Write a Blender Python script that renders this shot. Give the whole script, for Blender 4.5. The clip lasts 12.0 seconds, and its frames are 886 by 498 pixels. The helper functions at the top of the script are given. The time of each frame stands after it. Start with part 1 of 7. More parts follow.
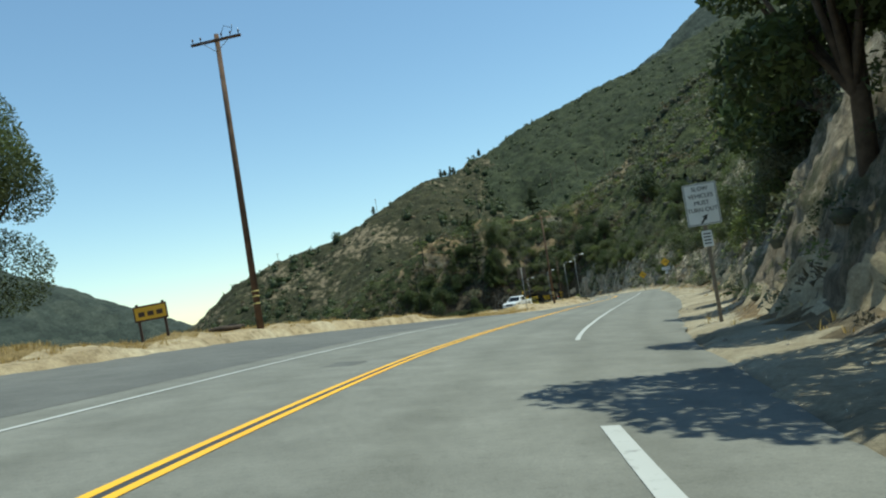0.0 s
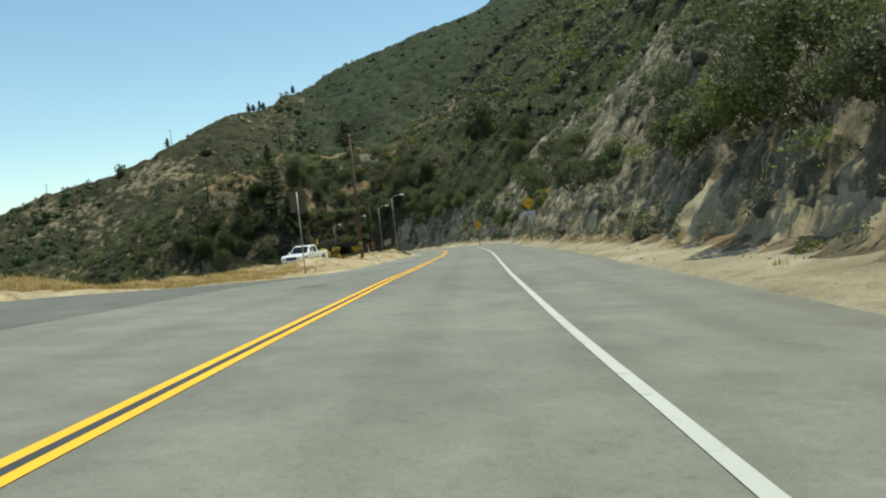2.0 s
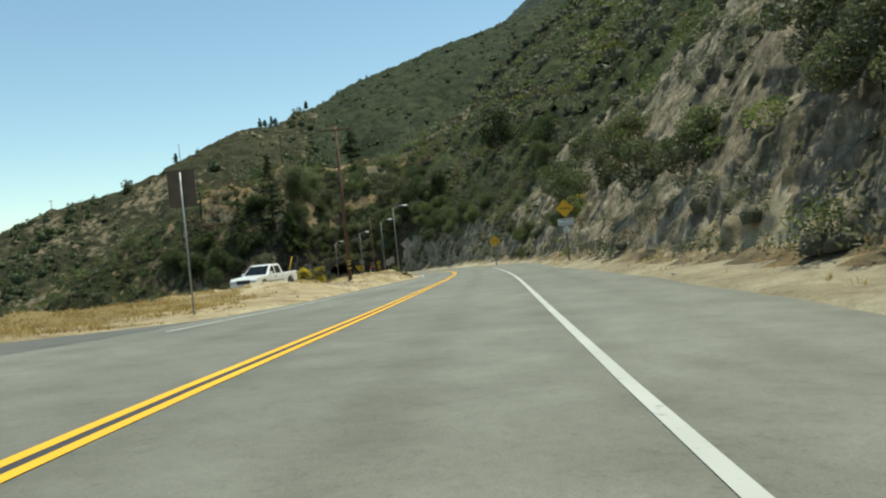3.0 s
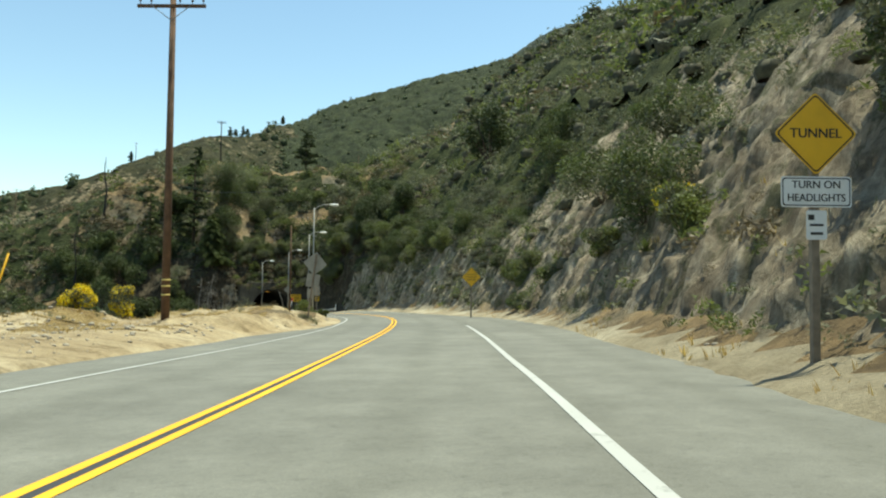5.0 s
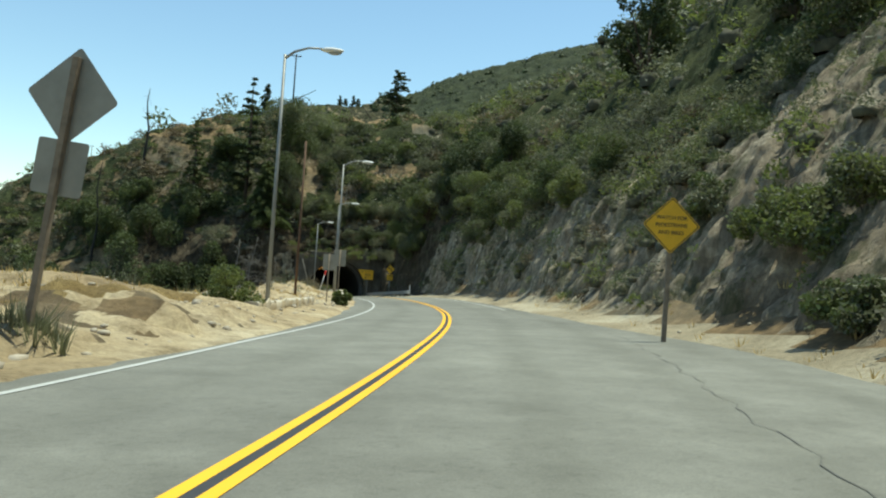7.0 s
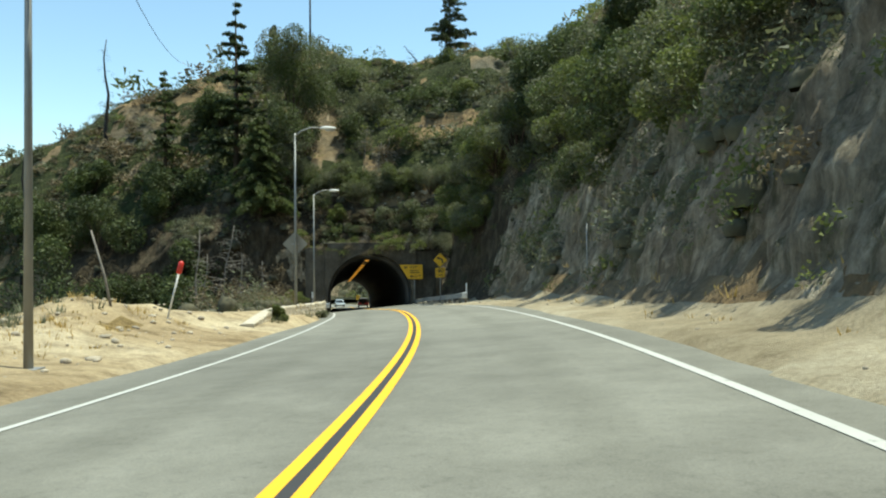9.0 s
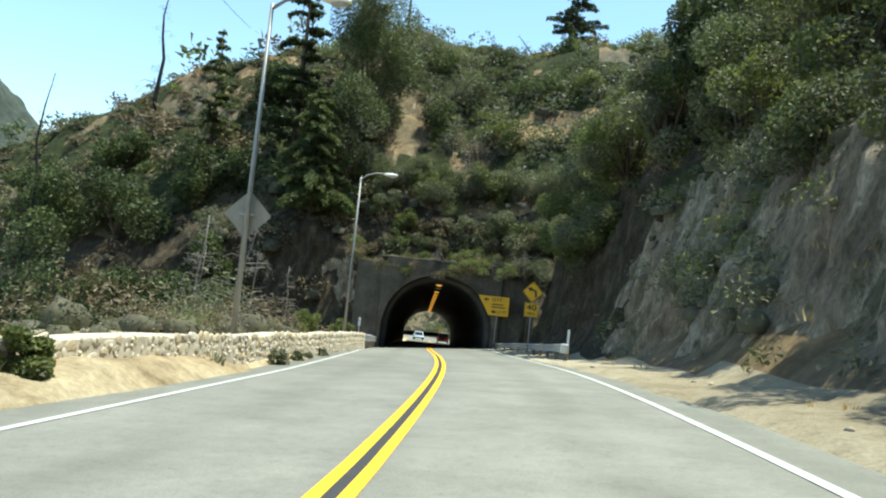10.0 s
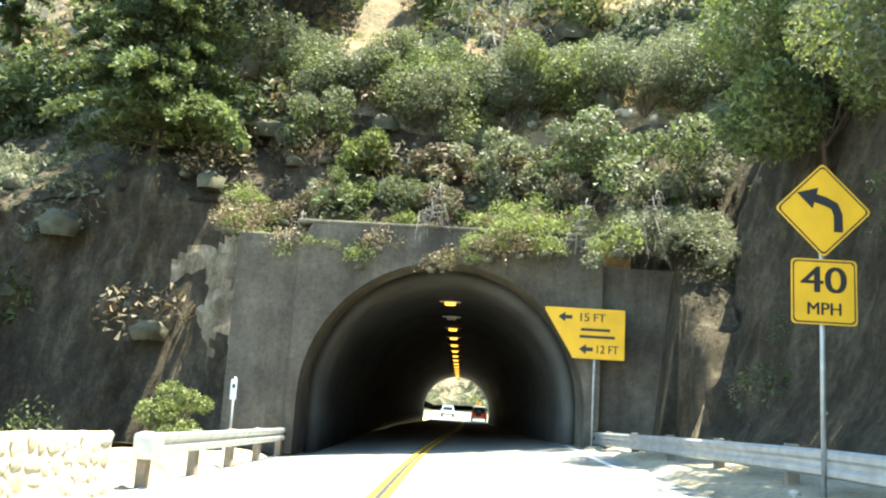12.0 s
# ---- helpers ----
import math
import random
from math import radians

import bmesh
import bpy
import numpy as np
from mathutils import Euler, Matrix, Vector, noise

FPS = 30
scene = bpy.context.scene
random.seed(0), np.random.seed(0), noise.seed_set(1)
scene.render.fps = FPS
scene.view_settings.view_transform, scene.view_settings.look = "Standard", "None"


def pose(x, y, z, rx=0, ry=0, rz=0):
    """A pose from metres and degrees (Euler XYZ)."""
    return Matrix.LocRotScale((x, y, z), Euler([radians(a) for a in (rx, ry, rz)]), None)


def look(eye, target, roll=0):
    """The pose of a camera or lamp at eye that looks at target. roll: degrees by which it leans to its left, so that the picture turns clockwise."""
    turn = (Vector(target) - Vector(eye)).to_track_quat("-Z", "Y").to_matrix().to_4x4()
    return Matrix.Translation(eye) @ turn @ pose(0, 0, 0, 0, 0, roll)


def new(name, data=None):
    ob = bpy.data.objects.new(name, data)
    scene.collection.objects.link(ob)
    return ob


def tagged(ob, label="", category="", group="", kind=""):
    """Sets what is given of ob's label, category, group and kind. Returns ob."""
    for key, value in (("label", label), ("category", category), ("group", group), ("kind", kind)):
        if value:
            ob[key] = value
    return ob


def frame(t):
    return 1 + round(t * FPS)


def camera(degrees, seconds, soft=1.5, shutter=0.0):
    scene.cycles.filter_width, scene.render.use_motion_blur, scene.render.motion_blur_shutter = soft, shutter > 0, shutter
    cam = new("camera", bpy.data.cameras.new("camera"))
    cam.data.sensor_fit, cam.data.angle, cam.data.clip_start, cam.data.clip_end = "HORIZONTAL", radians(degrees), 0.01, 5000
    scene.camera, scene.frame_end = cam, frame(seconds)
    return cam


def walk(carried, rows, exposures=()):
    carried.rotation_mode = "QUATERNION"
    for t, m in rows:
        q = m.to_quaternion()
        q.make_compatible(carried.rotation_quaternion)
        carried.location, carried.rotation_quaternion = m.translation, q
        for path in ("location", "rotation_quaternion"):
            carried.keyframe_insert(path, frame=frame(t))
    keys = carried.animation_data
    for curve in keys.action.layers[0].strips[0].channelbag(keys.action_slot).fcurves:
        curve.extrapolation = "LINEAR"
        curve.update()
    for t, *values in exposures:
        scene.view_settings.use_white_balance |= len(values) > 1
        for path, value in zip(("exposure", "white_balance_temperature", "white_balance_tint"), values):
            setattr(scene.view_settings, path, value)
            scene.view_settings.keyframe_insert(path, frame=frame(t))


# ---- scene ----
cam = camera(59.73, 12.0, 2.1)
# seconds, x, y, z, yaw, pitch, roll
PATH = [
    (0.0, -0.16, 0.02, 1.20, -2.31, 3.48, 8.62),
    (0.5, 0.80, 8.70, 0.98, -5.41, 2.51, 7.17),
    (1.0, 2.26, 17.26, 0.84, -11.49, 2.13, 6.15),
    (1.5, 4.27, 25.28, 0.62, -16.26, 2.76, 3.30),
    (2.0, 6.38, 32.98, 0.42, -16.20, -1.94, 6.03),
    (2.5, 8.84, 40.48, 0.18, -15.08, -0.69, 6.16),
    (4.3, 18.60, 69.92, -0.54, -16.74, 0.03, 3.34),
    (4.5, 19.63, 73.13, -0.58, -16.39, 0.05, 1.87),
    (5.0, 22.06, 80.63, -0.75, -17.20, 2.54, -0.59),
    (5.5, 24.58, 88.58, -0.95, -13.81, 2.93, -0.29),
    (6.0, 26.95, 96.78, -1.22, -12.96, 2.66, -0.70),
    (6.5, 29.02, 104.76, -1.40, -8.87, 2.31, -3.36),
    (7.0, 31.14, 112.34, -1.59, -9.02, 1.19, -3.93),
    (7.2, 32.00, 115.52, -1.63, -5.82, 1.57, -2.71),
    (8.8, 37.39, 143.79, -2.50, -3.07, 1.00, 0.00),
    (9.0, 37.80, 147.30, -2.59, -1.89, 0.85, 0.48),
    (9.5, 38.43, 156.06, -2.84, 3.16, 1.67, -2.88),
    (10.0, 38.62, 164.61, -3.14, 5.35, 3.33, -5.97),
    (10.5, 38.50, 172.52, -3.32, 6.67, 6.14, -5.98),
    (11.0, 38.20, 180.52, -3.62, 8.68, 7.32, -3.82),
    (11.5, 37.56, 188.47, -4.09, 8.47, 6.87, -3.89),
    (12.0, 36.56, 196.01, -4.55, 8.31, 8.41, -3.45),
]
# seconds, stops, kelvin, tint
EXPOSURES = [(0.0, 0.08, 6250, -9), (0.5, 0.0, 6300, -9), (1.0, 0.14, 6950, -8), (1.5, 0.18, 6750, -7), (2.5, 0.16, 6950, -8), (4.5, 0.42, 7000, -7), (5.0, 0.54, 7150, -8), (5.5, 0.47, 6700, -10), (6.0, 0.42, 6650, -10), (7.0, 0.36, 6700, -9), (9.0, 0.64, 6850, -8), (10.0, 1.06, 6500, -5), (10.5, 1.38, 6200, -5), (11.0, 1.8, 5850, -5), (11.5, 1.92, 6550, -7), (12.0, 2.9, 6850, -3)]
walk(cam, [(t, pose(x, y, z, 90 + pitch, roll, yaw)) for t, x, y, z, yaw, pitch, roll in PATH], EXPOSURES)

# ---- light ----
SUN_EL, SUN_AZ = 74.0, 76.0          # degrees; azimuth clockwise from +y
world = bpy.data.worlds.new("sky")
scene.world = world
world.use_nodes = True
wn = world.node_tree.nodes
sky = wn.new("ShaderNodeTexSky")
sky.sky_type = "NISHITA"
sky.sun_disc = False
sky.sun_elevation = radians(SUN_EL)
sky.sun_rotation = radians(SUN_AZ)
sky.altitude = 1500
sky.dust_density = 0.1
sky.air_density = 1.3
sky.ozone_density = 2.0
wn["Background"].inputs["Strength"].default_value = 0.142
world.node_tree.links.new(sky.outputs[0], wn["Background"].inputs["Color"])
sun = new("sun", bpy.data.lights.new("sun", "SUN"))
sun.data.energy = 4.5
sun.data.angle = radians(0.53)
sun.data.color = (1.0, 0.95, 0.87)
sd = Vector((math.sin(radians(SUN_AZ)) * math.cos(radians(SUN_EL)), math.cos(radians(SUN_AZ)) * math.cos(radians(SUN_EL)), math.sin(radians(SUN_EL))))
sun.matrix_world = look(sd * 100, (0, 0, 0))


# ---- materials ----
def material(name, rough=0.8, metal=0.0, spec=0.5):
    m = bpy.data.materials.new(name)
    m.use_nodes = True
    b = m.node_tree.nodes["Principled BSDF"]
    b.inputs["Roughness"].default_value = rough
    b.inputs["Metallic"].default_value = metal
    b.inputs["Specular IOR Level"].default_value = spec
    return m


def node(m, kind, **props):
    n = m.node_tree.nodes.new(kind)
    for k, v in props.items():
        if k == "blend":
            n.blend_type = v
        elif k == "dtype":
            n.data_type = v
        elif k == "op":
            n.operation = v
        elif k == "dims":
            n.noise_dimensions = v
    return n


def link(m, a, b):
    m.node_tree.links.new(a, b)


def coords(m, kind="Object"):
    return m.node_tree.nodes.new("ShaderNodeTexCoord").outputs[kind]


def noise_tex(m, vec, scale, detail=4.0, rough=0.55, stretch=None):
    if stretch:
        mp = node(m, "ShaderNodeMapping")
        mp.inputs["Scale"].default_value = stretch
        link(m, vec, mp.inputs["Vector"])
        vec = mp.outputs[0]
    n = node(m, "ShaderNodeTexNoise")
    n.inputs["Scale"].default_value = scale
    n.inputs["Detail"].default_value = detail
    n.inputs["Roughness"].default_value = rough
    link(m, vec, n.inputs["Vector"])
    return n.outputs["Fac"]


def ramp(m, fac, stops):
    r = node(m, "ShaderNodeValToRGB")
    els = r.color_ramp.elements
    while len(els) < len(stops):
        els.new(0.5)
    for e, (p, c) in zip(els, stops):
        e.position = p
        e.color = (c, c, c, 1) if isinstance(c, (int, float)) else (*c, 1)
    link(m, fac, r.inputs[0])
    return r.outputs[0]


def mix(m, a, b, fac, blend="MIX"):
    x = node(m, "ShaderNodeMix", dtype="RGBA", blend=blend)
    ins = [i for i in x.inputs if i.type == "RGBA"]
    for v, i in ((a, ins[0]), (b, ins[1])):
        if isinstance(v, tuple):
            i.default_value = (*v, 1)
        else:
            link(m, v, i)
    if isinstance(fac, (int, float)):
        x.inputs[0].default_value = fac
    else:
        link(m, fac, x.inputs[0])
    return [o for o in x.outputs if o.type == "RGBA"][0]


def base(m, col):
    i = m.node_tree.nodes["Principled BSDF"].inputs["Base Color"]
    if isinstance(col, tuple):
        i.default_value = (*col, 1)
    else:
        link(m, col, i)


def bump(m, height, strength=0.4, distance=0.05):
    b = node(m, "ShaderNodeBump")
    b.inputs["Strength"].default_value = strength
    b.inputs["Distance"].default_value = distance
    link(m, height, b.inputs["Height"])
    link(m, b.outputs[0], m.node_tree.nodes["Principled BSDF"].inputs["Normal"])


def simple(name, col, rough=0.6, metal=0.0, var=0.15, scale=6.0, spec=0.5, bumps=0.0):
    """A plain surface with uneven tone and a little dirt."""
    m = material(name, rough, metal, spec)
    v = coords(m)
    n = noise_tex(m, v, scale, 6)
    d = tuple(c * (1 - var) for c in col)
    l = tuple(min(1, c * (1 + var)) for c in col)
    base(m, ramp(m, n, [(0.3, d), (0.7, l)]))
    if bumps:
        bump(m, noise_tex(m, v, scale * 8, 5), bumps, 0.02)
    return m


def make_ground():
    m = material("dry_hillside_soil", 0.95, 0, 0.2)
    v = coords(m)
    big = noise_tex(m, v, 0.09, 6)
    mid = noise_tex(m, v, 0.9, 9, 0.72)
    fine = noise_tex(m, v, 7.0, 8, 0.75)
    c1 = ramp(m, mid, [(0.28, (0.09, 0.068, 0.042)), (0.45, (0.18, 0.13, 0.073)), (0.58, (0.275, 0.195, 0.105)), (0.74, (0.40, 0.29, 0.16))])
    c2 = ramp(m, mid, [(0.3, (0.085, 0.08, 0.055)), (0.7, (0.21, 0.19, 0.145))])
    c = mix(m, c1, c2, ramp(m, big, [(0.48, 0.0), (0.64, 1.0)]))
    c = mix(m, c, ramp(m, fine, [(0.25, (0.35, 0.35, 0.35)), (0.7, (0.68, 0.66, 0.63))]), 0.7, "OVERLAY")
    base(m, c)
    bump(m, mix(m, mid, fine, 0.5), 1.0, 0.3)
    return m


def make_rock():
    m = material("weathered_tan_rock", 0.92, 0, 0.25)
    v = coords(m)
    big = noise_tex(m, v, 0.22, 6, 0.6, (1, 1, 0.35))
    mid = noise_tex(m, v, 1.5, 9, 0.72, (1, 1, 0.22))
    fine = noise_tex(m, v, 5.5, 9, 0.78, (1, 1, 0.6))
    grey = ramp(m, mid, [(0.28, (0.08, 0.066, 0.047)), (0.42, (0.21, 0.178, 0.128)), (0.54, (0.36, 0.31, 0.232)), (0.64, (0.52, 0.46, 0.355)), (0.76, (0.68, 0.62, 0.50))])
    brown = ramp(m, mid, [(0.3, (0.105, 0.080, 0.054)), (0.5, (0.28, 0.222, 0.155)), (0.66, (0.47, 0.39, 0.285))])
    c = mix(m, grey, brown, ramp(m, big, [(0.42, 0.0), (0.56, 0.9)]))
    # broken stones lying in the scree
    vo = node(m, "ShaderNodeTexVoronoi")
    vo.inputs["Scale"].default_value = 3.2
    link(m, v, vo.inputs["Vector"])
    tone = node(m, "ShaderNodeSeparateXYZ")
    link(m, vo.outputs["Color"], tone.inputs[0])
    c = mix(m, c, ramp(m, tone.outputs[0], [(0.0, (0.36, 0.355, 0.34)), (0.6, (0.5, 0.5, 0.49)), (1.0, (0.74, 0.73, 0.71))]), 0.6, "OVERLAY")
    c = mix(m, c, ramp(m, fine, [(0.28, (0.22, 0.22, 0.215)), (0.72, (0.78, 0.77, 0.75))]), 0.75, "OVERLAY")
    patch = noise_tex(m, v, 0.6, 9, 0.75, (1, 1, 0.5))
    weeds = ramp(m, fine, [(0.3, (0.036, 0.042, 0.018)), (0.7, (0.145, 0.140, 0.068))])
    c = mix(m, c, weeds, ramp(m, patch, [(0.51, 0.0), (0.59, 0.85)]))
    base(m, c)
    bump(m, mix(m, mid, fine, 0.55), 1.0, 0.4)
    return m


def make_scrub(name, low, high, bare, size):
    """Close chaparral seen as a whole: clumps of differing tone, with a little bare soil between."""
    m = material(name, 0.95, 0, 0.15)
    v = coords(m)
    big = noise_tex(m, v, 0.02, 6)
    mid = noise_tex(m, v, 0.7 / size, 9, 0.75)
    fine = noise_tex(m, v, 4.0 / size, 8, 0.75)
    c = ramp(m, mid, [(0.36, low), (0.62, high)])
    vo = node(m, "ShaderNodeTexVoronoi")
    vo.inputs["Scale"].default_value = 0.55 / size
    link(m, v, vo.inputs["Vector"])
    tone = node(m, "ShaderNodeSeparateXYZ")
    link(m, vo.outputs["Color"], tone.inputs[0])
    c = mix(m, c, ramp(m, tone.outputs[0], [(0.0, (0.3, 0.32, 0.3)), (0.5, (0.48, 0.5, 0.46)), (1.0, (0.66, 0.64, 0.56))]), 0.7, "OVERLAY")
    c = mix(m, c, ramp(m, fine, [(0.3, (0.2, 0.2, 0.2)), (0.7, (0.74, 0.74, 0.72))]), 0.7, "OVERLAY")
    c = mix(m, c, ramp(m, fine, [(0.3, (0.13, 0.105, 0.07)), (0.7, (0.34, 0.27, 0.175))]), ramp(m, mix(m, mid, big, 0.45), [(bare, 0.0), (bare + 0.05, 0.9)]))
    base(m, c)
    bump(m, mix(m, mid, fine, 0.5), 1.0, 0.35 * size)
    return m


def make_dirt():
    m = material("pale_sandy_dirt", 0.95, 0, 0.2)
    v = coords(m)
    big = noise_tex(m, v, 0.22, 6)
    mid = noise_tex(m, v, 1.5, 8, 0.7)
    fine = noise_tex(m, v, 11.0, 8, 0.75)
    c = ramp(m, big, [(0.3, (0.27, 0.205, 0.12)), (0.5, (0.385, 0.31, 0.195)), (0.7, (0.47, 0.405, 0.285))])
    c = mix(m, c, ramp(m, mid, [(0.34, (0.22, 0.20, 0.17)), (0.5, (0.5, 0.49, 0.48)), (0.7, (0.66, 0.66, 0.65))]), 0.8, "OVERLAY")
    c = mix(m, c, ramp(m, fine, [(0.3, (0.25, 0.245, 0.235)), (0.65, (0.66, 0.66, 0.65))]), 0.6, "OVERLAY")
    base(m, c)
    bump(m, mix(m, mid, fine, 0.6), 0.9, 0.12)
    return m


def make_gravel():
    m = material("pale_gravel_verge", 0.95, 0, 0.2)
    v = coords(m)
    big = noise_tex(m, v, 0.3, 6)
    mid = noise_tex(m, v, 2.2, 8, 0.7)
    fine = noise_tex(m, v, 16.0, 8, 0.8)
    c = ramp(m, big, [(0.3, (0.225, 0.185, 0.122)), (0.5, (0.33, 0.28, 0.195)), (0.7, (0.43, 0.38, 0.285))])
    c = mix(m, c, ramp(m, mid, [(0.32, (0.28, 0.26, 0.23)), (0.5, (0.5, 0.5, 0.49)), (0.7, (0.6, 0.6, 0.6))]), 0.65, "OVERLAY")
    c = mix(m, c, ramp(m, fine, [(0.3, (0.2, 0.2, 0.19)), (0.65, (0.68, 0.68, 0.67))]), 0.65, "OVERLAY")
    base(m, c)
    bump(m, mix(m, mid, fine, 0.6), 0.9, 0.08)
    return m


def make_asphalt(name, dark, light, tracks=True):
    m = material(name, 0.88, 0, 0.35)
    v = coords(m)
    fine = noise_tex(m, v, 60.0, 4, 0.8)
    mid = noise_tex(m, v, 1.1, 7, 0.65)
    big = noise_tex(m, v, 0.12, 5)
    c = ramp(m, big, [(0.3, dark), (0.7, light)])
    c = mix(m, c, ramp(m, mid, [(0.3, (0.34, 0.34, 0.33)), (0.7, (0.62, 0.62, 0.62))]), 0.6, "OVERLAY")
    spot_n = noise_tex(m, v, 9.0, 7, 0.8)
    c = mix(m, c, ramp(m, spot_n, [(0.3, (0.30, 0.30, 0.29)), (0.45, (0.5, 0.5, 0.5)), (0.7, (0.58, 0.58, 0.57))]), 0.7, "OVERLAY")
    c = mix(m, c, ramp(m, fine, [(0.3, (0.30, 0.30, 0.30)), (0.7, (0.68, 0.68, 0.68))]), 0.6, "OVERLAY")
    if tracks:
        # darker wheel-worn band and oil drips down each lane, from the strip's own coordinates
        uv = coords(m, "UV")
        sep = node(m, "ShaderNodeSeparateXYZ")
        link(m, uv, sep.inputs[0])
        wob = noise_tex(m, uv, 0.35, 3)
        add = node(m, "ShaderNodeMath", op="ADD")
        link(m, sep.outputs[0], add.inputs[0])
        mul = node(m, "ShaderNodeMath", op="MULTIPLY")
        link(m, wob, mul.inputs[0])
        mul.inputs[1].default_value = 0.8
        link(m, mul.outputs[0], add.inputs[1])
        sc = node(m, "ShaderNodeMath", op="MULTIPLY")
        link(m, add.outputs[0], sc.inputs[0])
        sc.inputs[1].default_value = 2 * math.pi / 1.75
        sn = node(m, "ShaderNodeMath", op="SINE")
        link(m, sc.outputs[0], sn.inputs[0])
        c = mix(m, c, ramp(m, sn.outputs[0], [(0.0, (0.53, 0.53, 0.53)), (1.0, (0.42, 0.42, 0.41))]), 0.5, "OVERLAY")
    base(m, c)
    bump(m, fine, 0.35, 0.01)
    return m


def make_paint(name, col, wear=0.42):
    m = material(name, 0.7, 0, 0.4)
    v = coords(m)
    n = noise_tex(m, v, 5.0, 9, 0.75)
    big = noise_tex(m, v, 0.6, 3)
    c = mix(m, (0.16, 0.155, 0.145), col, ramp(m, n, [(wear - 0.14, 0.25), (wear - 0.04, 1.0)]))
    c = mix(m, c, ramp(m, big, [(0.3, (0.42, 0.42, 0.41)), (0.7, (0.56, 0.56, 0.56))]), 0.5, "OVERLAY")
    base(m, c)
    return m


def make_leaf(name, dark, light, trans=0.35, scale=0.28):
    m = material(name, 0.6, 0, 0.3)
    b = m.node_tree.nodes["Principled BSDF"]
    v = coords(m)
    geo = m.node_tree.nodes.new("ShaderNodeNewGeometry")
    n = noise_tex(m, v, scale, 3)
    c = mix(m, ramp(m, n, [(0.32, dark), (0.68, light)]), ramp(m, geo.outputs["Random Per Island"], [(0.0, (0.3, 0.3, 0.28)), (1.0, (0.72, 0.72, 0.66))]), 0.7, "OVERLAY")
    link(m, c, b.inputs["Base Color"])
    tr = node(m, "ShaderNodeBsdfTranslucent")
    link(m, mix(m, c, (0.9, 1.0, 0.35), 0.35, "MULTIPLY"), tr.inputs["Color"])
    ms = node(m, "ShaderNodeMixShader")
    ms.inputs[0].default_value = trans
    link(m, b.outputs[0], ms.inputs[1])
    link(m, tr.outputs[0], ms.inputs[2])
    link(m, ms.outputs[0], m.node_tree.nodes["Material Output"].inputs["Surface"])
    return m


def make_earth():
    m = material("shade_darkened_root_earth", 0.95, 0, 0.15)
    v = coords(m)
    mid = noise_tex(m, v, 1.6, 9, 0.72, (1, 1, 0.45))
    fine = noise_tex(m, v, 8.0, 8, 0.78)
    # dark soil, toned lower still for the shade beneath the overhanging trees
    c = ramp(m, mid, [(0.3, (0.028, 0.023, 0.015)), (0.5, (0.066, 0.053, 0.036)), (0.66, (0.13, 0.107, 0.074)), (0.76, (0.23, 0.20, 0.145))])
    c = mix(m, c, ramp(m, fine, [(0.3, (0.22, 0.22, 0.21)), (0.7, (0.74, 0.73, 0.7))]), 0.7, "OVERLAY")
    base(m, c)
    bump(m, mix(m, mid, fine, 0.5), 1.0, 0.3)
    return m


def make_turf():
    m = material("matted_golden_grass", 0.95, 0, 0.15)
    v = coords(m)
    big = noise_tex(m, v, 0.5, 7, 0.65)
    mid = noise_tex(m, v, 3.0, 8, 0.75)
    fine = noise_tex(m, v, 24.0, 6, 0.8)
    c = ramp(m, big, [(0.3, (0.19, 0.125, 0.055)), (0.48, (0.30, 0.215, 0.10)), (0.62, (0.37, 0.275, 0.135)), (0.75, (0.24, 0.20, 0.095))])
    c = mix(m, c, ramp(m, mid, [(0.3, (0.26, 0.25, 0.22)), (0.5, (0.5, 0.5, 0.48)), (0.7, (0.66, 0.65, 0.6))]), 0.75, "OVERLAY")
    c = mix(m, c, ramp(m, fine, [(0.3, (0.22, 0.22, 0.2)), (0.7, (0.72, 0.72, 0.7))]), 0.7, "OVERLAY")
    base(m, c)
    bump(m, mix(m, mid, fine, 0.5), 1.0, 0.15)
    return m


M_GROUND, M_ROCK, M_DIRT, M_GRAVEL, M_EARTH, M_TURF = make_ground(), make_rock(), make_dirt(), make_gravel(), make_earth(), make_turf()
M_SCRUB = make_scrub("close_green_chaparral", (0.024, 0.030, 0.018), (0.056, 0.066, 0.037), 0.70, 4.0)
# far scrub: the haze of distance is mixed into its base colour as grey
M_SCRUB_FAR = make_scrub("haze_greyed_chaparral", (0.042, 0.052, 0.046), (0.075, 0.088, 0.076), 0.72, 14.0)
M_SCRUB_DRY = make_scrub("sparse_brown_chaparral", (0.022, 0.024, 0.013), (0.066, 0.062, 0.036), 0.535, 3.2)
M_SLOPE_SCRUB = make_scrub("slope_chaparral", (0.026, 0.032, 0.014), (0.070, 0.078, 0.034), 0.62, 1.3)
M_ASPHALT = make_asphalt("worn_grey_asphalt", (0.145, 0.142, 0.122), (0.20, 0.196, 0.168))
M_ASPHALT_DARK = make_asphalt("darker_asphalt", (0.098, 0.097, 0.088), (0.138, 0.136, 0.122), False)
M_WHITE = make_paint("white_road_paint", (0.44, 0.44, 0.415), 0.46)
M_YELLOW = make_paint("yellow_road_paint", (0.80, 0.42, 0.02), 0.38)
M_BLACKSEAM = simple("black_sealant", (0.035, 0.033, 0.03), 0.6)
L_GREEN = make_leaf("chaparral_green", (0.060, 0.075, 0.030), (0.135, 0.165, 0.062))
L_SAGE = make_leaf("sage_grey_green", (0.10, 0.105, 0.070), (0.20, 0.205, 0.138))
L_BRIGHT = make_leaf("fresh_yellow_green", (0.105, 0.125, 0.04), (0.195, 0.22, 0.08), 0.42)
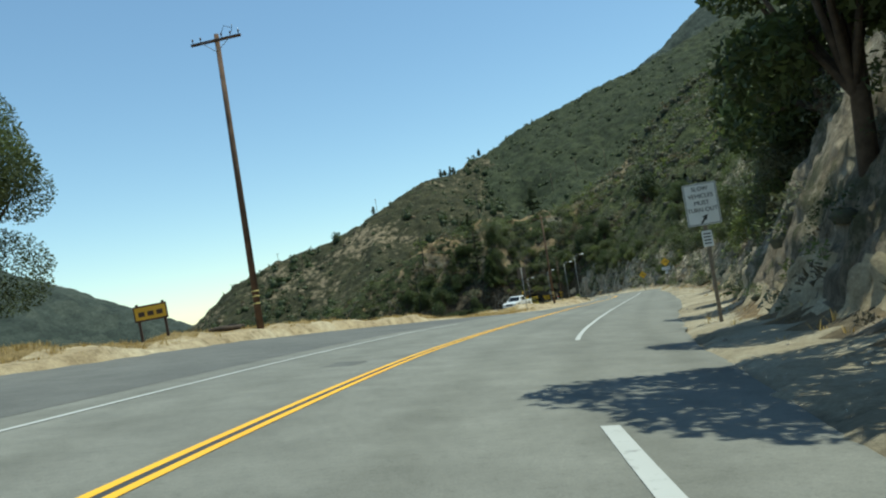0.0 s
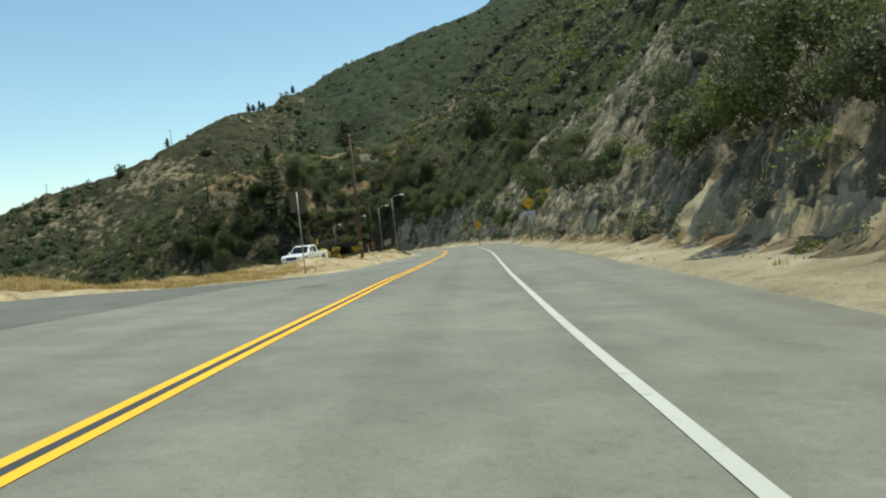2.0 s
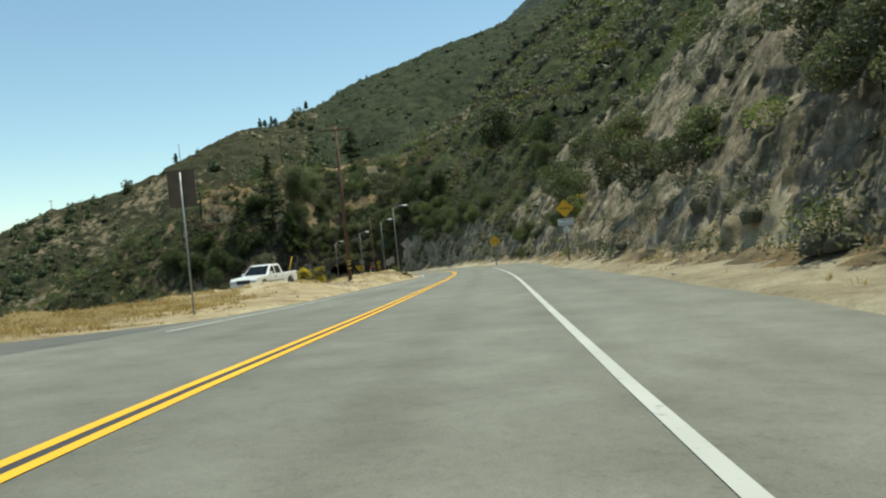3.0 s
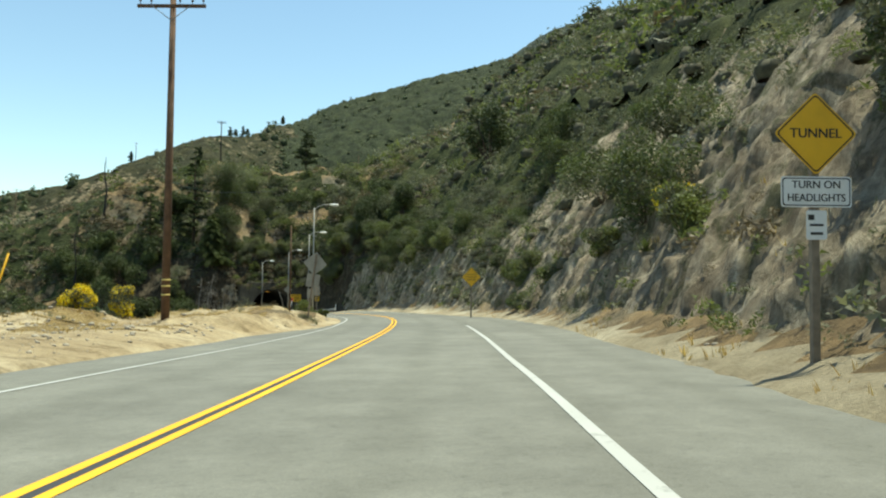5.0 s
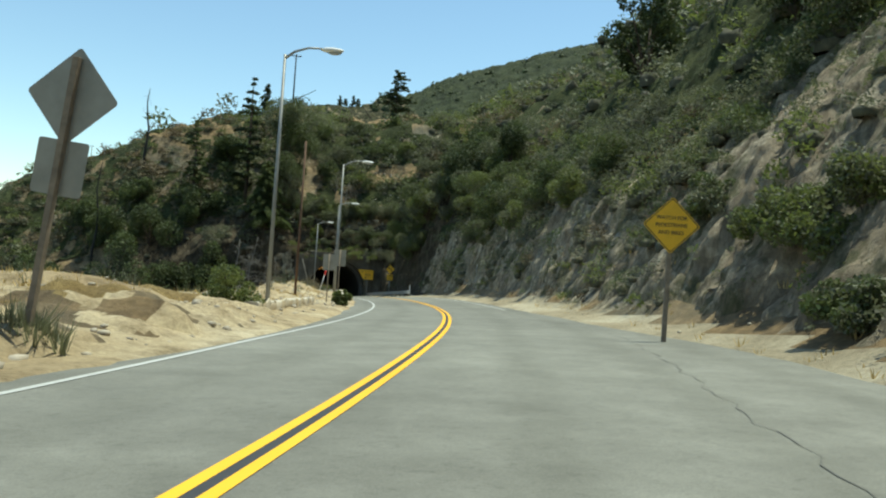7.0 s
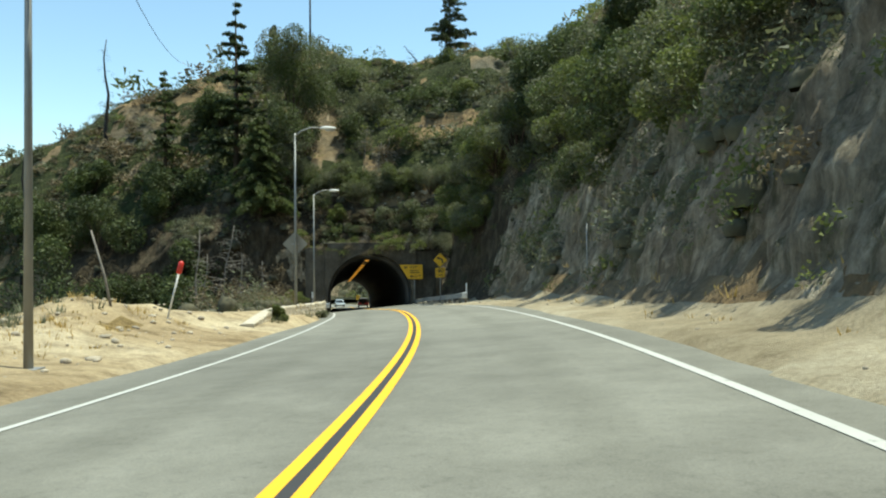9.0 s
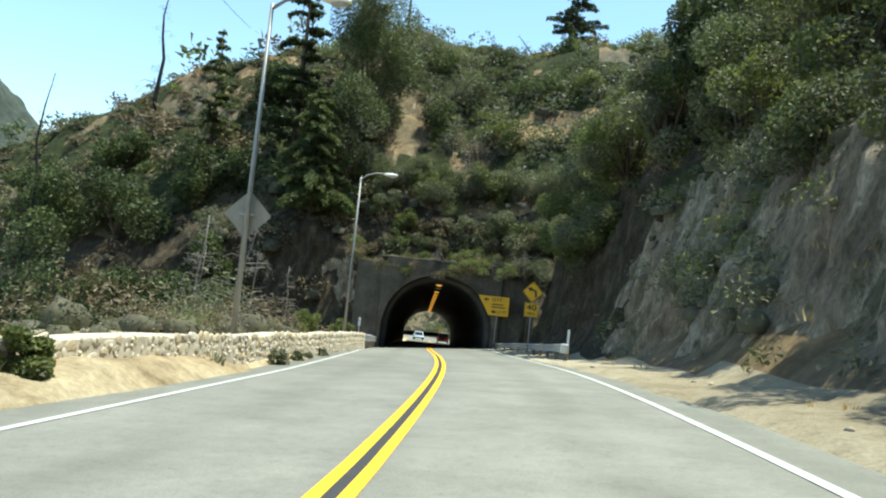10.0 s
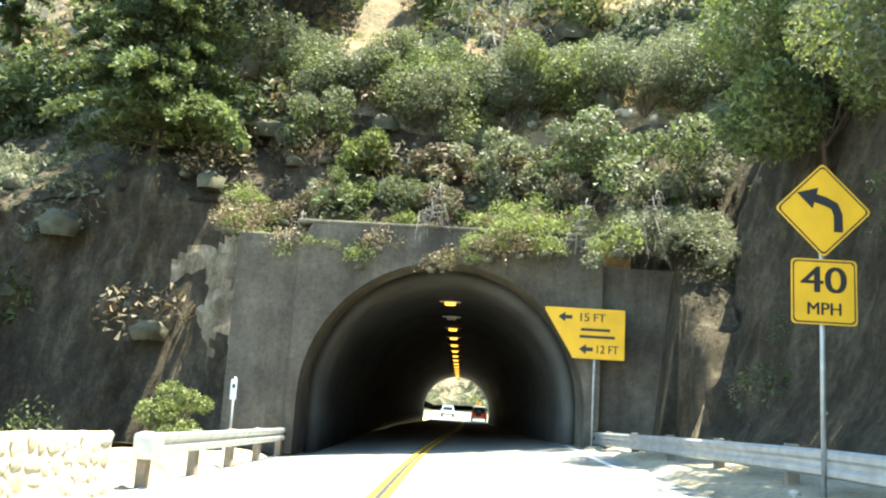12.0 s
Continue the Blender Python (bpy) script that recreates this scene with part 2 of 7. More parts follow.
L_DRY = make_leaf("dry_brown_brush", (0.10, 0.075, 0.045), (0.22, 0.17, 0.11), 0.2)
L_DARK = make_leaf("dark_oak_green", (0.040, 0.052, 0.024), (0.085, 0.108, 0.044), 0.3)
L_STRAW = make_leaf("straw_dry_grass", (0.36, 0.235, 0.085), (0.52, 0.385, 0.18), 0.3, 0.5)
L_FLOWER = make_leaf("yellow_broom_flowers", (0.65, 0.48, 0.02), (0.85, 0.66, 0.04), 0.3)
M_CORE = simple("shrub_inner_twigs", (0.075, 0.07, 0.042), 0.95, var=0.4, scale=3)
M_BARK = simple("dark_bark", (0.07, 0.05, 0.035), 0.95, var=0.4, scale=4, bumps=0.5)
M_DEADWOOD = simple("silvery_dead_wood", (0.18, 0.162, 0.14), 0.9, var=0.25, scale=5)
M_BURNT = simple("charred_wood", (0.025, 0.022, 0.02), 0.9, var=0.3)


# ---- noise and plan ----
def hash2(ix, iy, seed):
    h = (ix.astype(np.int64) * 374761393 + iy.astype(np.int64) * 668265263 + seed * 1442695041) & 0x7FFFFFFF
    h = (h ^ (h >> 13)) * 1274126177 & 0x7FFFFFFF
    return ((h ^ (h >> 16)) & 0xFFFFF) / 0xFFFFF


def vnoise(x, y, seed=0):
    ix, iy = np.floor(x), np.floor(y)
    fx, fy = x - ix, y - iy
    fx, fy = fx * fx * (3 - 2 * fx), fy * fy * (3 - 2 * fy)
    a, b = hash2(ix, iy, seed), hash2(ix + 1, iy, seed)
    c, d = hash2(ix, iy + 1, seed), hash2(ix + 1, iy + 1, seed)
    return (a + (b - a) * fx) * (1 - fy) + (c + (d - c) * fx) * fy


def fbm(x, y, scale, octaves=4, seed=0):
    """About -1 to 1."""
    t, amp, tot = 0.0, 1.0, 0.0
    for i in range(octaves):
        t = t + amp * (vnoise(x / scale * 2 ** i + 17.3 * i, y / scale * 2 ** i - 9.1 * i, seed + i) * 2 - 1)
        tot += amp
        amp *= 0.5
    return t / tot * 1.6


def table(rows):
    a = np.array(rows, float)
    return lambda y: np.interp(y, a[:, 0], a[:, 1])


# the line driven: y, x, z of the roadway
LINE = np.array([(-400, -20, 6), (-60, -5.0, 1.5), (-20, -1.6, 0.5), (0, 0.0, 0.12), (8.7, 0.91, -0.07), (17.3, 2.11, -0.26), (25.3, 4.16, -0.46), (33.0, 6.35, -0.67), (40.5, 8.65, -0.86), (69.9, 18.51, -1.56), (80.7, 22.08, -1.8), (88.6, 24.62, -2.01), (96.8, 26.9, -2.25), (104.7, 29.13, -2.47), (112.4, 31.23, -2.68), (120, 33.2, -2.87), (132, 35.8, -3.19), (143.8, 37.55, -3.52), (156.1, 38.49, -3.89), (164.6, 38.7, -4.15), (172.5, 38.49, -4.41), (180.5, 38.11, -4.72), (188.5, 37.41, -5.14), (196, 36.47, -5.59), (206.5, 35.0, -6.22), (217.3, 33.5, -6.86), (280, 27.0, -10.6), (330, 20.0, -13.0), (420, -10, -15), (900, -200, -20)], float)
_yy = np.arange(-400, 900.1, 1.0)
_k = np.exp(-0.5 * (np.arange(-12, 13) / 4.5) ** 2)
_k /= _k.sum()
LX = np.convolve(np.pad(np.interp(_yy, LINE[:, 0], LINE[:, 1]), 12, mode="edge"), _k, "valid")
LZ = np.convolve(np.pad(np.interp(_yy, LINE[:, 0], LINE[:, 2]), 12, mode="edge"), _k, "valid")
LS = np.gradient(LX, _yy)
line_x = lambda y: np.interp(y, _yy, LX)
line_z = lambda y: np.interp(y, _yy, LZ)
line_s = lambda y: np.interp(y, _yy, LS)
bank = table([(-60, -0.05), (-2, -0.078), (6, -0.084), (14, -0.082), (22, -0.082), (30, -0.084), (38, -0.075), (46, -0.064), (54, -0.053), (62, -0.026), (70, -0.008), (78, 0.004), (86, 0.02), (94, 0.025), (102, 0.035), (110, 0.04), (118, 0.042), (126, 0.033), (134, 0.036), (142, 0.041), (150, 0.049), (160, 0.058), (170, 0.064), (180, 0.064), (190, 0.052), (200, 0.054), (210, 0.079), (218, 0.092), (240, 0)])
lean_to = table([(-60, -15.0), (58, -15.0), (72, -7.0)])
u_yellow = table([(-50, -3.05), (-2, -3.05), (6, -2.86), (14, -2.65), (22, -2.49), (30, -2.38), (38, -2.33), (46, -2.34), (54, -2.4), (62, -2.4), (70, -2.39), (78, -2.35), (86, -2.28), (94, -2.12), (102, -1.93), (110, -1.72), (118, -1.56), (126, -1.39), (134, -1.24), (142, -1.1), (150, -1.0), (160, -0.92), (170, -0.86), (180, -0.85), (190, -0.84), (200, -0.74), (210, -0.6), (218, -0.44), (240, 0), (400, 0)])
u_right = table([(-50, 0.8), (-2, 0.8), (6, 0.88), (14, 0.96), (22, 1.05), (30, 1.15), (38, 1.2), (46, 1.18), (54, 1.13), (62, 1.13), (70, 1.16), (78, 1.19), (86, 1.2), (94, 1.34), (102, 1.58), (110, 1.75), (118, 1.88), (126, 1.99), (134, 2.08), (142, 2.17), (150, 2.25), (160, 2.34), (170, 2.37), (180, 2.43), (190, 2.59), (200, 2.83), (210, 3.1), (218, 3.38), (400, 3.4)])
u_left = table([(-50, -5.93), (-2, -5.93), (6, -5.96), (14, -6.01), (22, -6.07), (30, -6.13), (38, -6.16), (46, -6.16), (54, -6.14), (62, -6.08), (70, -6.0), (78, -5.87), (86, -5.67), (94, -5.44), (102, -5.15), (110, -4.85), (118, -4.6), (126, -4.49), (134, -4.36), (142, -4.27), (150, -4.17), (160, -4.06), (170, -3.93), (180, -3.87), (190, -3.97), (200, -4.08), (210, -4.11), (218, -4.25), (240, -3.7), (400, -3.4)])
e_right = table([(-50, 1.7), (4, 1.9), (9, 2.6), (16, 3.4), (25, 4.2), (33, 4.4), (40, 5.0), (52, 5.2), (60, 4.9), (72, 4.5), (80, 4.1), (88, 3.7), (96, 4.2), (109, 4.9), (118, 4.8), (126, 5.1), (131, 4.5), (137, 3.6), (148, 2.9), (200, 3.1), (212, 3.7), (217, 3.6), (400, 3.6)])
e_left = table([(-50, -7.0), (66, -7.0), (75, -6.6), (90, -7.2), (110, -7.0), (118, -5.2), (124, -4.6), (150, -5.3), (165, -5.0), (180, -4.55), (200, -4.9), (217, -4.3), (230, -3.65), (400, -3.6)])
toe = table([(-50, 3.8), (5, 3.9), (14, 4.8), (22, 5.3), (30, 6.2), (40, 7.4), (60, 7.0), (75, 5.6), (85, 4.7), (96, 4.9), (110, 5.4), (126, 5.7), (133, 5.2), (140, 4.9), (155, 4.8), (180, 5.0), (193, 5.6), (205, 5.9), (217, 5.8), (290, 6.5), (320, 12)])
turn_left = table([(-56, -13.5), (10, -14.2), (42, -14.2), (52, -12.8), (60, -10.5), (66, -7.0)])
# left: where the dirt flat ends and the valley begins; the turnout's dark paving lies within
rim = table([(-50, -27), (10, -26), (30, -25), (50, -21.5), (75, -19), (100, -20.5), (113, -15.5), (119, -12.6), (135, -11.6), (150, -12.5), (168, -11), (175, -8.0), (200, -7.4), (217, -8), (280, -7), (330, -14)])


def plan(x, y):
    """Where a point lies along the driven line, and how far to its right."""
    yf = np.array(y, float)
    for _ in range(4):
        s = line_s(yf)
        h = np.sqrt(1 + s * s)
        tang = ((x - line_x(yf)) * s + (y - yf)) / h
        yf = yf + np.clip(tang / h, -30, 30) * 0.7
    s = line_s(yf)
    h = np.sqrt(1 + s * s)
    u = ((x - line_x(yf)) - (y - yf) * s) / h
    return yf, u


def spot(y, u, dz=0.0):
    """The world place at y along the line, u to its right, on the roadway's cross slope."""
    s = float(line_s(y))
    h = math.sqrt(1 + s * s)
    return Vector((float(line_x(y)) + u / h, y - u * s / h, float(line_z(y)) + float(bank(y)) * max(float(lean_to(y)), min(5.0, u)) + dz))


CREST = table([(-120, -45), (-60, -16), (-24, 2.0), (-15, 6.2), (-9, 8.2), (2, 13.2), (8, 17.3), (15, 20.5), (25, 22.0), (35, 20.7), (45, 22.4), (52, 24), (61, 28), (90, 42), (140, 66), (220, 95), (500, 150)])
RIDGE = table([(-700, -40), (-260, -35), (-170, -8), (-142, 10), (-118, 29), (-100, 35), (-88, 40), (-60, 46), (-27, 57), (-13, 66), (7, 79), (23, 88), (33, 91), (47, 95), (63, 107), (75, 114), (86, 120), (115, 137), (140, 146), (165, 155), (205, 170), (222, 174), (250, 184), (300, 205), (600, 330), (1500, 400)])
RIDGE_Y = table([(-20, 530), (40, 600), (90, 680)])
FAR = table([(-800, -60), (100, 60), (350, 240), (480, 366), (519, 404), (560, 424), (600, 460), (650, 500), (700, 523), (740, 530), (885, 530), (1200, 560), (2500, 500)])
LEFT = table([(-2500, 420), (-1200, 330), (-611, 207), (-575, 178), (-545, 142), (-505, 116), (-441, 91), (-375, 56), (-294, 20), (-270, 10), (-150, -50), (200, -60)])
Y_PORTAL, Y_EXIT = 217.3, 280.0


def ground_z(x, y):
    x, y = np.asarray(x, float), np.asarray(y, float)
    yf, u = plan(x, y)
    z0 = line_z(yf)
    flat = z0 + bank(yf) * np.clip(u, lean_to(yf), 5)
    er, el, tr, rm = e_right(yf), e_left(yf), toe(yf), rim(yf)
    n1 = fbm(x, y, 14, 5, 3)
    n2 = fbm(x, y, 3.2, 4, 11)
    n3 = fbm(x, y, 45, 3, 23)
    # right: dirt verge, rough cut bank, natural slope
    r = np.maximum(u - tr - 0.3 * n1 - 0.12 * n2, 0)
    gully = 0.5 + 0.5 * np.sin(yf / 9.5 + 2.2 * n3 + 0.06 * r)
    k1 = np.interp(yf, [60, 90, 120, 138, 155, 188, 197], [1.35, 1.4, 1.55, 1.9, 2.5, 2.6, 4.6])
    w1 = np.interp(yf, [130, 150, 188, 197], [4.0, 2.7, 2.5, 2.0])
    soft = np.where(r < 0.7, 0.4 * r, r - 0.42)
    cut = np.where(soft < w1, k1 * soft, w1 * k1 + 1.28 * (soft - w1))
    cut = np.where(soft > 13.5, w1 * k1 + 1.28 * (13.5 - w1) + 0.92 * (soft - 13.5), cut)
    cut = np.where(soft > 29.5, w1 * k1 + 1.28 * (13.5 - w1) + 14.7 + 0.74 * (soft - 29.5), cut)
    cut = np.minimum(cut, np.interp(yf, [225, 245, 270, 300], [400, 45, 16, 12]))
    cut = cut * (0.95 + 0.12 * n3)
    cut = cut - gully * np.clip(r * 0.15, 0, 2.6) + n1 * np.clip(r * 0.16, 0, 2.4) + n2 * np.clip((r - 1) * 0.12, 0, 0.5)
    cut = np.maximum(cut, 0)
    verge = 0.05 + 0.16 * np.clip((u - er) / np.maximum(tr - er, 0.5), 0, 1) ** 2 + 0.07 * n2 * np.clip(u - er, 0, 1)
    right = flat + np.where(u > er, verge, 0) + cut
    # left: flat dirt with a low bank along the rim, then down into the valley
    q = np.maximum(rm - u, 0)
    w = np.clip((el - u) / 2.0, 0, 1)
    berm_h = np.interp(yf, [-50, 20, 60, 75, 110, 148, 162, 172, 178, 400], [0.55, 0.55, 0.5, 0.3, 0.35, 0.25, 0.45, 0.6, 0.2, 0.2])
    off = u - rm
    wide = np.interp(yf, [45, 75], [1.0, 0.0])
    berm = berm_h * np.exp(-((off - 2.0 - 4.5 * wide) / (1.7 + 2.8 * wide)) ** 2) * (1 + 0.45 * n2 + 0.3 * fbm(x, y, 1.3, 3, 71))
    down = -0.70 * q * (1 + 0.18 * n1) + n1 * np.clip(q * 0.1, 0, 2)
    scarp = np.interp(yf, [106, 115, 129, 135], [0.0, 1.0, 1.0, 0.0])
    rise = np.clip((0.13 + 0.34 * scarp) * (el - u - 0.9 * scarp * (1 + 0.5 * n2)), 0, np.interp(yf, [66, 92, 105, 115, 121, 130, 138, 150, 168, 172, 206, 212], [0.0, 0.25, 0.35, 0.52, 0.52, 0.42, 0.2, 0.1, 0.5, 0.6, 0.75, 0.2]))
    rise = rise + 0.62 * np.exp(-((yf - 88.5) / 4.5) ** 2 - ((u + 12.0) / 3.2) ** 2) * (1 + 0.25 * n2)
    rise = rise * (1 + scarp * (0.28 * n2 + 0.3 * fbm(x, y, 1.2, 3, 73)))
    left = flat + 0.03 + w * 0.09 * n2 + rise + berm + np.maximum(down, -62 + 6 * n3)
    base_z = np.where(u >= 0, right, left)
    paved = np.where((yf > -54) & (yf < 65.5), np.minimum(el, turn_left(yf) + 0.25), el)
    base_z = np.where((u > paved) & (u < er), flat - 0.14, base_z)
    # the spur that the tunnel goes through
    cr = CREST(x + 3.0 * n3)
    front = 240 - y
    hill = np.where(front > 0, cr - np.where(front < 6, 0.5 * front, 3 + 1.165 * (front - 6)), cr + 0.1 - np.where(front > -8, -0.25 * front, 2 - 0.78 * (front + 8)))
    steep_foot = np.clip(front - 22.3, 0, 0.9) * 8.6 * np.clip((30.0 - x) / 1.0, 0, 1) * np.clip((x - 8) / 6, 0, 1)
    hill = hill + n1 * 1.5 + n2 * 0.5 - steep_foot
    deep = np.clip(hill, -70, None)
    z = np.maximum(base_z, deep)
    # the far ridge, the mountain behind it, and the one across the valley
    rg = RIDGE(x)
    rf = RIDGE_Y(x) - y
    rf = np.sign(rf) * (np.sqrt(rf * rf + 49) - 7)
    rid = rg - 0.5 - np.where(rf > 0, 0.44 * rf, -0.5 * rf) + (fbm(x, y, 90, 5, 31) - 0.75) * np.clip(np.abs(rf) * 0.10, 0.0, 14)
    mt = FAR(x) - np.where(y < 1440, 0.55 * (1440 - y), 0.3 * np.maximum(y - 1560, 0)) - 5 + (fbm(x, y, 220, 5, 41) - 0.8) * np.clip(np.abs(1500 - y) * 0.12, 2, 60)
    lf = LEFT(x) - np.where(y < 960, 0.45 * (960 - y), 0.3 * np.maximum(y - 1040, 0)) - 5 + (fbm(x, y, 160, 5, 51) - 0.8) * np.clip(np.abs(1000 - y) * 0.12, 2, 40)
    z = np.maximum(np.maximum(z, np.maximum(rid, mt)), lf)
    z = np.maximum(z, -75 + 6 * n3)
    # keep the roadway clear up to the portal and beyond the exit
    clear = ((yf < Y_PORTAL) | ((yf > Y_EXIT) & (yf < 345))) & (u > rm + 1.5) & (u < tr)
    z = np.where(clear, base_z, z)
    return z


# ---- mesh helpers ----
def mesh_np(name, verts, faces, mats, idx=None, smooth=False):
    """A mesh from arrays; all faces have the same number of corners."""
    verts, faces = np.asarray(verts, np.float32), np.asarray(faces, np.int32)
    me = bpy.data.meshes.new(name)
    n, k = faces.shape
    me.vertices.add(len(verts))
    me.vertices.foreach_set("co", verts.ravel())
    me.loops.add(n * k)
    me.loops.foreach_set("vertex_index", faces.ravel())
    me.polygons.add(n)
    me.polygons.foreach_set("loop_start", np.arange(0, n * k, k, dtype=np.int32))
    for m in mats if isinstance(mats, (list, tuple)) else [mats]:
        me.materials.append(m)
    if idx is not None:
        me.polygons.foreach_set("material_index", np.asarray(idx, np.int32))
    if smooth:
        me.polygons.foreach_set("use_smooth", np.ones(n, bool))
    me.update(calc_edges=True)
    return me


def part(name, bm, mat=None, parent=None, label=""):
    """A bmesh as one mesh object under a thing or a part."""
    if isinstance(bm, bmesh.types.BMesh):
        me = bpy.data.meshes.new(name)
        bm.to_mesh(me)
        bm.free()
        for m in mat if isinstance(mat, (list, tuple)) else [mat]:
            me.materials.append(m)
    else:
        me = bm
    ob = new(name, me)
    if parent is not None:
        ob.parent = parent
    if label:
        ob["label"] = label
    return ob


def thing(name, label, category, m=None, group="", kind=""):
    ob = new(name)
    if m is not None:
        ob.matrix_world = m
    return tagged(ob, label, category, group, kind)


def box(bm, cx, cy, cz, sx, sy, sz, bevel=0.0, m=None):
    t = Matrix.Translation((cx, cy, cz)) @ Matrix.Diagonal((sx, sy, sz, 1))
    if m is not None:
        t = m @ t
    r = bmesh.ops.create_cube(bm, size=1.0, matrix=t)
    if bevel:
        es = list({e for v in r["verts"] for e in v.link_edges})
        bmesh.ops.bevel(bm, geom=es, offset=bevel, segments=2, affect="EDGES", profile=0.5)
    return bm


def tube(bm, pts, radii, sides=8, cap=True):
    """A round bar along pts."""
    pts = [Vector(p) for p in pts]
    rings = []
    for i, p in enumerate(pts):
        d = (pts[min(i + 1, len(pts) - 1)] - pts[max(i - 1, 0)]).normalized()
        a = d.orthogonal().normalized() if abs(d.z) > 0.99 else Vector((0, 0, 1)).cross(d).normalized()
        b = d.cross(a)
        r = radii[i] if isinstance(radii, (list, tuple)) else radii
        rings.append([bm.verts.new(p + (a * math.cos(2 * math.pi * k / sides) + b * math.sin(2 * math.pi * k / sides)) * r) for k in range(sides)])
    for q, w in zip(rings, rings[1:]):
        for k in range(sides):
            bm.faces.new((q[k], q[(k + 1) % sides], w[(k + 1) % sides], w[k])).smooth = True
    if cap:
        bm.faces.new(rings[0][::-1])
        bm.faces.new(rings[-1])
    return bm


# ---- ground ----
def axis(lo, hi, step, even_lo, even_hi, even, far_lo, far_hi, grow):
    """Fine between lo and hi, even steps out to even_lo and even_hi, then growing ones."""
    def run(v, sign, even_to, to):
        out, st = [], step
        while sign * v < sign * to:
            st = st * grow if st < even or sign * v > sign * even_to else st
            v += sign * st
            out.append(v)
        return out
    return np.array(run(lo, -1, even_lo, far_lo)[::-1] + list(np.arange(lo, hi + step / 2, step)) + run(hi, 1, even_hi, far_hi))


gx = axis(-22, 52, 0.55, -200, 300, 7.0, -3600, 3600, 1.1)
gy = axis(-18, 238, 0.75, -19, 710, 7.0, -1500, 4200, 1.1)
GX, GY = np.meshgrid(gx, gy)
GZ = ground_z(GX, GY)
vyf, vu = plan(GX, GY)
vr = vu - toe(vyf)
GZ = GZ - 1.6 * np.clip((vr - 0.9) / 0.9, 0, 1) * np.clip((15.0 - vr) / 1.5, 0, 1) * np.clip((vyf + 13) / 2, 0, 1) * np.clip((219.0 - vyf) / 1.5, 0, 1)
GZ = GZ - 1.2 * np.clip((GX - 9.5) / 1.5, 0, 1) * np.clip((28.0 - GX) / 1.0, 0, 1) * np.clip((GY - 213.6) / 0.8, 0, 1) * np.clip((222.0 - GY) / 1.5, 0, 1)
nx, ny = len(gx), len(gy)
ii = (np.arange(ny - 1)[:, None] * nx + np.arange(nx - 1)[None, :]).ravel()
quads = np.stack([ii, ii + 1, ii + nx + 1, ii + nx], 1)
cx = (GX[:-1, :-1] + GX[1:, 1:]).ravel() / 2
cy = (GY[:-1, :-1] + GY[1:, 1:]).ravel() / 2
pyf, pu = plan(cx, cy)
zs4 = np.stack([GZ.ravel()[quads[:, k]] for k in range(4)], 1)
zr = line_z(pyf)
hole = (np.abs(pu) < 4.7) & (((pyf > Y_PORTAL - 1.3) & (pyf < Y_PORTAL + 1.6)) | ((pyf > Y_EXIT - 3.0) & (pyf < Y_EXIT + 3.0))) & (zs4.min(1) < zr + 3.0) & (zs4.max(1) > zr + 0.6)
keep = ~hole
dzx = np.abs(zs4.max(1) - zs4.min(1)) / 1.0
span = np.maximum(np.abs(GX[1:, 1:] - GX[:-1, :-1]).ravel(), np.abs(GY[1:, 1:] - GY[:-1, :-1]).ravel())
steep = dzx / span
rockn = fbm(cx, cy, 6.0, 4, 77)
mat_i = np.zeros(len(quads), int)
on_dirt = ((pu > rim(pyf) - 1.0) & (pu < toe(pyf) + 0.2) & (pyf > -80) & (pyf < 330)) & ((pyf < Y_PORTAL - 1.4) | (pyf > Y_EXIT))
mat_i[on_dirt] = 2
mat_i[on_dirt & (pu > 0)] = 4
mat_i[on_dirt & (pu < e_left(pyf) - 2.2) & (pyf > 86) & (pyf < 172) & (rockn > 0.12)] = 7
mat_i[on_dirt & (pu < np.where(pyf < 66, turn_left(pyf) - 1.3, e_left(pyf) - 5.5) - 0.5 * rockn) & (pyf < 88)] = 7
mat_i[(~on_dirt) & (pu > 0) & (pu < toe(pyf) + 26) & (pyf > -30) & (pyf < 212) & (steep + 0.9 * rockn > 1.25)] = 1
mat_i[(~on_dirt) & (cy > 200) & (cy < 245) & (cx < 70) & (steep + 0.8 * rockn > 2.0)] = 1
far_off = (cy > 292) | (pu > toe(pyf) + 42) | (np.abs(cx - 20) > 190) | ((pu < rim(pyf) - 14) & ~((cy > 205) & (cx > -75)))
mat_i[far_off & ~on_dirt] = 3
mat_i[(cy > 212) & (cy < 220.5) & (cx > 4) & (cx < 50) & ~on_dirt] = 9
mat_i[on_dirt & (steep > 1.6) & (pyf > 205)] = 9
mat_i[(pyf > 194) & (pyf < 219) & (pu > toe(pyf) - 0.1) & (pu < toe(pyf) + 9)] = 9
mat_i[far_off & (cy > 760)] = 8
mat_i[far_off & ~on_dirt & (cy < 760) & (cx < 50 + 18 * rockn)] = 5
mat_i[(pu > toe(pyf) + 13.5 + 2.5 * rockn) & (pu < toe(pyf) + 80) & (pyf > -60) & (pyf < 212)] = 6
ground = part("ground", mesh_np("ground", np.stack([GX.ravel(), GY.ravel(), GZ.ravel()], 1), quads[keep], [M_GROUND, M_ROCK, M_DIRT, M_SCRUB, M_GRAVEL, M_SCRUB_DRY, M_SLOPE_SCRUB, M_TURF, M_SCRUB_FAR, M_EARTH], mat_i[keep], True))


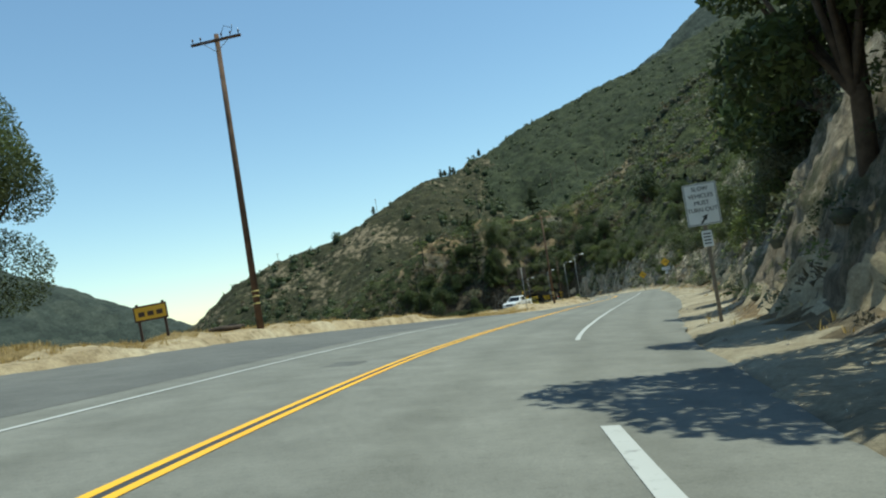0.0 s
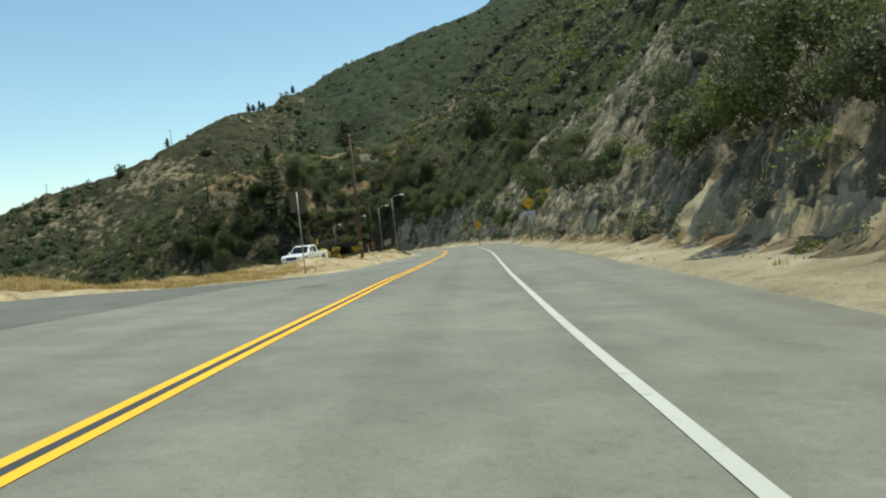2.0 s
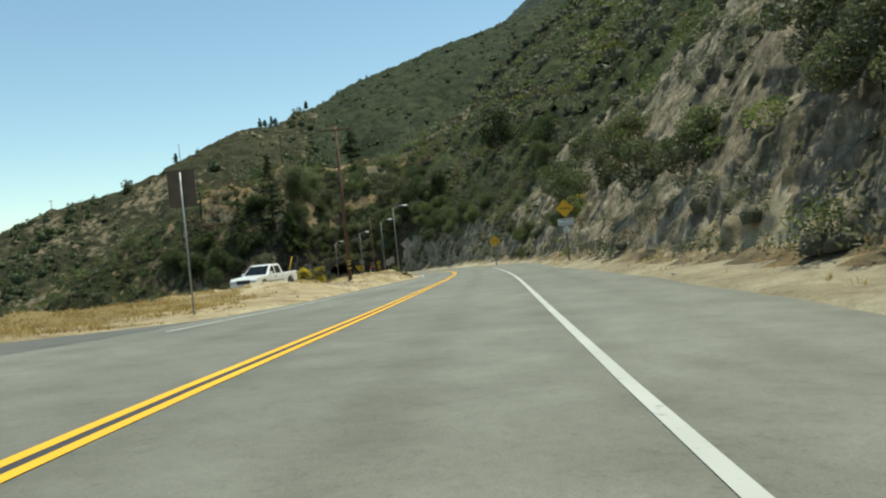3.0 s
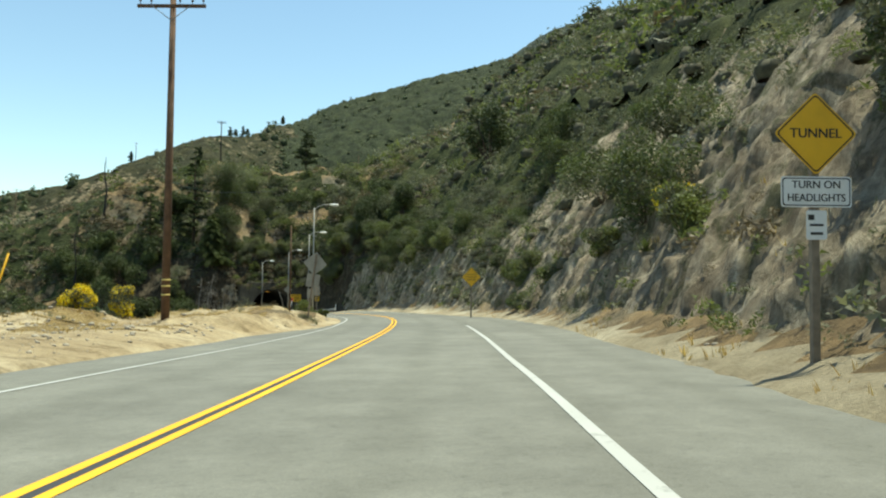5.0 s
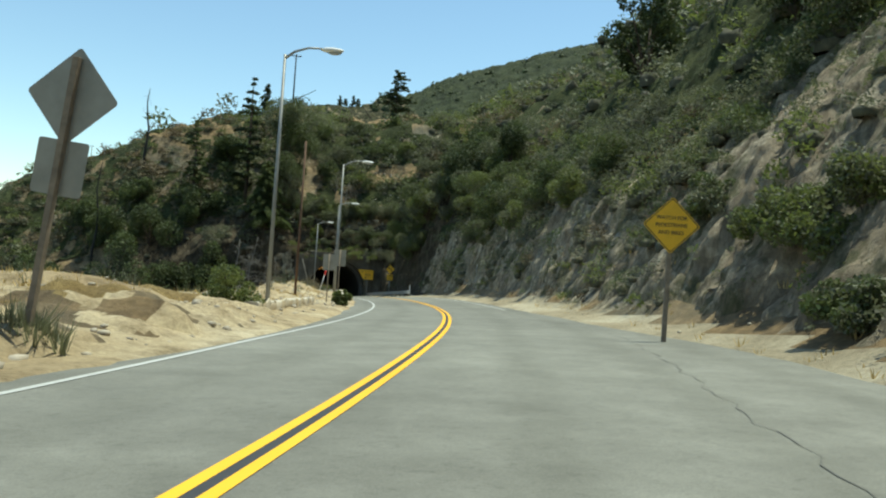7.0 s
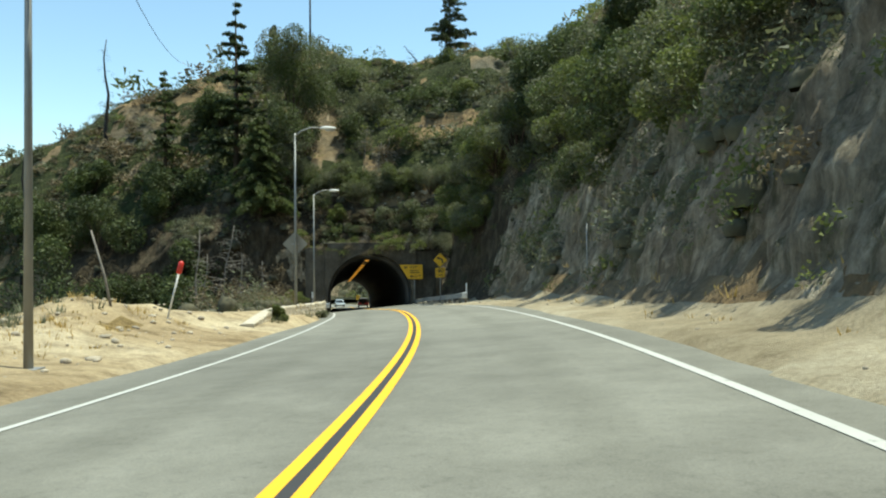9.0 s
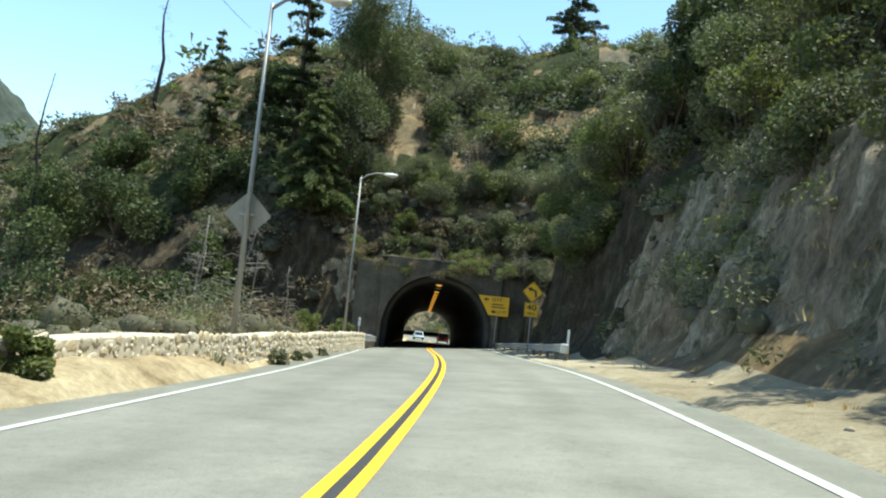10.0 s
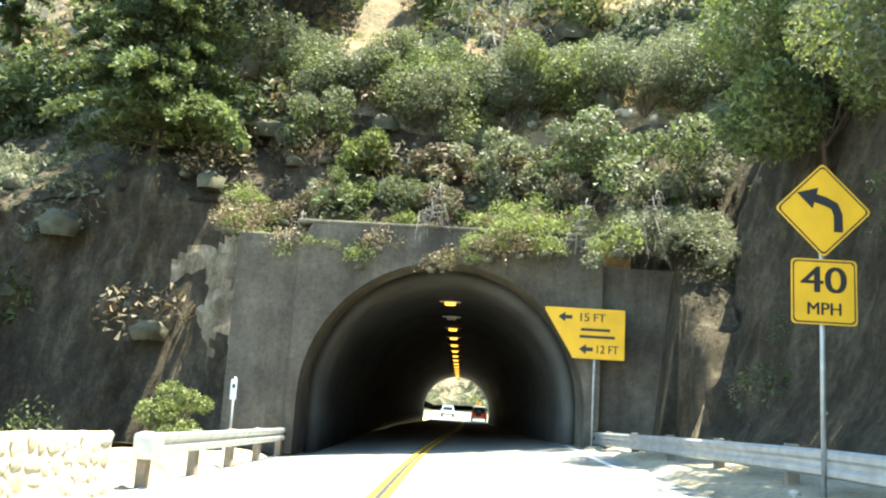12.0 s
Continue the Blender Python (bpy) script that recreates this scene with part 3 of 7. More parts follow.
def crag(X, Y, Z, S, T, flip, amp, edge):
    """A rough rock face over a smooth sheet of points: S runs along it, T up it."""
    dX, dY, dZ = np.gradient(X, axis=0), np.gradient(Y, axis=0), np.gradient(Z, axis=0)
    eX, eY, eZ = np.gradient(X, axis=1), np.gradient(Y, axis=1), np.gradient(Z, axis=1)
    N = np.stack([dY * eZ - dZ * eY, dZ * eX - dX * eZ, dX * eY - dY * eX], 2)
    N = flip * N / (np.linalg.norm(N, axis=2, keepdims=True) + 1e-9)
    ridged = 1 - 2.2 * np.abs(fbm(S + 0.25 * T, T * 0.35, 4.6, 3, 101))
    rib = 1 - 2.4 * np.abs(fbm(S + 0.2 * T, T * 0.16, 1.25, 4, 161))
    ledge = np.maximum(fbm(S, T, 2.6, 4, 131) - 0.25, 0)
    D = amp * (0.26 * ridged + 0.21 * rib + 0.30 * ledge + 0.11 * fbm(S - 0.4 * T, T * 0.7, 1.1, 3, 111) + 0.13 * fbm(S, T, 0.5, 3, 121) - 0.04)
    D = D * edge - 0.12 * (1 - edge)
    return X + N[:, :, 0] * D, Y + N[:, :, 1] * D, Z + N[:, :, 2] * D


def crag_mesh(name, X, Y, Z, mats, pick, label):
    rows, cols = X.shape
    k = (np.arange(rows - 1)[:, None] * cols + np.arange(cols - 1)[None, :]).ravel()
    F = np.stack([k, k + 1, k + cols + 1, k + cols], 1)
    ob = part(name, mesh_np(name, np.stack([X.ravel(), Y.ravel(), Z.ravel()], 1), F, mats, pick[:-1, :-1].ravel(), True))
    return tagged(ob, label, "rock face", kind="structure")


# the road cut
RS = np.concatenate([np.arange(-0.3, 5.0, 0.11), np.arange(5.0, 16.2, 0.24)])
YS, RR = np.meshgrid(np.arange(-16, 216.6, 0.24), RS)
UU = toe(YS) + RR
SS = line_s(YS)
HH = np.sqrt(1 + SS * SS)
CX, CY = line_x(YS) + UU / HH, YS - UU * SS / HH
CZ = ground_z(CX, CY)
UP = np.cumsum(np.sqrt(np.gradient(RR, axis=0) ** 2 + np.gradient(CZ, axis=0) ** 2), axis=0)
edge = np.clip((UP - 0.4) / 1.4, 0, 1) * np.clip((16.0 - RR) / 1.8, 0, 1) * np.clip((216.4 - YS) / 1.2, 0, 1)
CX, CY, CZ = crag(CX, CY, CZ, YS, UP, 1, 0.95, edge)
CZ = CZ - 1.2 * np.clip((RR - 14.2) / 1.8, 0, 1)
soil = (UP < 0.6 + 0.5 * fbm(YS, UP, 1.5, 3, 141)).astype(int)
# brush-covered parts between the bare streaks, and shade-darkened earth at the portal
soil[UP > np.interp(YS, [20, 75, 90, 135, 150, 190], [11, 14, 22, 20, 11, 9]) + 3.0 * fbm(YS, UP, 5.0, 5, 145)] = 3
soil[UP < np.interp(YS, [0, 30, 45, 70, 80, 92], [1.5, 1.8, 2.6, 2.4, 0.6, -3.0]) + 1.6 * fbm(YS, UP, 3.0, 4, 143)] = 2
soil[YS > 196 + 2.5 * fbm(YS, UP, 1.2, 4, 145)] = 4
crag_mesh("rock_face", CX, CY, CZ, [M_ROCK, M_GROUND, M_DIRT, M_SLOPE_SCRUB, M_EARTH], soil, "rough grey and brown rock of the road cut")
# the earth face beside the portal
CX, CY = np.meshgrid(np.arange(9.0, 29.0, 0.2), np.concatenate([np.arange(213.2, 216.6, 0.12), np.arange(216.6, 218.2, 0.025), np.arange(218.2, 222.4, 0.16)]))
CZ = ground_z(CX, CY)
UP = np.cumsum(np.sqrt(np.gradient(CY, axis=0) ** 2 + np.gradient(CZ, axis=0) ** 2), axis=0)
edge = np.clip((UP - 0.3) / 1.0, 0, 1) * np.clip((222.3 - CY) / 1.5, 0, 1) * np.clip((CX - 9) / 1.5, 0, 1)
S0 = CX.copy()
CX, CY, CZ = crag(CX, CY, CZ, S0, UP, 1, 0.8, edge)
soil = (((S0 - 26.3) / 1.3) ** 2 + ((CZ + 3.2) / 1.9) ** 2 + 1.1 * fbm(S0, UP, 0.9, 3, 151) > 0.8).astype(int)
crag_mesh("earth_bank", CX, CY, CZ, [M_ROCK, M_EARTH], soil, "dark steep earth bank beside the tunnel portal")
# the eroded dirt bank by the two signs
YS, RR = np.meshgrid(np.arange(107.5, 134, 0.16), np.arange(0.0, 4.4, 0.11))
UU, SS = e_left(YS) - 0.45 - RR, line_s(YS)
HH = np.sqrt(1 + SS * SS)
CX, CY = line_x(YS) + UU / HH, YS - UU * SS / HH
CZ = ground_z(CX, CY) + 0.05
edge = np.clip(RR / 0.7, 0, 1) * np.clip((4.3 - RR) / 0.8, 0, 1) * np.clip((YS - 107.5) / 3, 0, 1) * np.clip((133.8 - YS) / 2, 0, 1)
CX, CY, CZ = crag(CX, CY, CZ, YS, RR, -1, 0.5, edge)
CZ = CZ - 0.12 * (1 - edge)
crag_mesh("dirt_bank", CX, CY, CZ, [M_DIRT, M_GROUND, M_TURF], np.where(fbm(YS, RR, 2.2, 4, 153) > 0.45, 1, np.where((RR > 2.4) & (fbm(YS, RR, 1.8, 3, 155) > -0.1), 2, 0)), "eroded pale dirt bank with stones and dry grass")
tagged(ground, "dry sandy mountain ground with rocky road cut", "ground", kind="structure")


# ---- road ----
def ribbon(ys, ua, ub, dz, cols=1):
    """Verts and quads of a strip on the roadway between two offsets; also its cross and along coordinates."""
    V, F, UV = [], [], []
    for y in ys:
        a, b = float(ua(y)), float(ub(y))
        for k in range(cols + 1):
            u = a + (b - a) * k / cols
            V.append(spot(y, u, dz))
            UV.append((u - float(u_yellow(y)), y))
    w = cols + 1
    for i in range(len(ys) - 1):
        for k in range(cols):
            j = i * w + k
            F.append((j, j + 1, j + w + 1, j + w))
    return V, F, UV


def strip(name, ys, ua, ub, dz, mat, parent=None, cols=1):
    V, F, UV = ribbon(ys, ua, ub, dz, cols)
    me = mesh_np(name, V, F, mat, None, True)
    lay = me.uv_layers.new(name="UVMap")
    vi = np.empty(len(me.loops), np.int32)
    me.loops.foreach_get("vertex_index", vi)
    lay.data.foreach_set("uv", np.array(UV, np.float32)[vi].ravel())
    return part(name, me, None, parent)


ys_road = np.arange(-60, 340, 1.5)
ragged = lambda f, seed: (lambda y: f(y) + 0.12 * float(fbm(np.array([y * 1.0]), np.array([0.0]), 3.0, 3, seed)[0]))
road = strip("road", ys_road, ragged(e_left, 5), ragged(e_right, 6), 0.0, M_ASPHALT, None, 10)
tagged(road, "worn grey asphalt two-lane mountain road", "road", kind="structure")
turnout = strip("turnout_pavement", np.arange(-55, 67, 1.5), ragged(turn_left, 8), lambda y: e_left(y) + 0.1, 0.004, M_ASPHALT_DARK)
tagged(turnout, "darker asphalt turnout beside the road", "pavement", kind="structure")

marks = thing("road_marking", "worn yellow and white painted road lines", "road marking", kind="structure")


def painted(name, y0, y1, f, off, width, mat, step=1.5):
    return strip(name, np.arange(y0, y1 + 0.01, step), lambda y: f(y) + off - width / 2, lambda y: f(y) + off + width / 2, 0.007, mat, marks)


painted("yellow_line", -58, 300, u_yellow, -0.095, 0.10, M_YELLOW)
painted("yellow_line", -58, 300, u_yellow, 0.095, 0.10, M_YELLOW)
strip("dark_gap", np.arange(-58, 300, 1.5), lambda y: u_yellow(y) - 0.046, lambda y: u_yellow(y) + 0.046, 0.005, M_BLACKSEAM, marks)
painted("white_edge_line", 19.5, 114, u_right, 0.0, 0.125, M_WHITE)
painted("white_edge_line", 149, 300, u_right, 0.0, 0.12, M_WHITE)
painted("white_edge_line", -10, 6.5, u_right, -0.29, 0.16, M_WHITE)
painted("white_edge_line", -58, 38, u_left, 0.0, 0.11, M_WHITE)
painted("white_edge_line", 62, 300, u_left, 0.0, 0.11, M_WHITE)

seam = table([(100, 1.95), (108, 1.9), (114, 1.85), (120, 2.2), (124, 2.6), (131, 3.1), (140, 2.6)])
wig = lambda y, k: 0.05 * math.sin(y * 3.1 + k) + 0.04 * math.sin(y * 7.7 + 2 * k)
strip("sealed_crack", np.arange(100, 140, 0.3), lambda y: seam(y) + wig(y, 0), lambda y: seam(y) + wig(y, 0) + 0.012 + 0.006 * math.sin(y * 5), 0.0065, M_ASPHALT_DARK, marks)
for k, (ya, yb, ua, ub) in enumerate([(15.3, 16.6, -4.2, -3.5), (52, 53.2, -4.6, -3.9)]):
    strip("asphalt_patch", np.arange(ya, yb, 0.4), lambda y, a=ua: a + 0.08 * math.sin(y * 9), lambda y, b=ub: b + 0.1 * math.sin(y * 6), 0.004, M_ASPHALT_DARK, marks)


# ---- tunnel ----


def make_concrete():
    m = material("stained_old_concrete", 0.93, 0, 0.25)
    v = coords(m)
    big = noise_tex(m, v, 0.45, 7, 0.65)
    run = noise_tex(m, v, 1.6, 7, 0.7, (1, 1, 0.12))
    fine = noise_tex(m, v, 9.0, 9, 0.75)
    c = ramp(m, big, [(0.3, (0.042, 0.036, 0.029)), (0.5, (0.09, 0.08, 0.064)), (0.7, (0.16, 0.144, 0.116))])
    c = mix(m, c, ramp(m, run, [(0.3, (0.2, 0.19, 0.18)), (0.55, (0.5, 0.5, 0.49)), (0.75, (0.66, 0.65, 0.62))]), 0.75, "OVERLAY")
    c = mix(m, c, ramp(m, fine, [(0.3, (0.25, 0.25, 0.24)), (0.7, (0.72, 0.71, 0.7))]), 0.6, "OVERLAY")
    base(m, c)
    bump(m, mix(m, run, fine, 0.6), 1.0, 0.06)
    return m


M_CONCRETE = make_concrete()
M_LINING = simple("sooty_tunnel_lining", (0.06, 0.058, 0.054), 0.85, var=0.4, scale=0.6, bumps=0.3)
M_GALV = simple("galvanised_steel", (0.50, 0.51, 0.51), 0.45, 0.75, var=0.18, scale=5)
M_AMBER = material("amber_tunnel_lamp", 0.4)
_b = M_AMBER.node_tree.nodes["Principled BSDF"]
_b.inputs["Base Color"].default_value = (0.5, 0.25, 0.05, 1)
_b.inputs["Emission Color"].default_value = (1.0, 0.45, 0.06, 1)
_b.inputs["Emission Strength"].default_value = 0.5
M_LAMPGLASS = simple("dull_lamp_glass", (0.35, 0.36, 0.36), 0.3)

P_IN, P_OUT = Vector((33.45, 217.3, -6.80)), Vector((26.0, 280.0, -10.6))
_d = (P_OUT - P_IN).normalized()
TUN = Matrix.Translation(P_IN) @ Matrix(((-_d.y * -1, _d.x, 0, 0), (-_d.x, _d.y, 0, 0), (0, 0, 1, 0), (0, 0, 0, 1))).to_4x4()
TUN_LEN = (P_OUT.xy - P_IN.xy).length
TUN_FALL = (P_OUT.z - P_IN.z) / TUN_LEN
R_ARCH, SPRING = 3.74, 1.14


def arch(n=28, r=R_ARCH, foot=-0.3):
    pts = [(-r, foot)]
    pts += [(-r * math.cos(math.pi * k / n), SPRING + r * math.sin(math.pi * k / n)) for k in range(n + 1)]
    return pts + [(r, foot)]


def headwall(name, y0, y1, left, right, top, zoff):
    bm = bmesh.new()
    a = arch()
    outer = []
    for x, z in a:
        ang = math.atan2(z - SPRING, x)
        if z <= SPRING + 0.02 and abs(x) > 3:
            outer.append((left if x < 0 else right, z))
        else:
            c, s = math.cos(ang), math.sin(ang)
            k = min((right / c) if c > 1e-6 else ((left / c) if c < -1e-6 else 1e9), (top - SPRING) / s if s > 1e-6 else 1e9)
            outer.append((c * k, SPRING + s * k))
    rows = []
    for y in (y0, y1):
        rows.append([[bm.verts.new((x, y, z + zoff)) for x, z in a], [bm.verts.new((x, y, z + zoff)) for x, z in outer]])
    n = len(a)
    for i in range(n - 1):
        f, b = rows
        bm.faces.new((f[0][i], f[0][i + 1], f[1][i + 1], f[1][i]))
        bm.faces.new((b[0][i + 1], b[0][i], b[1][i], b[1][i + 1]))
        bm.faces.new((f[1][i], f[1][i + 1], b[1][i + 1], b[1][i]))
        bm.faces.new((f[0][i + 1], f[0][i], b[0][i], b[0][i + 1]))
    bmesh.ops.recalc_face_normals(bm, faces=bm.faces)
    return bm


tunnel = thing("tunnel", "old concrete arched road tunnel through the hillside", "tunnel", TUN, kind="structure")
part("portal", headwall("portal", -1.25, 0.5, -4.0, 4.1, 5.75, 0.0), M_CONCRETE, tunnel)
bm = bmesh.new()
box(bm, -4.85, -0.35, 2.35, 1.7, 1.5, 6.2, 0.04)
part("wing_wall", bm, M_CONCRETE, tunnel)
bm = bmesh.new()
box(bm, 6.25, -0.2, 2.2, 4.3, 1.5, 5.7, 0.04)
part("wing_wall", bm, M_CONCRETE, tunnel)
bm = bmesh.new()
box(bm, 0.05, -0.4, 5.8, 8.3, 1.75, 0.12, 0.04)
part("coping", bm, M_CONCRETE, tunnel)
part("portal", headwall("portal", TUN_LEN - 0.5, TUN_LEN + 1.2, -6.5, 6.5, 6.5, TUN_FALL * TUN_LEN), M_CONCRETE, tunnel)
bm = bmesh.new()
prev = None
for i in range(23):
    y = 0.4 + (TUN_LEN - 0.8) * i / 22
    ring = [bm.verts.new((x, y, z + TUN_FALL * y)) for x, z in arch(28, R_ARCH + 0.02, -0.4)]
    if prev:
        for p, q in zip(zip(prev, prev[1:]), zip(ring, ring[1:])):
            f = bm.faces.new((p[0], q[0], q[1], p[1]))
            f.smooth = True
    prev = ring
lining = part("lining", bm, M_LINING, tunnel)
sol = lining.modifiers.new("thickness", "SOLIDIFY")
sol.thickness = 0.3
sol.offset = 1
for k in range(14):
    y = 4.6 + 4.2 * k
    lamp = thing("tunnel_lamp", "amber tunnel ceiling lamp" if k != 1 else "unlit tunnel ceiling lamp", "lamp", TUN @ Matrix.Translation((0, y, TUN_FALL * y + SPRING + R_ARCH - 0.3)), "tunnel lamps")
    bm = bmesh.new()
    box(bm, 0, 0, 0.05, 0.72, 0.34, 0.14, 0.02)
    part("housing", bm, M_GALV, lamp)
    bm = bmesh.new()
    box(bm, 0, 0, -0.06, 0.36, 0.24, 0.11, 0.03)
    part("lens", bm, M_AMBER if k != 1 else M_LAMPGLASS, lamp)


# ---- wild growth ----
rng = np.random.default_rng(7)


def cards(cen, size, lean=0.0, aspect=1.6, seed=0):
    """Leaf blades: three-cornered cards at cen of the given sizes, turned at random."""
    r = np.random.default_rng(seed)
    n = len(cen)
    a = r.normal(size=(n, 3))
    a[:, 2] = a[:, 2] * (1 - lean) + lean * 1.5
    a /= np.linalg.norm(a, axis=1, keepdims=True)
    b = np.cross(a, r.normal(size=(n, 3)))
    b /= np.linalg.norm(b, axis=1, keepdims=True) + 1e-9
    s = size[:, None]
    p = np.stack([cen - a * s * aspect / 2 - b * s * 0.5, cen - a * s * aspect / 2 + b * s * 0.5, cen + a * s * aspect / 2], 1)
    return p.reshape(-1, 3)


_cr = []
for zz, rr in ((-0.35, 0.75), (0.25, 0.95), (0.75, 0.5)):
    for k in range(6):
        _cr.append((rr * math.cos(k * math.pi / 3), rr * math.sin(k * math.pi / 3), zz))
CORE_V = np.array(_cr)
CORE_F = np.array([(j * 6 + k, j * 6 + (k + 1) % 6, (j + 1) * 6 + (k + 1) % 6, (j + 1) * 6 + k) for j in range(2) for k in range(6)] + [(12, 13, 14, 15), (12, 15, 16, 17)])
CORE_F = np.concatenate([CORE_F[:, :3], CORE_F[:, [0, 2, 3]]])


def shrubs(name, x, y, r, h, kinds, K, leaf, mats, label, category="shrubs", sink=0.15, zs=None, core=0.6, clothed=False):
    """Many shrubs as one growth: lobed clouds of leaves round a twiggy core."""
    n = len(x)
    g = np.random.default_rng(len(x) + K)
    z = ground_z(x, y) if zs is None else zs
    lob = g.normal(size=(n, 5, 3))
    lob /= np.linalg.norm(lob, axis=2, keepdims=True)
    lob[:, :, 2] = np.abs(lob[:, :, 2]) * 0.9 - 0.1
    lob *= (0.35 + 0.35 * g.random((n, 5, 1)))
    pick = g.integers(0, 5, (n, K))
    d = g.normal(size=(n, K, 3))
    d /= np.linalg.norm(d, axis=2, keepdims=True)
    d[:, :, 2] = np.where(d[:, :, 2] < -0.3, -d[:, :, 2], d[:, :, 2])
    rad = 0.34 + 0.34 * g.random((n, K, 1)) ** 0.6
    c = np.take_along_axis(lob, pick[:, :, None].repeat(3, 2), 1) + d * rad
    c = c * np.stack([r, r, h], 1)[:, None, :]
    c = c + np.stack([x, y, z + h * (0.45 - sink)], 1)[:, None, :]
    size = (leaf * r[:, None] * (0.6 + 0.8 * g.random((n, K)))).ravel()
    V = cards(c.reshape(-1, 3), size * 0.82, 0.25, 2.3, n)
    F = np.arange(len(V)).reshape(-1, 3)
    mi = np.repeat(kinds, K)
    if core == 0:
        ob = part(name, mesh_np(name, V, F, list(mats), mi))
        return tagged(ob, label, category, kind="stuff")
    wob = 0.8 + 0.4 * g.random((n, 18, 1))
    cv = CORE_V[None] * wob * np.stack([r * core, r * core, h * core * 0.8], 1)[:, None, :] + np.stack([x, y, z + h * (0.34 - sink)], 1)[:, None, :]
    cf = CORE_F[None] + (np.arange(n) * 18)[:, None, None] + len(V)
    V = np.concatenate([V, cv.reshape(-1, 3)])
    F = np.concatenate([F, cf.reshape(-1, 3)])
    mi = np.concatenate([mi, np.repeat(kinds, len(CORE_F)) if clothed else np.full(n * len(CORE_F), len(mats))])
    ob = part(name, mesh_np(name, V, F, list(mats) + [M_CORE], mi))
    return tagged(ob, label, category, kind="stuff")


def scatter(n, x0, x1, y0, y1, seed):
    g = np.random.default_rng(seed)
    return g.uniform(x0, x1, n), g.uniform(y0, y1, n), g


MIX = [L_GREEN, L_SAGE, L_BRIGHT, L_DRY, L_DARK]


def kinds_for(x, y, g, weights):
    """Which plants grow where: patches of one kind, with strays."""
    p = np.clip(vnoise(x / 7.0, y / 7.0, 91) * 0.75 + 0.25 * g.random(len(x)), 0, 0.999)
    return np.searchsorted(np.cumsum(weights), p).clip(0, len(weights) - 1)


def canopy(name, X, Y, cell, high, mats, pick, label):
    """The close cover of a brushy hillside as one sheet of clumps."""
    Z = ground_z(X, Y)
    ix, iy = np.floor(X / cell), np.floor(Y / cell)
    D = np.zeros_like(X)
    for a in (-1, 0, 1):
        for b in (-1, 0, 1):
            jx, jy = ix + a, iy + b
            px, py = (jx + hash2(jx, jy, 301)) * cell, (jy + hash2(jx, jy, 302)) * cell
            d2 = ((X - px) ** 2 + (Y - py) ** 2) / (cell * (0.45 + 0.4 * hash2(jx, jy, 303))) ** 2
            D = np.maximum(D, (0.35 + 0.65 * hash2(jx, jy, 304)) * np.sqrt(np.maximum(1 - d2, 0)))
    Z = Z + high * (D - 0.12 + 0.16 * fbm(X, Y, cell * 0.5, 2, 305))
    rows, cols = X.shape
    k = (np.arange(rows - 1)[:, None] * cols + np.arange(cols - 1)[None, :]).ravel()
    F = np.stack([k, k + 1, k + cols + 1, k + cols], 1)
    ob = part(name, mesh_np(name, np.stack([X.ravel(), Y.ravel(), Z.ravel()], 1), F, mats, pick[:-1, :-1].ravel(), True))
    return tagged(ob, label, "shrubs", kind="stuff")


# the cut slope above the road
YS, RR = np.meshgrid(np.arange(-14, 222, 0.62), np.arange(14.6, 70, 0.62))
UU, SS = toe(YS) + RR, line_s(YS)
HH = np.sqrt(1 + SS * SS)
canopy("slope_chaparral", line_x(YS) + UU / HH, YS - UU * SS / HH, 2.6, 1.25, [M_SLOPE_SCRUB], np.zeros(YS.shape, int), "close dark green chaparral on the upper slope")
x, y, g = scatter(13000, -5, 106, -15, 250, 1)
yf, u = plan(x, y)
r_up = u - toe(yf)
dens = np.clip(0.34 + r_up / 8.0, 0.06, np.where(r_up > 16, 0.6, 1.0)) * np.clip(0.2 + 1.7 * vnoise(x / 5.5, y / 5.5, 5), 0, 1)
streak = np.clip(2.6 * vnoise(yf / 3.4 + 0.12 * r_up, r_up / 15, 59) - 0.45, 0.05, 1)
dens = dens * np.where((r_up < 20) & (yf > 60), streak * np.interp(yf, [90, 105, 140, 150], [1.0, 0.6, 0.6, 1.0]), 1.0)
ok = (r_up > 0.6) & (r_up < 72) & (g.random(len(x)) < dens) & ~((np.abs(u) < 8) & (yf > 214) & (yf < 217))
ok &= ~((y > 222) & (x < 46)) & ~((y > 196) & (y < 219) & (x > 37) & (x < 45.5))
x, y, r_up = x[ok], y[ok], r_up[ok]
r = (0.30 + 1.0 * g.random(len(x)) ** 2.0) * np.clip(0.7 + r_up / 13, 0.7, 2.0)
hh, kk = r * (0.85 + 0.5 * g.random(len(x))), kinds_for(x, y, g, (0.34, 0.22, 0.10, 0.10, 0.24))
for name, sel, K, leaf, inner in (("slope_shrubs", (r_up < 17) & (y < 190), 210, 0.088, 0.5), ("bank_shrubs", (r_up < 17) & (y >= 190), 260, 0.08, 0.45), ("upper_slope_shrubs", r_up >= 17, 38, 0.2, 0.62)):
    shrubs(name, x[sel], y[sel], r[sel], hh[sel], kk[sel], K, leaf, MIX, "chaparral shrubs covering the steep slope above the road", sink=0.22, core=inner)

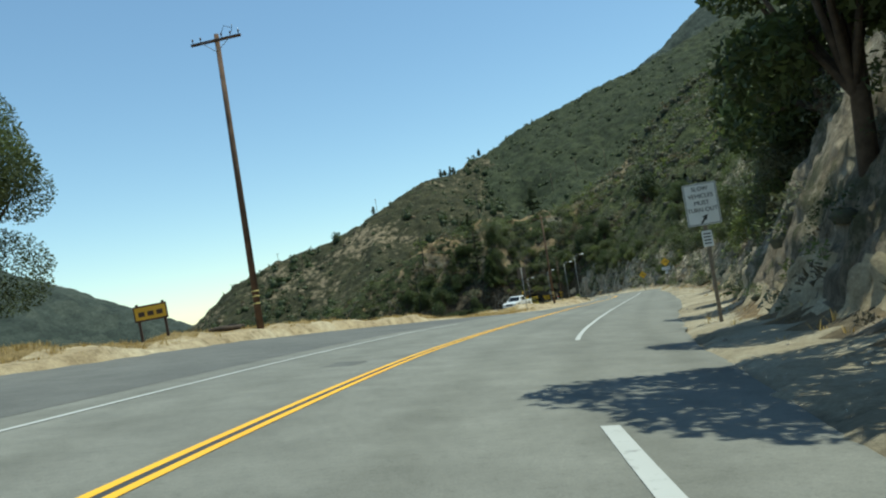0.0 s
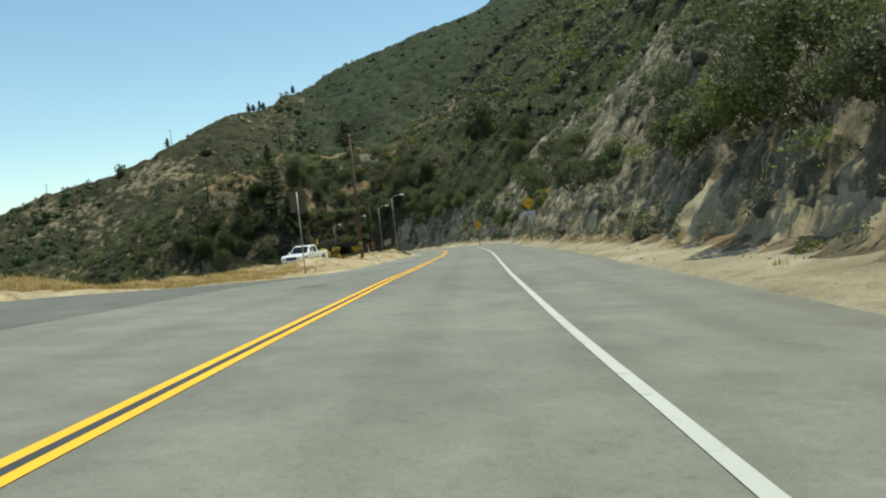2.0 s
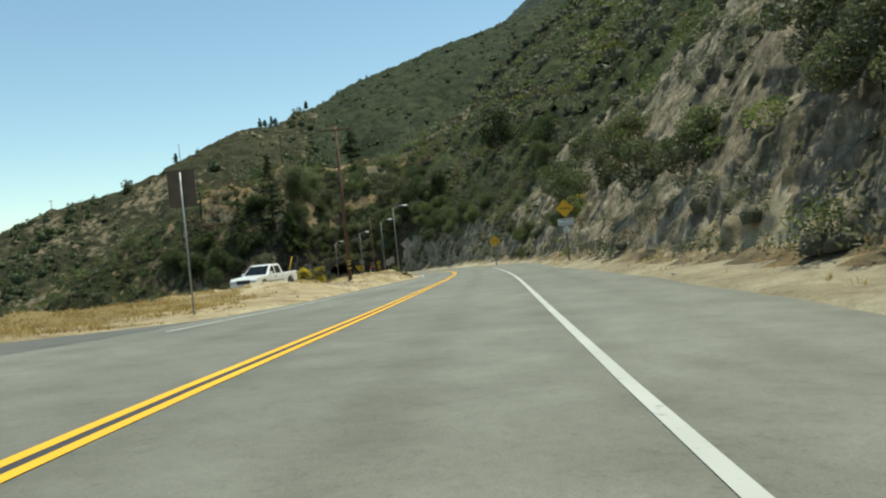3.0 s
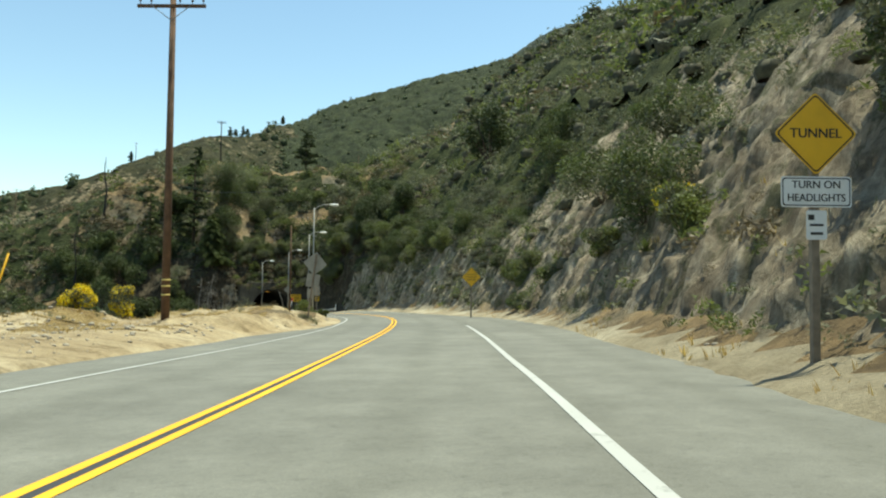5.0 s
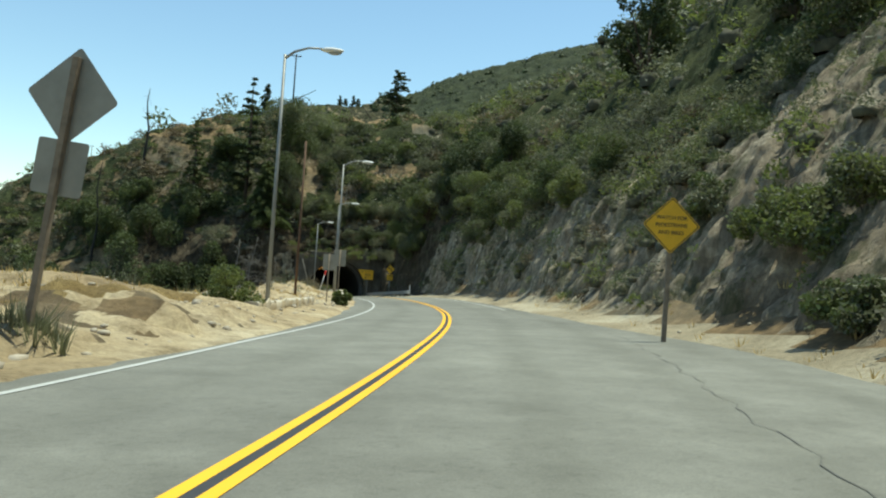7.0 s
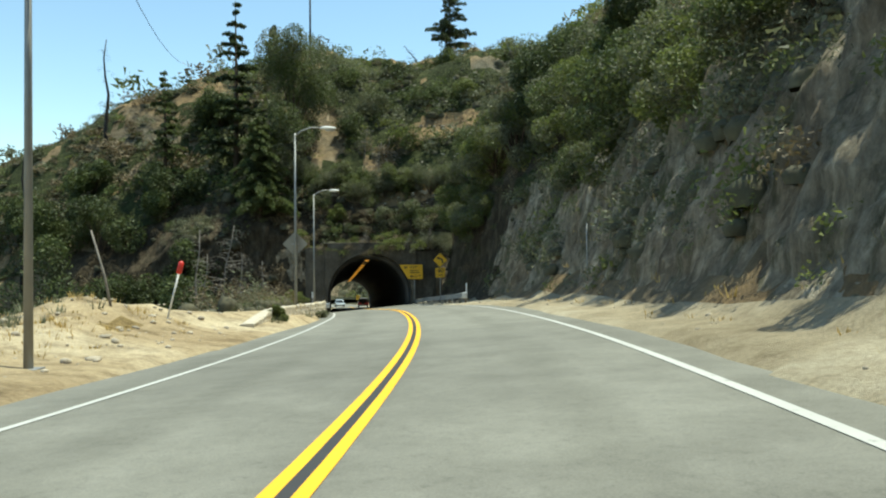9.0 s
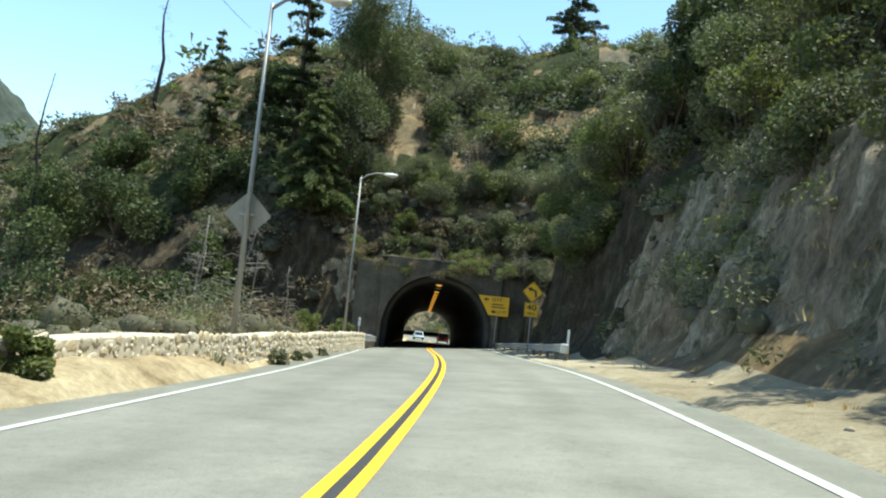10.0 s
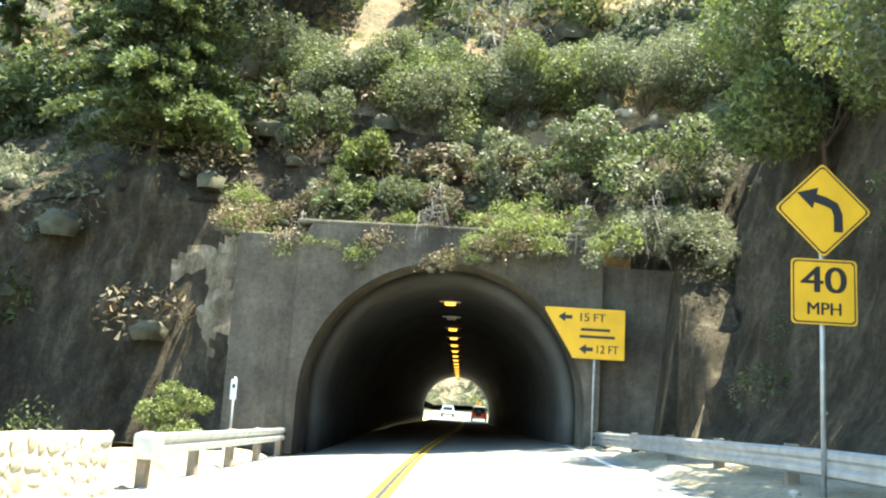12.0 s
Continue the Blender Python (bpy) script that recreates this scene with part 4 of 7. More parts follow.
# brush clinging to the steep cut towards the portal
x, y, g = scatter(4000, 38, 60, 140, 217, 19)
yf, u = plan(x, y)
r_up = u - toe(yf)
ok = ((yf < 196) & (r_up > 0.7) & (r_up < 8) & (g.random(len(x)) < np.clip(0.4 + r_up / 9.0, 0, 1) * np.clip(2.2 * vnoise(x / 3.5, y / 5.0, 57) - 0.3, 0, 1))) | ((yf > 196) & (yf < 215.5) & (r_up > 0.5) & (r_up < 2.6) & (g.random(len(x)) < 0.42))
x, y, yf = x[ok], y[ok], yf[ok]
r = np.where(yf < 196, 0.4 + 0.8 * g.random(len(x)) ** 1.6, 0.3 + 0.5 * g.random(len(x)))
up = yf < 196
hh = r * (0.9 + 0.5 * g.random(len(x)))
shrubs("cut_brush", x[up], y[up], r[up], hh[up], kinds_for(x[up], y[up], g, (0.34, 0.34, 0.10, 0.08, 0.14)), 190, 0.085, MIX, "brush clinging to the steep road cut", sink=0.15, core=0.45)
shrubs("wall_brush", x[~up], y[~up], r[~up], hh[~up], np.where(g.random((~up).sum()) < 0.55, 4, 3), 190, 0.075, MIX, "dark dry brush hanging on the earth bank", sink=0.15, core=0)

# small weeds and low brush on the rock face
x, y, g = scatter(26000, -5, 70, -15, 218, 17)
yf, u = plan(x, y)
r_up = u - toe(yf)
ok = (r_up > 0.15) & (r_up < 13) & (yf < 197) & (g.random(len(x)) < np.clip(1.35 * vnoise(x / 2.2, y / 2.2, 37) - 0.2, 0, 0.85))
x, y = x[ok], y[ok]
r = 0.14 + 0.42 * g.random(len(x)) ** 2
shrubs("bank_weeds", x, y, r, r * (0.8 + 0.8 * g.random(len(x))), kinds_for(x, y, g, (0.24, 0.30, 0.14, 0.26, 0.06)), 44, 0.20, MIX, "small weeds and low brush on the rocky bank", sink=0.1, core=0)

BARE = ((41.0, 226.5, 4.5, 1.3), (28.4, 226.5, 2.0, 3.2), (33.6, 222.6, 1.6, 1.0), (40, 240, 6, 1.4), (46.0, 233.0, 2.6, 1.2))
# the spur over the tunnel, with its bare patches
XS, YS = np.meshgrid(np.arange(-45, 52, 0.7), np.arange(221.5, 252, 0.6))
open_soil = fbm(XS, YS, 8.0, 4, 311) + 0.3 * fbm(XS, YS, 1.6, 2, 313) > 0.42
for ex, ey, ea, eb in BARE:
    open_soil |= ((XS - ex) / ea) ** 2 + ((YS - ey) / eb) ** 2 < 1
canopy("spur_chaparral", XS, YS, 2.1, 0.75, [M_SLOPE_SCRUB, M_GROUND], open_soil.astype(int), "close low brush over the tunnel hill")
for name, n, y0, y1, K, leaf, seed in (("portal_brush", 1500, 203, 223.5, 230, 0.075, 2), ("spur_shrubs", 1900, 223.5, 234, 120, 0.12, 20), ("crest_shrubs", 1700, 234, 256, 85, 0.138, 22)):
    x, y, g = scatter(n, -75, 62, y0, y1, seed)
    keep_in = (x > -30) | (y > 232)
    keep_in &= ~((x > 36.5) & (y < 217.5)) & ~((x > 14) & (x < 30) & (y < 217.2))
    x, y = x[keep_in], y[keep_in]
    n = len(x)
    yf, u = plan(x, y)
    bare = vnoise(x / 6.5, y / 5.0, 15)
    ok = (ground_z(x, y) > line_z(yf) + 1.0) & (g.random(n) < np.clip(np.where(x < 17, 2.4, 2.5) - 2.2 * bare, 0.06, 1)) & ~((u < 5.0) & (u > -5.9) & (yf < 217.9))
    for ex, ey, ea, eb in BARE:
        ok &= ((x - ex) / ea) ** 2 + ((y - ey) / eb) ** 2 > 1
    x, y = x[ok], y[ok]
    r = 0.45 + 1.35 * g.random(len(x)) ** 1.9
    low = np.where(y > 228, np.interp(x, [0, 16, 26], [0.5, 0.7, 1.0]), 1.0)
    shrubs(name, x, y, r, low * r * (0.9 + 0.5 * g.random(len(x))), np.where((x < 16) & (g.random(len(x)) < 0.3), 3, kinds_for(x, y, g, (0.32, 0.22, 0.11, 0.13, 0.22))), K, leaf, MIX, "grey-green shrubs and brush over the tunnel hill", sink=0.32, core=0.42 if K > 100 else 0)

# the valley side below the road
x, y, g = scatter(2000, -120, 30, -20, 310, 3)
yf, u = plan(x, y)
ok = (u < rim(yf) - 2.0) & (u > -190) & ~((x > -12) & (y > 182) & (y < 234))
x, y = x[ok], y[ok]
r = 0.9 + 1.6 * g.random(len(x)) ** 1.5
shrubs("valley_brush", x, y, r, r * (0.9 + 0.6 * g.random(len(x))), kinds_for(x, y, g, (0.42, 0.16, 0.02, 0.10, 0.30)), 60, 0.19, MIX, "dense brush on the valley side below the road", core=0)

x, y, g = scatter(760, -14, 28, 182, 222, 31)
yf, u = plan(x, y)
ok = (u < -8.5) & (y < 216) & ~((x > 14) & (y > 205)) & ~((x > 17) & (y > 199))
x, y = x[ok], y[ok]
r = 0.6 + 1.3 * g.random(len(x)) ** 1.5
shrubs("hollow_brush", x, y, r, r * (1.0 + 0.7 * g.random(len(x))), kinds_for(x, y, g, (0.26, 0.10, 0.01, 0.25, 0.38)), 200, 0.075, MIX, "grey-green brush in the hollow beside the tunnel hill", core=0.45)

# the strip between the stone wall and the drop
x, y, g = scatter(520, 15, 34, 172, 219, 9)
yf, u = plan(x, y)
ok = (u < -6.2) & (u > -13) & (yf < 209)
x, y = x[ok], y[ok]
r = (0.3 + 0.8 * g.random(len(x)) ** 1.6) * np.where(y > 192, 0.7, 1.0)
shrubs("verge_brush", x, y, r, r * (0.9 + 0.7 * g.random(len(x))), kinds_for(x, y, g, (0.16, 0.09, 0.02, 0.38, 0.35)), 200, 0.065, MIX, "weedy brush behind the stone wall", sink=0.25)

# the far ridge, the mountain and the hill across the valley
L_OLIVE = make_leaf("dull_olive_chaparral", (0.048, 0.058, 0.027), (0.095, 0.108, 0.050), 0.25, 0.05)
FAR_MIX = [L_DARK, L_OLIVE, L_SAGE, L_DRY]
XS, TT = np.meshgrid(np.arange(-230, 345, 2.1), np.linspace(0, 1, 170))
YS = 345 + TT * (RIDGE_Y(XS) + 18 - 345)
canopy("ridge_chaparral", XS, YS, 5.6, 2.6, [M_SCRUB, M_SCRUB_DRY], (XS < 50 + 40 * fbm(XS, YS, 60, 3, 307)).astype(int), "close dark green chaparral on the far ridge")
x, y, g = scatter(4600, -230, 345, 340, 700, 4)
wild = np.clip((60 - x) / 60, 0, 1)
ok = (y < RIDGE_Y(x) + 14) & (g.random(len(x)) < np.clip(1.5 - 1.3 * vnoise(x / 20, y / 26, 8), 0.05, 1)) & ~((x > -20) & (x < 50) & (y < 365))
x, y, wild = x[ok], y[ok], wild[ok]
r = 1.0 + 1.7 * g.random(len(x)) ** 2.2
kk = kinds_for(x, y, g, (0.52, 0.46, 0.02, 0.0))
kk = np.where((wild > 0.2) & (g.random(len(x)) < 0.25 * wild), 3, kk)
shrubs("ridge_woods", x, y, r, r * (0.8 + 0.6 * g.random(len(x))), kk, 12, 0.36, FAR_MIX, "dark chaparral and scrub oak on the far ridge", "woods", core=0.85, clothed=True)
x, y, g = scatter(900, -160, 75, 345, 660, 43)
ok = (y < RIDGE_Y(x) - 6) & (vnoise(x / 26, y / 30, 45) > 0.5) & ~((x > -20) & (x < 50) & (y < 365))
x, y = x[ok], y[ok]
r = 2.0 + 2.2 * g.random(len(x)) ** 1.5
shrubs("ridge_trees", x, y, r, r * (1.2 + 0.6 * g.random(len(x))), np.zeros(len(x), int), 46, 0.24, FAR_MIX, "dark trees in groves on the far ridge", "trees", core=0.75, clothed=True)
x, y, g = scatter(420, -15, 48, 300, 366, 41)
yf, u = plan(x, y)
ok = (np.abs(u) > 7.5) | (yf > 350)
x, y = x[ok], y[ok]
r = 0.9 + 1.6 * g.random(len(x)) ** 1.5
shrubs("exit_brush", x, y, r, r * (0.9 + 0.6 * g.random(len(x))), kinds_for(x, y, g, (0.36, 0.30, 0.16, 0.08, 0.10)), 80, 0.18, MIX, "green brush beyond the tunnel exit", core=0.4)
# both sheets wear the scrub greyed for haze
for name, x0, x1, y0, y1, lab in (("hill_chaparral", -760, -190, 640, 1040, "haze-greyed chaparral on the hill across the valley"), ("mountain_chaparral", 300, 900, 1150, 1500, "haze-greyed woods on the distant mountain")):
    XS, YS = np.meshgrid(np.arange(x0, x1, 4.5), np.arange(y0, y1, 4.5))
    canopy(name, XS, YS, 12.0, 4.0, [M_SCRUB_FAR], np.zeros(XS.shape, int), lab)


def tufts(name, x, y, h, mat, label, blades=9, spread=0.22):
    g = np.random.default_rng(len(x))
    n = len(x)
    z = ground_z(x, y)
    a = g.uniform(0, 2 * math.pi, (n, blades))
    o = spread * g.random((n, blades))
    bx, by = x[:, None] + np.cos(a) * o, y[:, None] + np.sin(a) * o
    hh = h[:, None] * (0.55 + 0.6 * g.random((n, blades)))
    tip = np.stack([bx + np.cos(a) * hh * 1.1 * g.random((n, blades)), by + np.sin(a) * hh * 1.1 * g.random((n, blades)), z[:, None] + hh], 2)
    w = 0.010 + 0.05 * 0.25 * g.random((n, blades))
    l = np.stack([bx - np.sin(a) * w, by + np.cos(a) * w, z[:, None] - 0.03 + 0 * hh], 2)
    q = np.stack([bx + np.sin(a) * w, by - np.cos(a) * w, z[:, None] - 0.03 + 0 * hh], 2)
    V = np.stack([l, q, tip], 2).reshape(-1, 3)
    ob = part(name, mesh_np(name, V, np.arange(len(V)).reshape(-1, 3), mat))
    return tagged(ob, label, "grass", kind="stuff")


x, y, g = scatter(60000, -22, 40, -15, 205, 12)
yf, u = plan(x, y)
ok = ((u < e_left(yf) - 1.5) & (u > rim(yf) - 3.5) & (yf < 168) & (g.random(len(x)) < np.clip(1.5 * vnoise(x / 3.0, y / 3.0, 33) - 0.35 + 0.9 * np.exp(-((u - rim(yf) - 2) / 2.5) ** 2) - 0.5 * ((yf > 80) & (u > rim(yf) + 5)), 0.0, 1)))
ok &= ~((yf < 66) & (u > -14.2))
x, y = x[ok], y[ok]
tufts("dry_grass", x, y, 0.05 + 0.12 * g.random(len(x)) ** 1.5, L_STRAW, "straw-coloured dry grass along the dirt bank", 7)
x, y, g = scatter(48000, -30, 24, -15, 100, 18)
yf, u = plan(x, y)
ok = (u < np.where(yf < 66, turn_left(yf) - 0.5, e_left(yf) - 3.0)) & (u > rim(yf) - 3.0) & (g.random(len(x)) < np.clip(1.8 * vnoise(x / 2.4, y / 2.4, 35) - 0.2, 0.05, 1) * np.where(yf > 84, 0.25, 1.0))
x, y = x[ok], y[ok]
tufts("golden_grass", x, y, 0.07 + 0.16 * g.random(len(x)) ** 1.8, [L_STRAW], "golden-brown dry grass along the turnout bank", 9, 0.3)
x, y, g = scatter(30000, -2, 70, -15, 215, 13)
yf, u = plan(x, y)
ok = (u > toe(yf) - 0.8) & (u < toe(yf) + 9) & (g.random(len(x)) < np.clip(1.3 * vnoise(x / 2.5, y / 2.5, 34) - 0.4, 0, 0.7))
x, y = x[ok], y[ok]
tufts("verge_grass", x, y, 0.07 + 0.2 * g.random(len(x)) ** 1.6, [L_STRAW], "dry grass and weeds at the foot of the slope", 7)
x, y, g = scatter(900, 0, 70, 85, 215, 14)
yf, u = plan(x, y)
ok = (u > toe(yf) + 0.1) & (u < toe(yf) + 5)
xl, yl, gl = scatter(7000, 0, 38, 90, 204, 15)
yfl, ul = plan(xl, yl)
okl = ((np.abs(ul - rim(yfl) - 1.5) < 1.6) & (yfl < 168) & (gl.random(len(xl)) < 0.35)) | ((np.abs(ul - np.interp(yfl, [171, 176, 180, 188, 195, 206], [-5.7, -5.42, -5.02, -4.72, -4.67, -4.42]) - 0.36) < 0.16) & (yfl > 172) & (vnoise(yfl / 1.5, yfl * 0, 16) > 0.52))
tufts("bank_grass", xl[okl], yl[okl], 0.12 + 0.3 * gl.random(okl.sum()), [L_SAGE], "green weeds along the bank and the wall foot", 16, 0.2)
tufts("green_weeds", x[ok], y[ok], 0.12 + 0.22 * g.random(ok.sum()), [L_SAGE], "green weeds growing at the foot of the bank", 22, 0.22)


g = np.random.default_rng(77)
x, y = 27.5 + 0.16 * g.normal(size=24), 123.1 + 0.2 * g.normal(size=24)
tufts("sign_weeds", x, y, 0.2 + 0.28 * g.random(24), [L_SAGE], "tall green weeds round the foot of the sign post", 26, 0.16)


# ---- rocks ----
def rock_mesh(name, seed, sub=2):
    bm = bmesh.new()
    bmesh.ops.create_icosphere(bm, subdivisions=sub, radius=1)
    g = random.Random(seed)
    off = Vector((g.uniform(0, 99), g.uniform(0, 99), g.uniform(0, 99)))
    for v in bm.verts:
        k = 0.72 + 0.42 * noise.noise(v.co * 0.9 + off) + 0.16 * noise.noise(v.co * 2.4 + off)
        v.co = v.co * k
        v.co.x = max(-0.78, min(0.8, v.co.x))
        v.co.z = max(-0.6, min(0.62, v.co.z))
    return bm


M_STONE = simple("pale_field_stone", (0.36, 0.315, 0.245), 0.9, var=0.3, scale=3, bumps=0.4)
rocks, pebbles = [], []
for k in range(12):
    bm = rock_mesh("rock", k, 2 if k < 6 else 1)
    V = np.array([v.co[:] for v in bm.verts])
    F = np.array([[v.index for v in f.verts] for f in bm.faces])
    (rocks if k < 6 else pebbles).append((V, F))
    bm.free()


def rubble(name, x, y, s, mat, label, sink=0.25, shapes=pebbles):
    g = np.random.default_rng(len(x) + 5)
    z = ground_z(x, y)
    VV, FF, n = [], [], 0
    for i in range(len(x)):
        V, F = shapes[i % 6]
        a = g.uniform(0, 6.28)
        R = np.array([[math.cos(a), -math.sin(a), 0], [math.sin(a), math.cos(a), 0], [0, 0, 1]])
        sc = s[i] * np.array([1 + 0.5 * g.random(), 0.8 + 0.4 * g.random(), 0.65 + 0.4 * g.random()])
        VV.append((V * sc) @ R.T + (x[i], y[i], z[i] + s[i] * (0.4 - sink)))
        FF.append(F + n)
        n += len(V)
    ob = part(name, mesh_np(name, np.concatenate(VV), np.concatenate(FF), mat))
    return tagged(ob, label, "rocks", kind="stuff")


x, y, g = scatter(2600, -2, 75, -15, 216, 21)
yf, u = plan(x, y)
ru = u - toe(yf)
ok = (ru > 0.4) & (ru < 24) & (yf < 194) & (vnoise(x / 3.2, y / 6.0, 44) > 0.55)
rubble("slope_rocks", x[ok], y[ok], 0.08 + 0.28 * g.random(ok.sum()) ** 2.2, M_ROCK, "grey weathered rock outcrops in the road cut", 0.35, rocks)
x, y, g = scatter(9000, -20, 50, -10, 216, 22)
yf, u = plan(x, y)
ok = ((u > e_right(yf) + 0.3) & (u < toe(yf) + 0.8)) | ((u < e_left(yf) - 0.5) & (u > rim(yf) + 0.2) & (yf > 70) & (g.random(len(x)) < 0.65))
rubble("loose_stones", x[ok], y[ok], 0.02 + 0.08 * g.random(ok.sum()) ** 3, M_STONE, "loose stones and gravel along the road edge", 0.2)


x, y, g = scatter(4600, 10, 36, 96, 170, 23)
yf, u = plan(x, y)
ok = (u < e_left(yf) - 0.6) & (u > rim(yf) + 0.5)
rubble("bank_rubble", x[ok], y[ok], 0.03 + 0.12 * g.random(ok.sum()) ** 3, M_STONE, "broken rubble on the dirt bank", 0.25)


# ---- trees ----
def conifer(name, x, y, height, spread, label, leaf=L_DARK, gaps=0.25, start=0.12, seed=0, droop=0.25, K=1.0, shape=0.6, fine=0.8, tier=1.0):
    g = np.random.default_rng(seed)
    z = float(ground_z(np.array([x]), np.array([y]))[0]) - 0.2
    t = thing(name, label, "tree", pose(x, y, z), "conifers")
    bm = bmesh.new()
    tube(bm, [(0, 0, 0), (0.04 * height * 0.1, 0, height * 0.5), (0, 0, height)], [height * 0.016, height * 0.011, 0.02], 7)
    C, S = [], []
    zz = height * start
    while zz < height * 0.985:
        f = 1 - zz / height
        L0 = spread * (f ** shape) * (0.7 + 0.3 * g.random())
        for b in range(int(4 + 3 * g.random())):
            if g.random() < gaps:
                continue
            a = g.uniform(0, 6.283)
            L = L0 * (0.6 + 0.55 * g.random())
            n = int((14 + 24 * L) * K)
            s = g.random(n) ** 0.7
            px, py = np.cos(a) * L * s, np.sin(a) * L * s
            side = (g.random(n) - 0.5) * L * 0.6 * (1.1 - s)
            pz = zz + 0.18 * L * np.sin(s * 2.2) - droop * L * s * s + (g.random(n) - 0.5) * 0.07 * L
            C.append(np.stack([px - np.sin(a) * side, py + np.cos(a) * side, pz], 1))
            S.append(np.full(n, 0.07 + 0.06 * L / max(spread, 0.1) + 0.005 * height))
            tube(bm, [(0, 0, zz), (math.cos(a) * L * 0.55, math.sin(a) * L * 0.55, zz + 0.1 * L), (math.cos(a) * L * 0.95, math.sin(a) * L * 0.95, zz + 0.1 * L - droop * L * 0.8)], [0.012 * L + 0.008, 0.008 * L + 0.005, 0.004], 4, False)
        zz += tier * height * (0.040 + 0.036 * g.random())
    part("trunk", bm, M_BARK, t)
    C, S = np.concatenate(C), np.concatenate(S)
    C, S = np.repeat(C, 2, 0) + g.normal(size=(2 * len(C), 3)) * 0.05, np.repeat(S, 2)
    V = cards(C, S * fine * (0.7 + 0.6 * g.random(len(C))), 0.1, 2.8, seed + 3)
    part("crown", mesh_np("crown", V, np.arange(len(V)).reshape(-1, 3), leaf), None, t)
    return t


def broadleaf(name, x, y, height, rad, label, leaf=(L_DARK, L_GREEN), seed=0, leaves=2600, size=0.16, low=0.25, category="tree", squat=0.8, trunk=0.05, crown=0.5):
    """An oak or a large bush: limbs and a lobed crown of leaves."""
    g = np.random.default_rng(seed)
    z = float(ground_z(np.array([x]), np.array([y]))[0]) - 0.15
    t = thing(name, label, category, pose(x, y, z, 0, 0, seed * 40 % 360))
    bm = bmesh.new()
    nl = 13
    half = height * crown
    c0 = height - half
    lobes, limbs = [], []
    for k in range(nl):
        a = 2 * math.pi * k / nl + g.uniform(-0.4, 0.4)
        el = g.uniform(-1.0, 1.25)
        d = g.uniform(0.38, 0.92)
        lobes.append((np.array([math.cos(a) * math.cos(el) * rad * d, math.sin(a) * math.cos(el) * rad * d, c0 + math.sin(el) * half * 1.05 * d]), rad * g.uniform(0.2, 0.5)))
        p = lobes[-1][0]
        lb = bmesh.new()
        limbs.append(lb)
        tube(lb, [(0, 0, height * low * 0.5), tuple(p * 0.5 + np.array([0, 0, height * low * 0.5])), tuple(p)], [height * trunk * 0.5, height * trunk * 0.28, 0.015], 5, False)
    tube(bm, [(0, 0, -0.3), (0.03 * height, 0, height * low), (0, 0.02 * height, height * 0.6)], [height * trunk, height * trunk * 0.75, height * trunk * 0.3], 8)
    part("trunk", bm, M_BARK, t)
    for lb in limbs:
        part("limb", lb, M_BARK, t)
    C = []
    for p, rr in lobes:
        n = int(1.8 * leaves / nl * (rr / (rad * 0.4)) ** 2)
        d = g.normal(size=(n, 3))
        d /= np.linalg.norm(d, axis=1, keepdims=True)
        C.append(p + d * rr * (0.45 + 0.6 * g.random((n, 1)) ** 0.5) * np.array([1, 1, max(squat, min(1.3, half / rad))]))
    C = np.concatenate(C)
    V = cards(C, size * (0.6 + 0.8 * g.random(len(C))), 0.2, 1.7, seed)
    mi = (vnoise(C[:, 0] / rad * 2 + 50, C[:, 2] / rad * 2 + 50, seed) + 0.7 * (g.random(len(C)) - 0.5) > 0.5).astype(int)
    part("crown", mesh_np("crown", V, np.arange(len(V)).reshape(-1, 3), list(leaf), mi), None, t)
    return t


def snag(name, x, y, height, label, mat, seed=0, branches=14, reach=0.22, lean=0.05, zoff=-0.2, droop=0.0, thick=0.011, top=None, fine=False):
    """A dead standing trunk with bare limbs; fine: each twig a piece of its own."""
    g = random.Random(seed)
    z = float(ground_z(np.array([x]), np.array([y]))[0]) + zoff
    if top is not None:
        height = top - z
    t = thing(name, label, "tree", pose(x, y, z))
    bm = bmesh.new()
    pts = [Vector((lean * height * (k / 6) ** 1.5 + 0.015 * height * math.sin(k * 1.7 + seed), 0.01 * height * math.cos(k * 2.1), height * k / 6)) for k in range(7)]
    tube(bm, pts, [height * thick * (1 - 0.85 * k / 6) + 0.01 for k in range(7)], 7)
    part("trunk", bm, mat, t)
    for b in range(branches):
        bm = bmesh.new()
        k = g.uniform(0.25, 0.97)
        p = pts[int(k * 6)].lerp(pts[min(6, int(k * 6) + 1)], (k * 6) % 1)
        a, L = g.uniform(0, 6.28), height * reach * g.uniform(0.4, 1.0) * (1.25 - k)
        q = p + Vector((math.cos(a) * L * 0.6, math.sin(a) * L * 0.6, L * g.uniform(0.0, 0.25)))
        e = p + Vector((math.cos(a + 0.3) * L, math.sin(a + 0.3) * L, L * g.uniform(-0.1, 0.5) - droop * L))
        tube(bm, [p, q, e], [0.010 * L + 0.007, 0.007 * L + 0.005, 0.003], 4, False)
        twigs = []
        for j in range(6):
            w = p.lerp(e, g.uniform(0.35, 0.95))
            f = w + Vector((g.uniform(-1, 1), g.uniform(-1, 1), g.uniform(-0.6, 0.9) - droop)) * L * 0.3
            tb = bmesh.new() if fine else bm
            tube(tb, [w, w.lerp(f, 0.5) + Vector((0, 0, -0.04 * L)), f], [0.005 * L + 0.003, 0.004 * L + 0.002, 0.002], 3, False)
            twigs.append(tb)
        limb = part("limb", bm, mat, t)
        if fine:
            for tb in twigs:
                part("twig", tb, mat, limb)
    return t


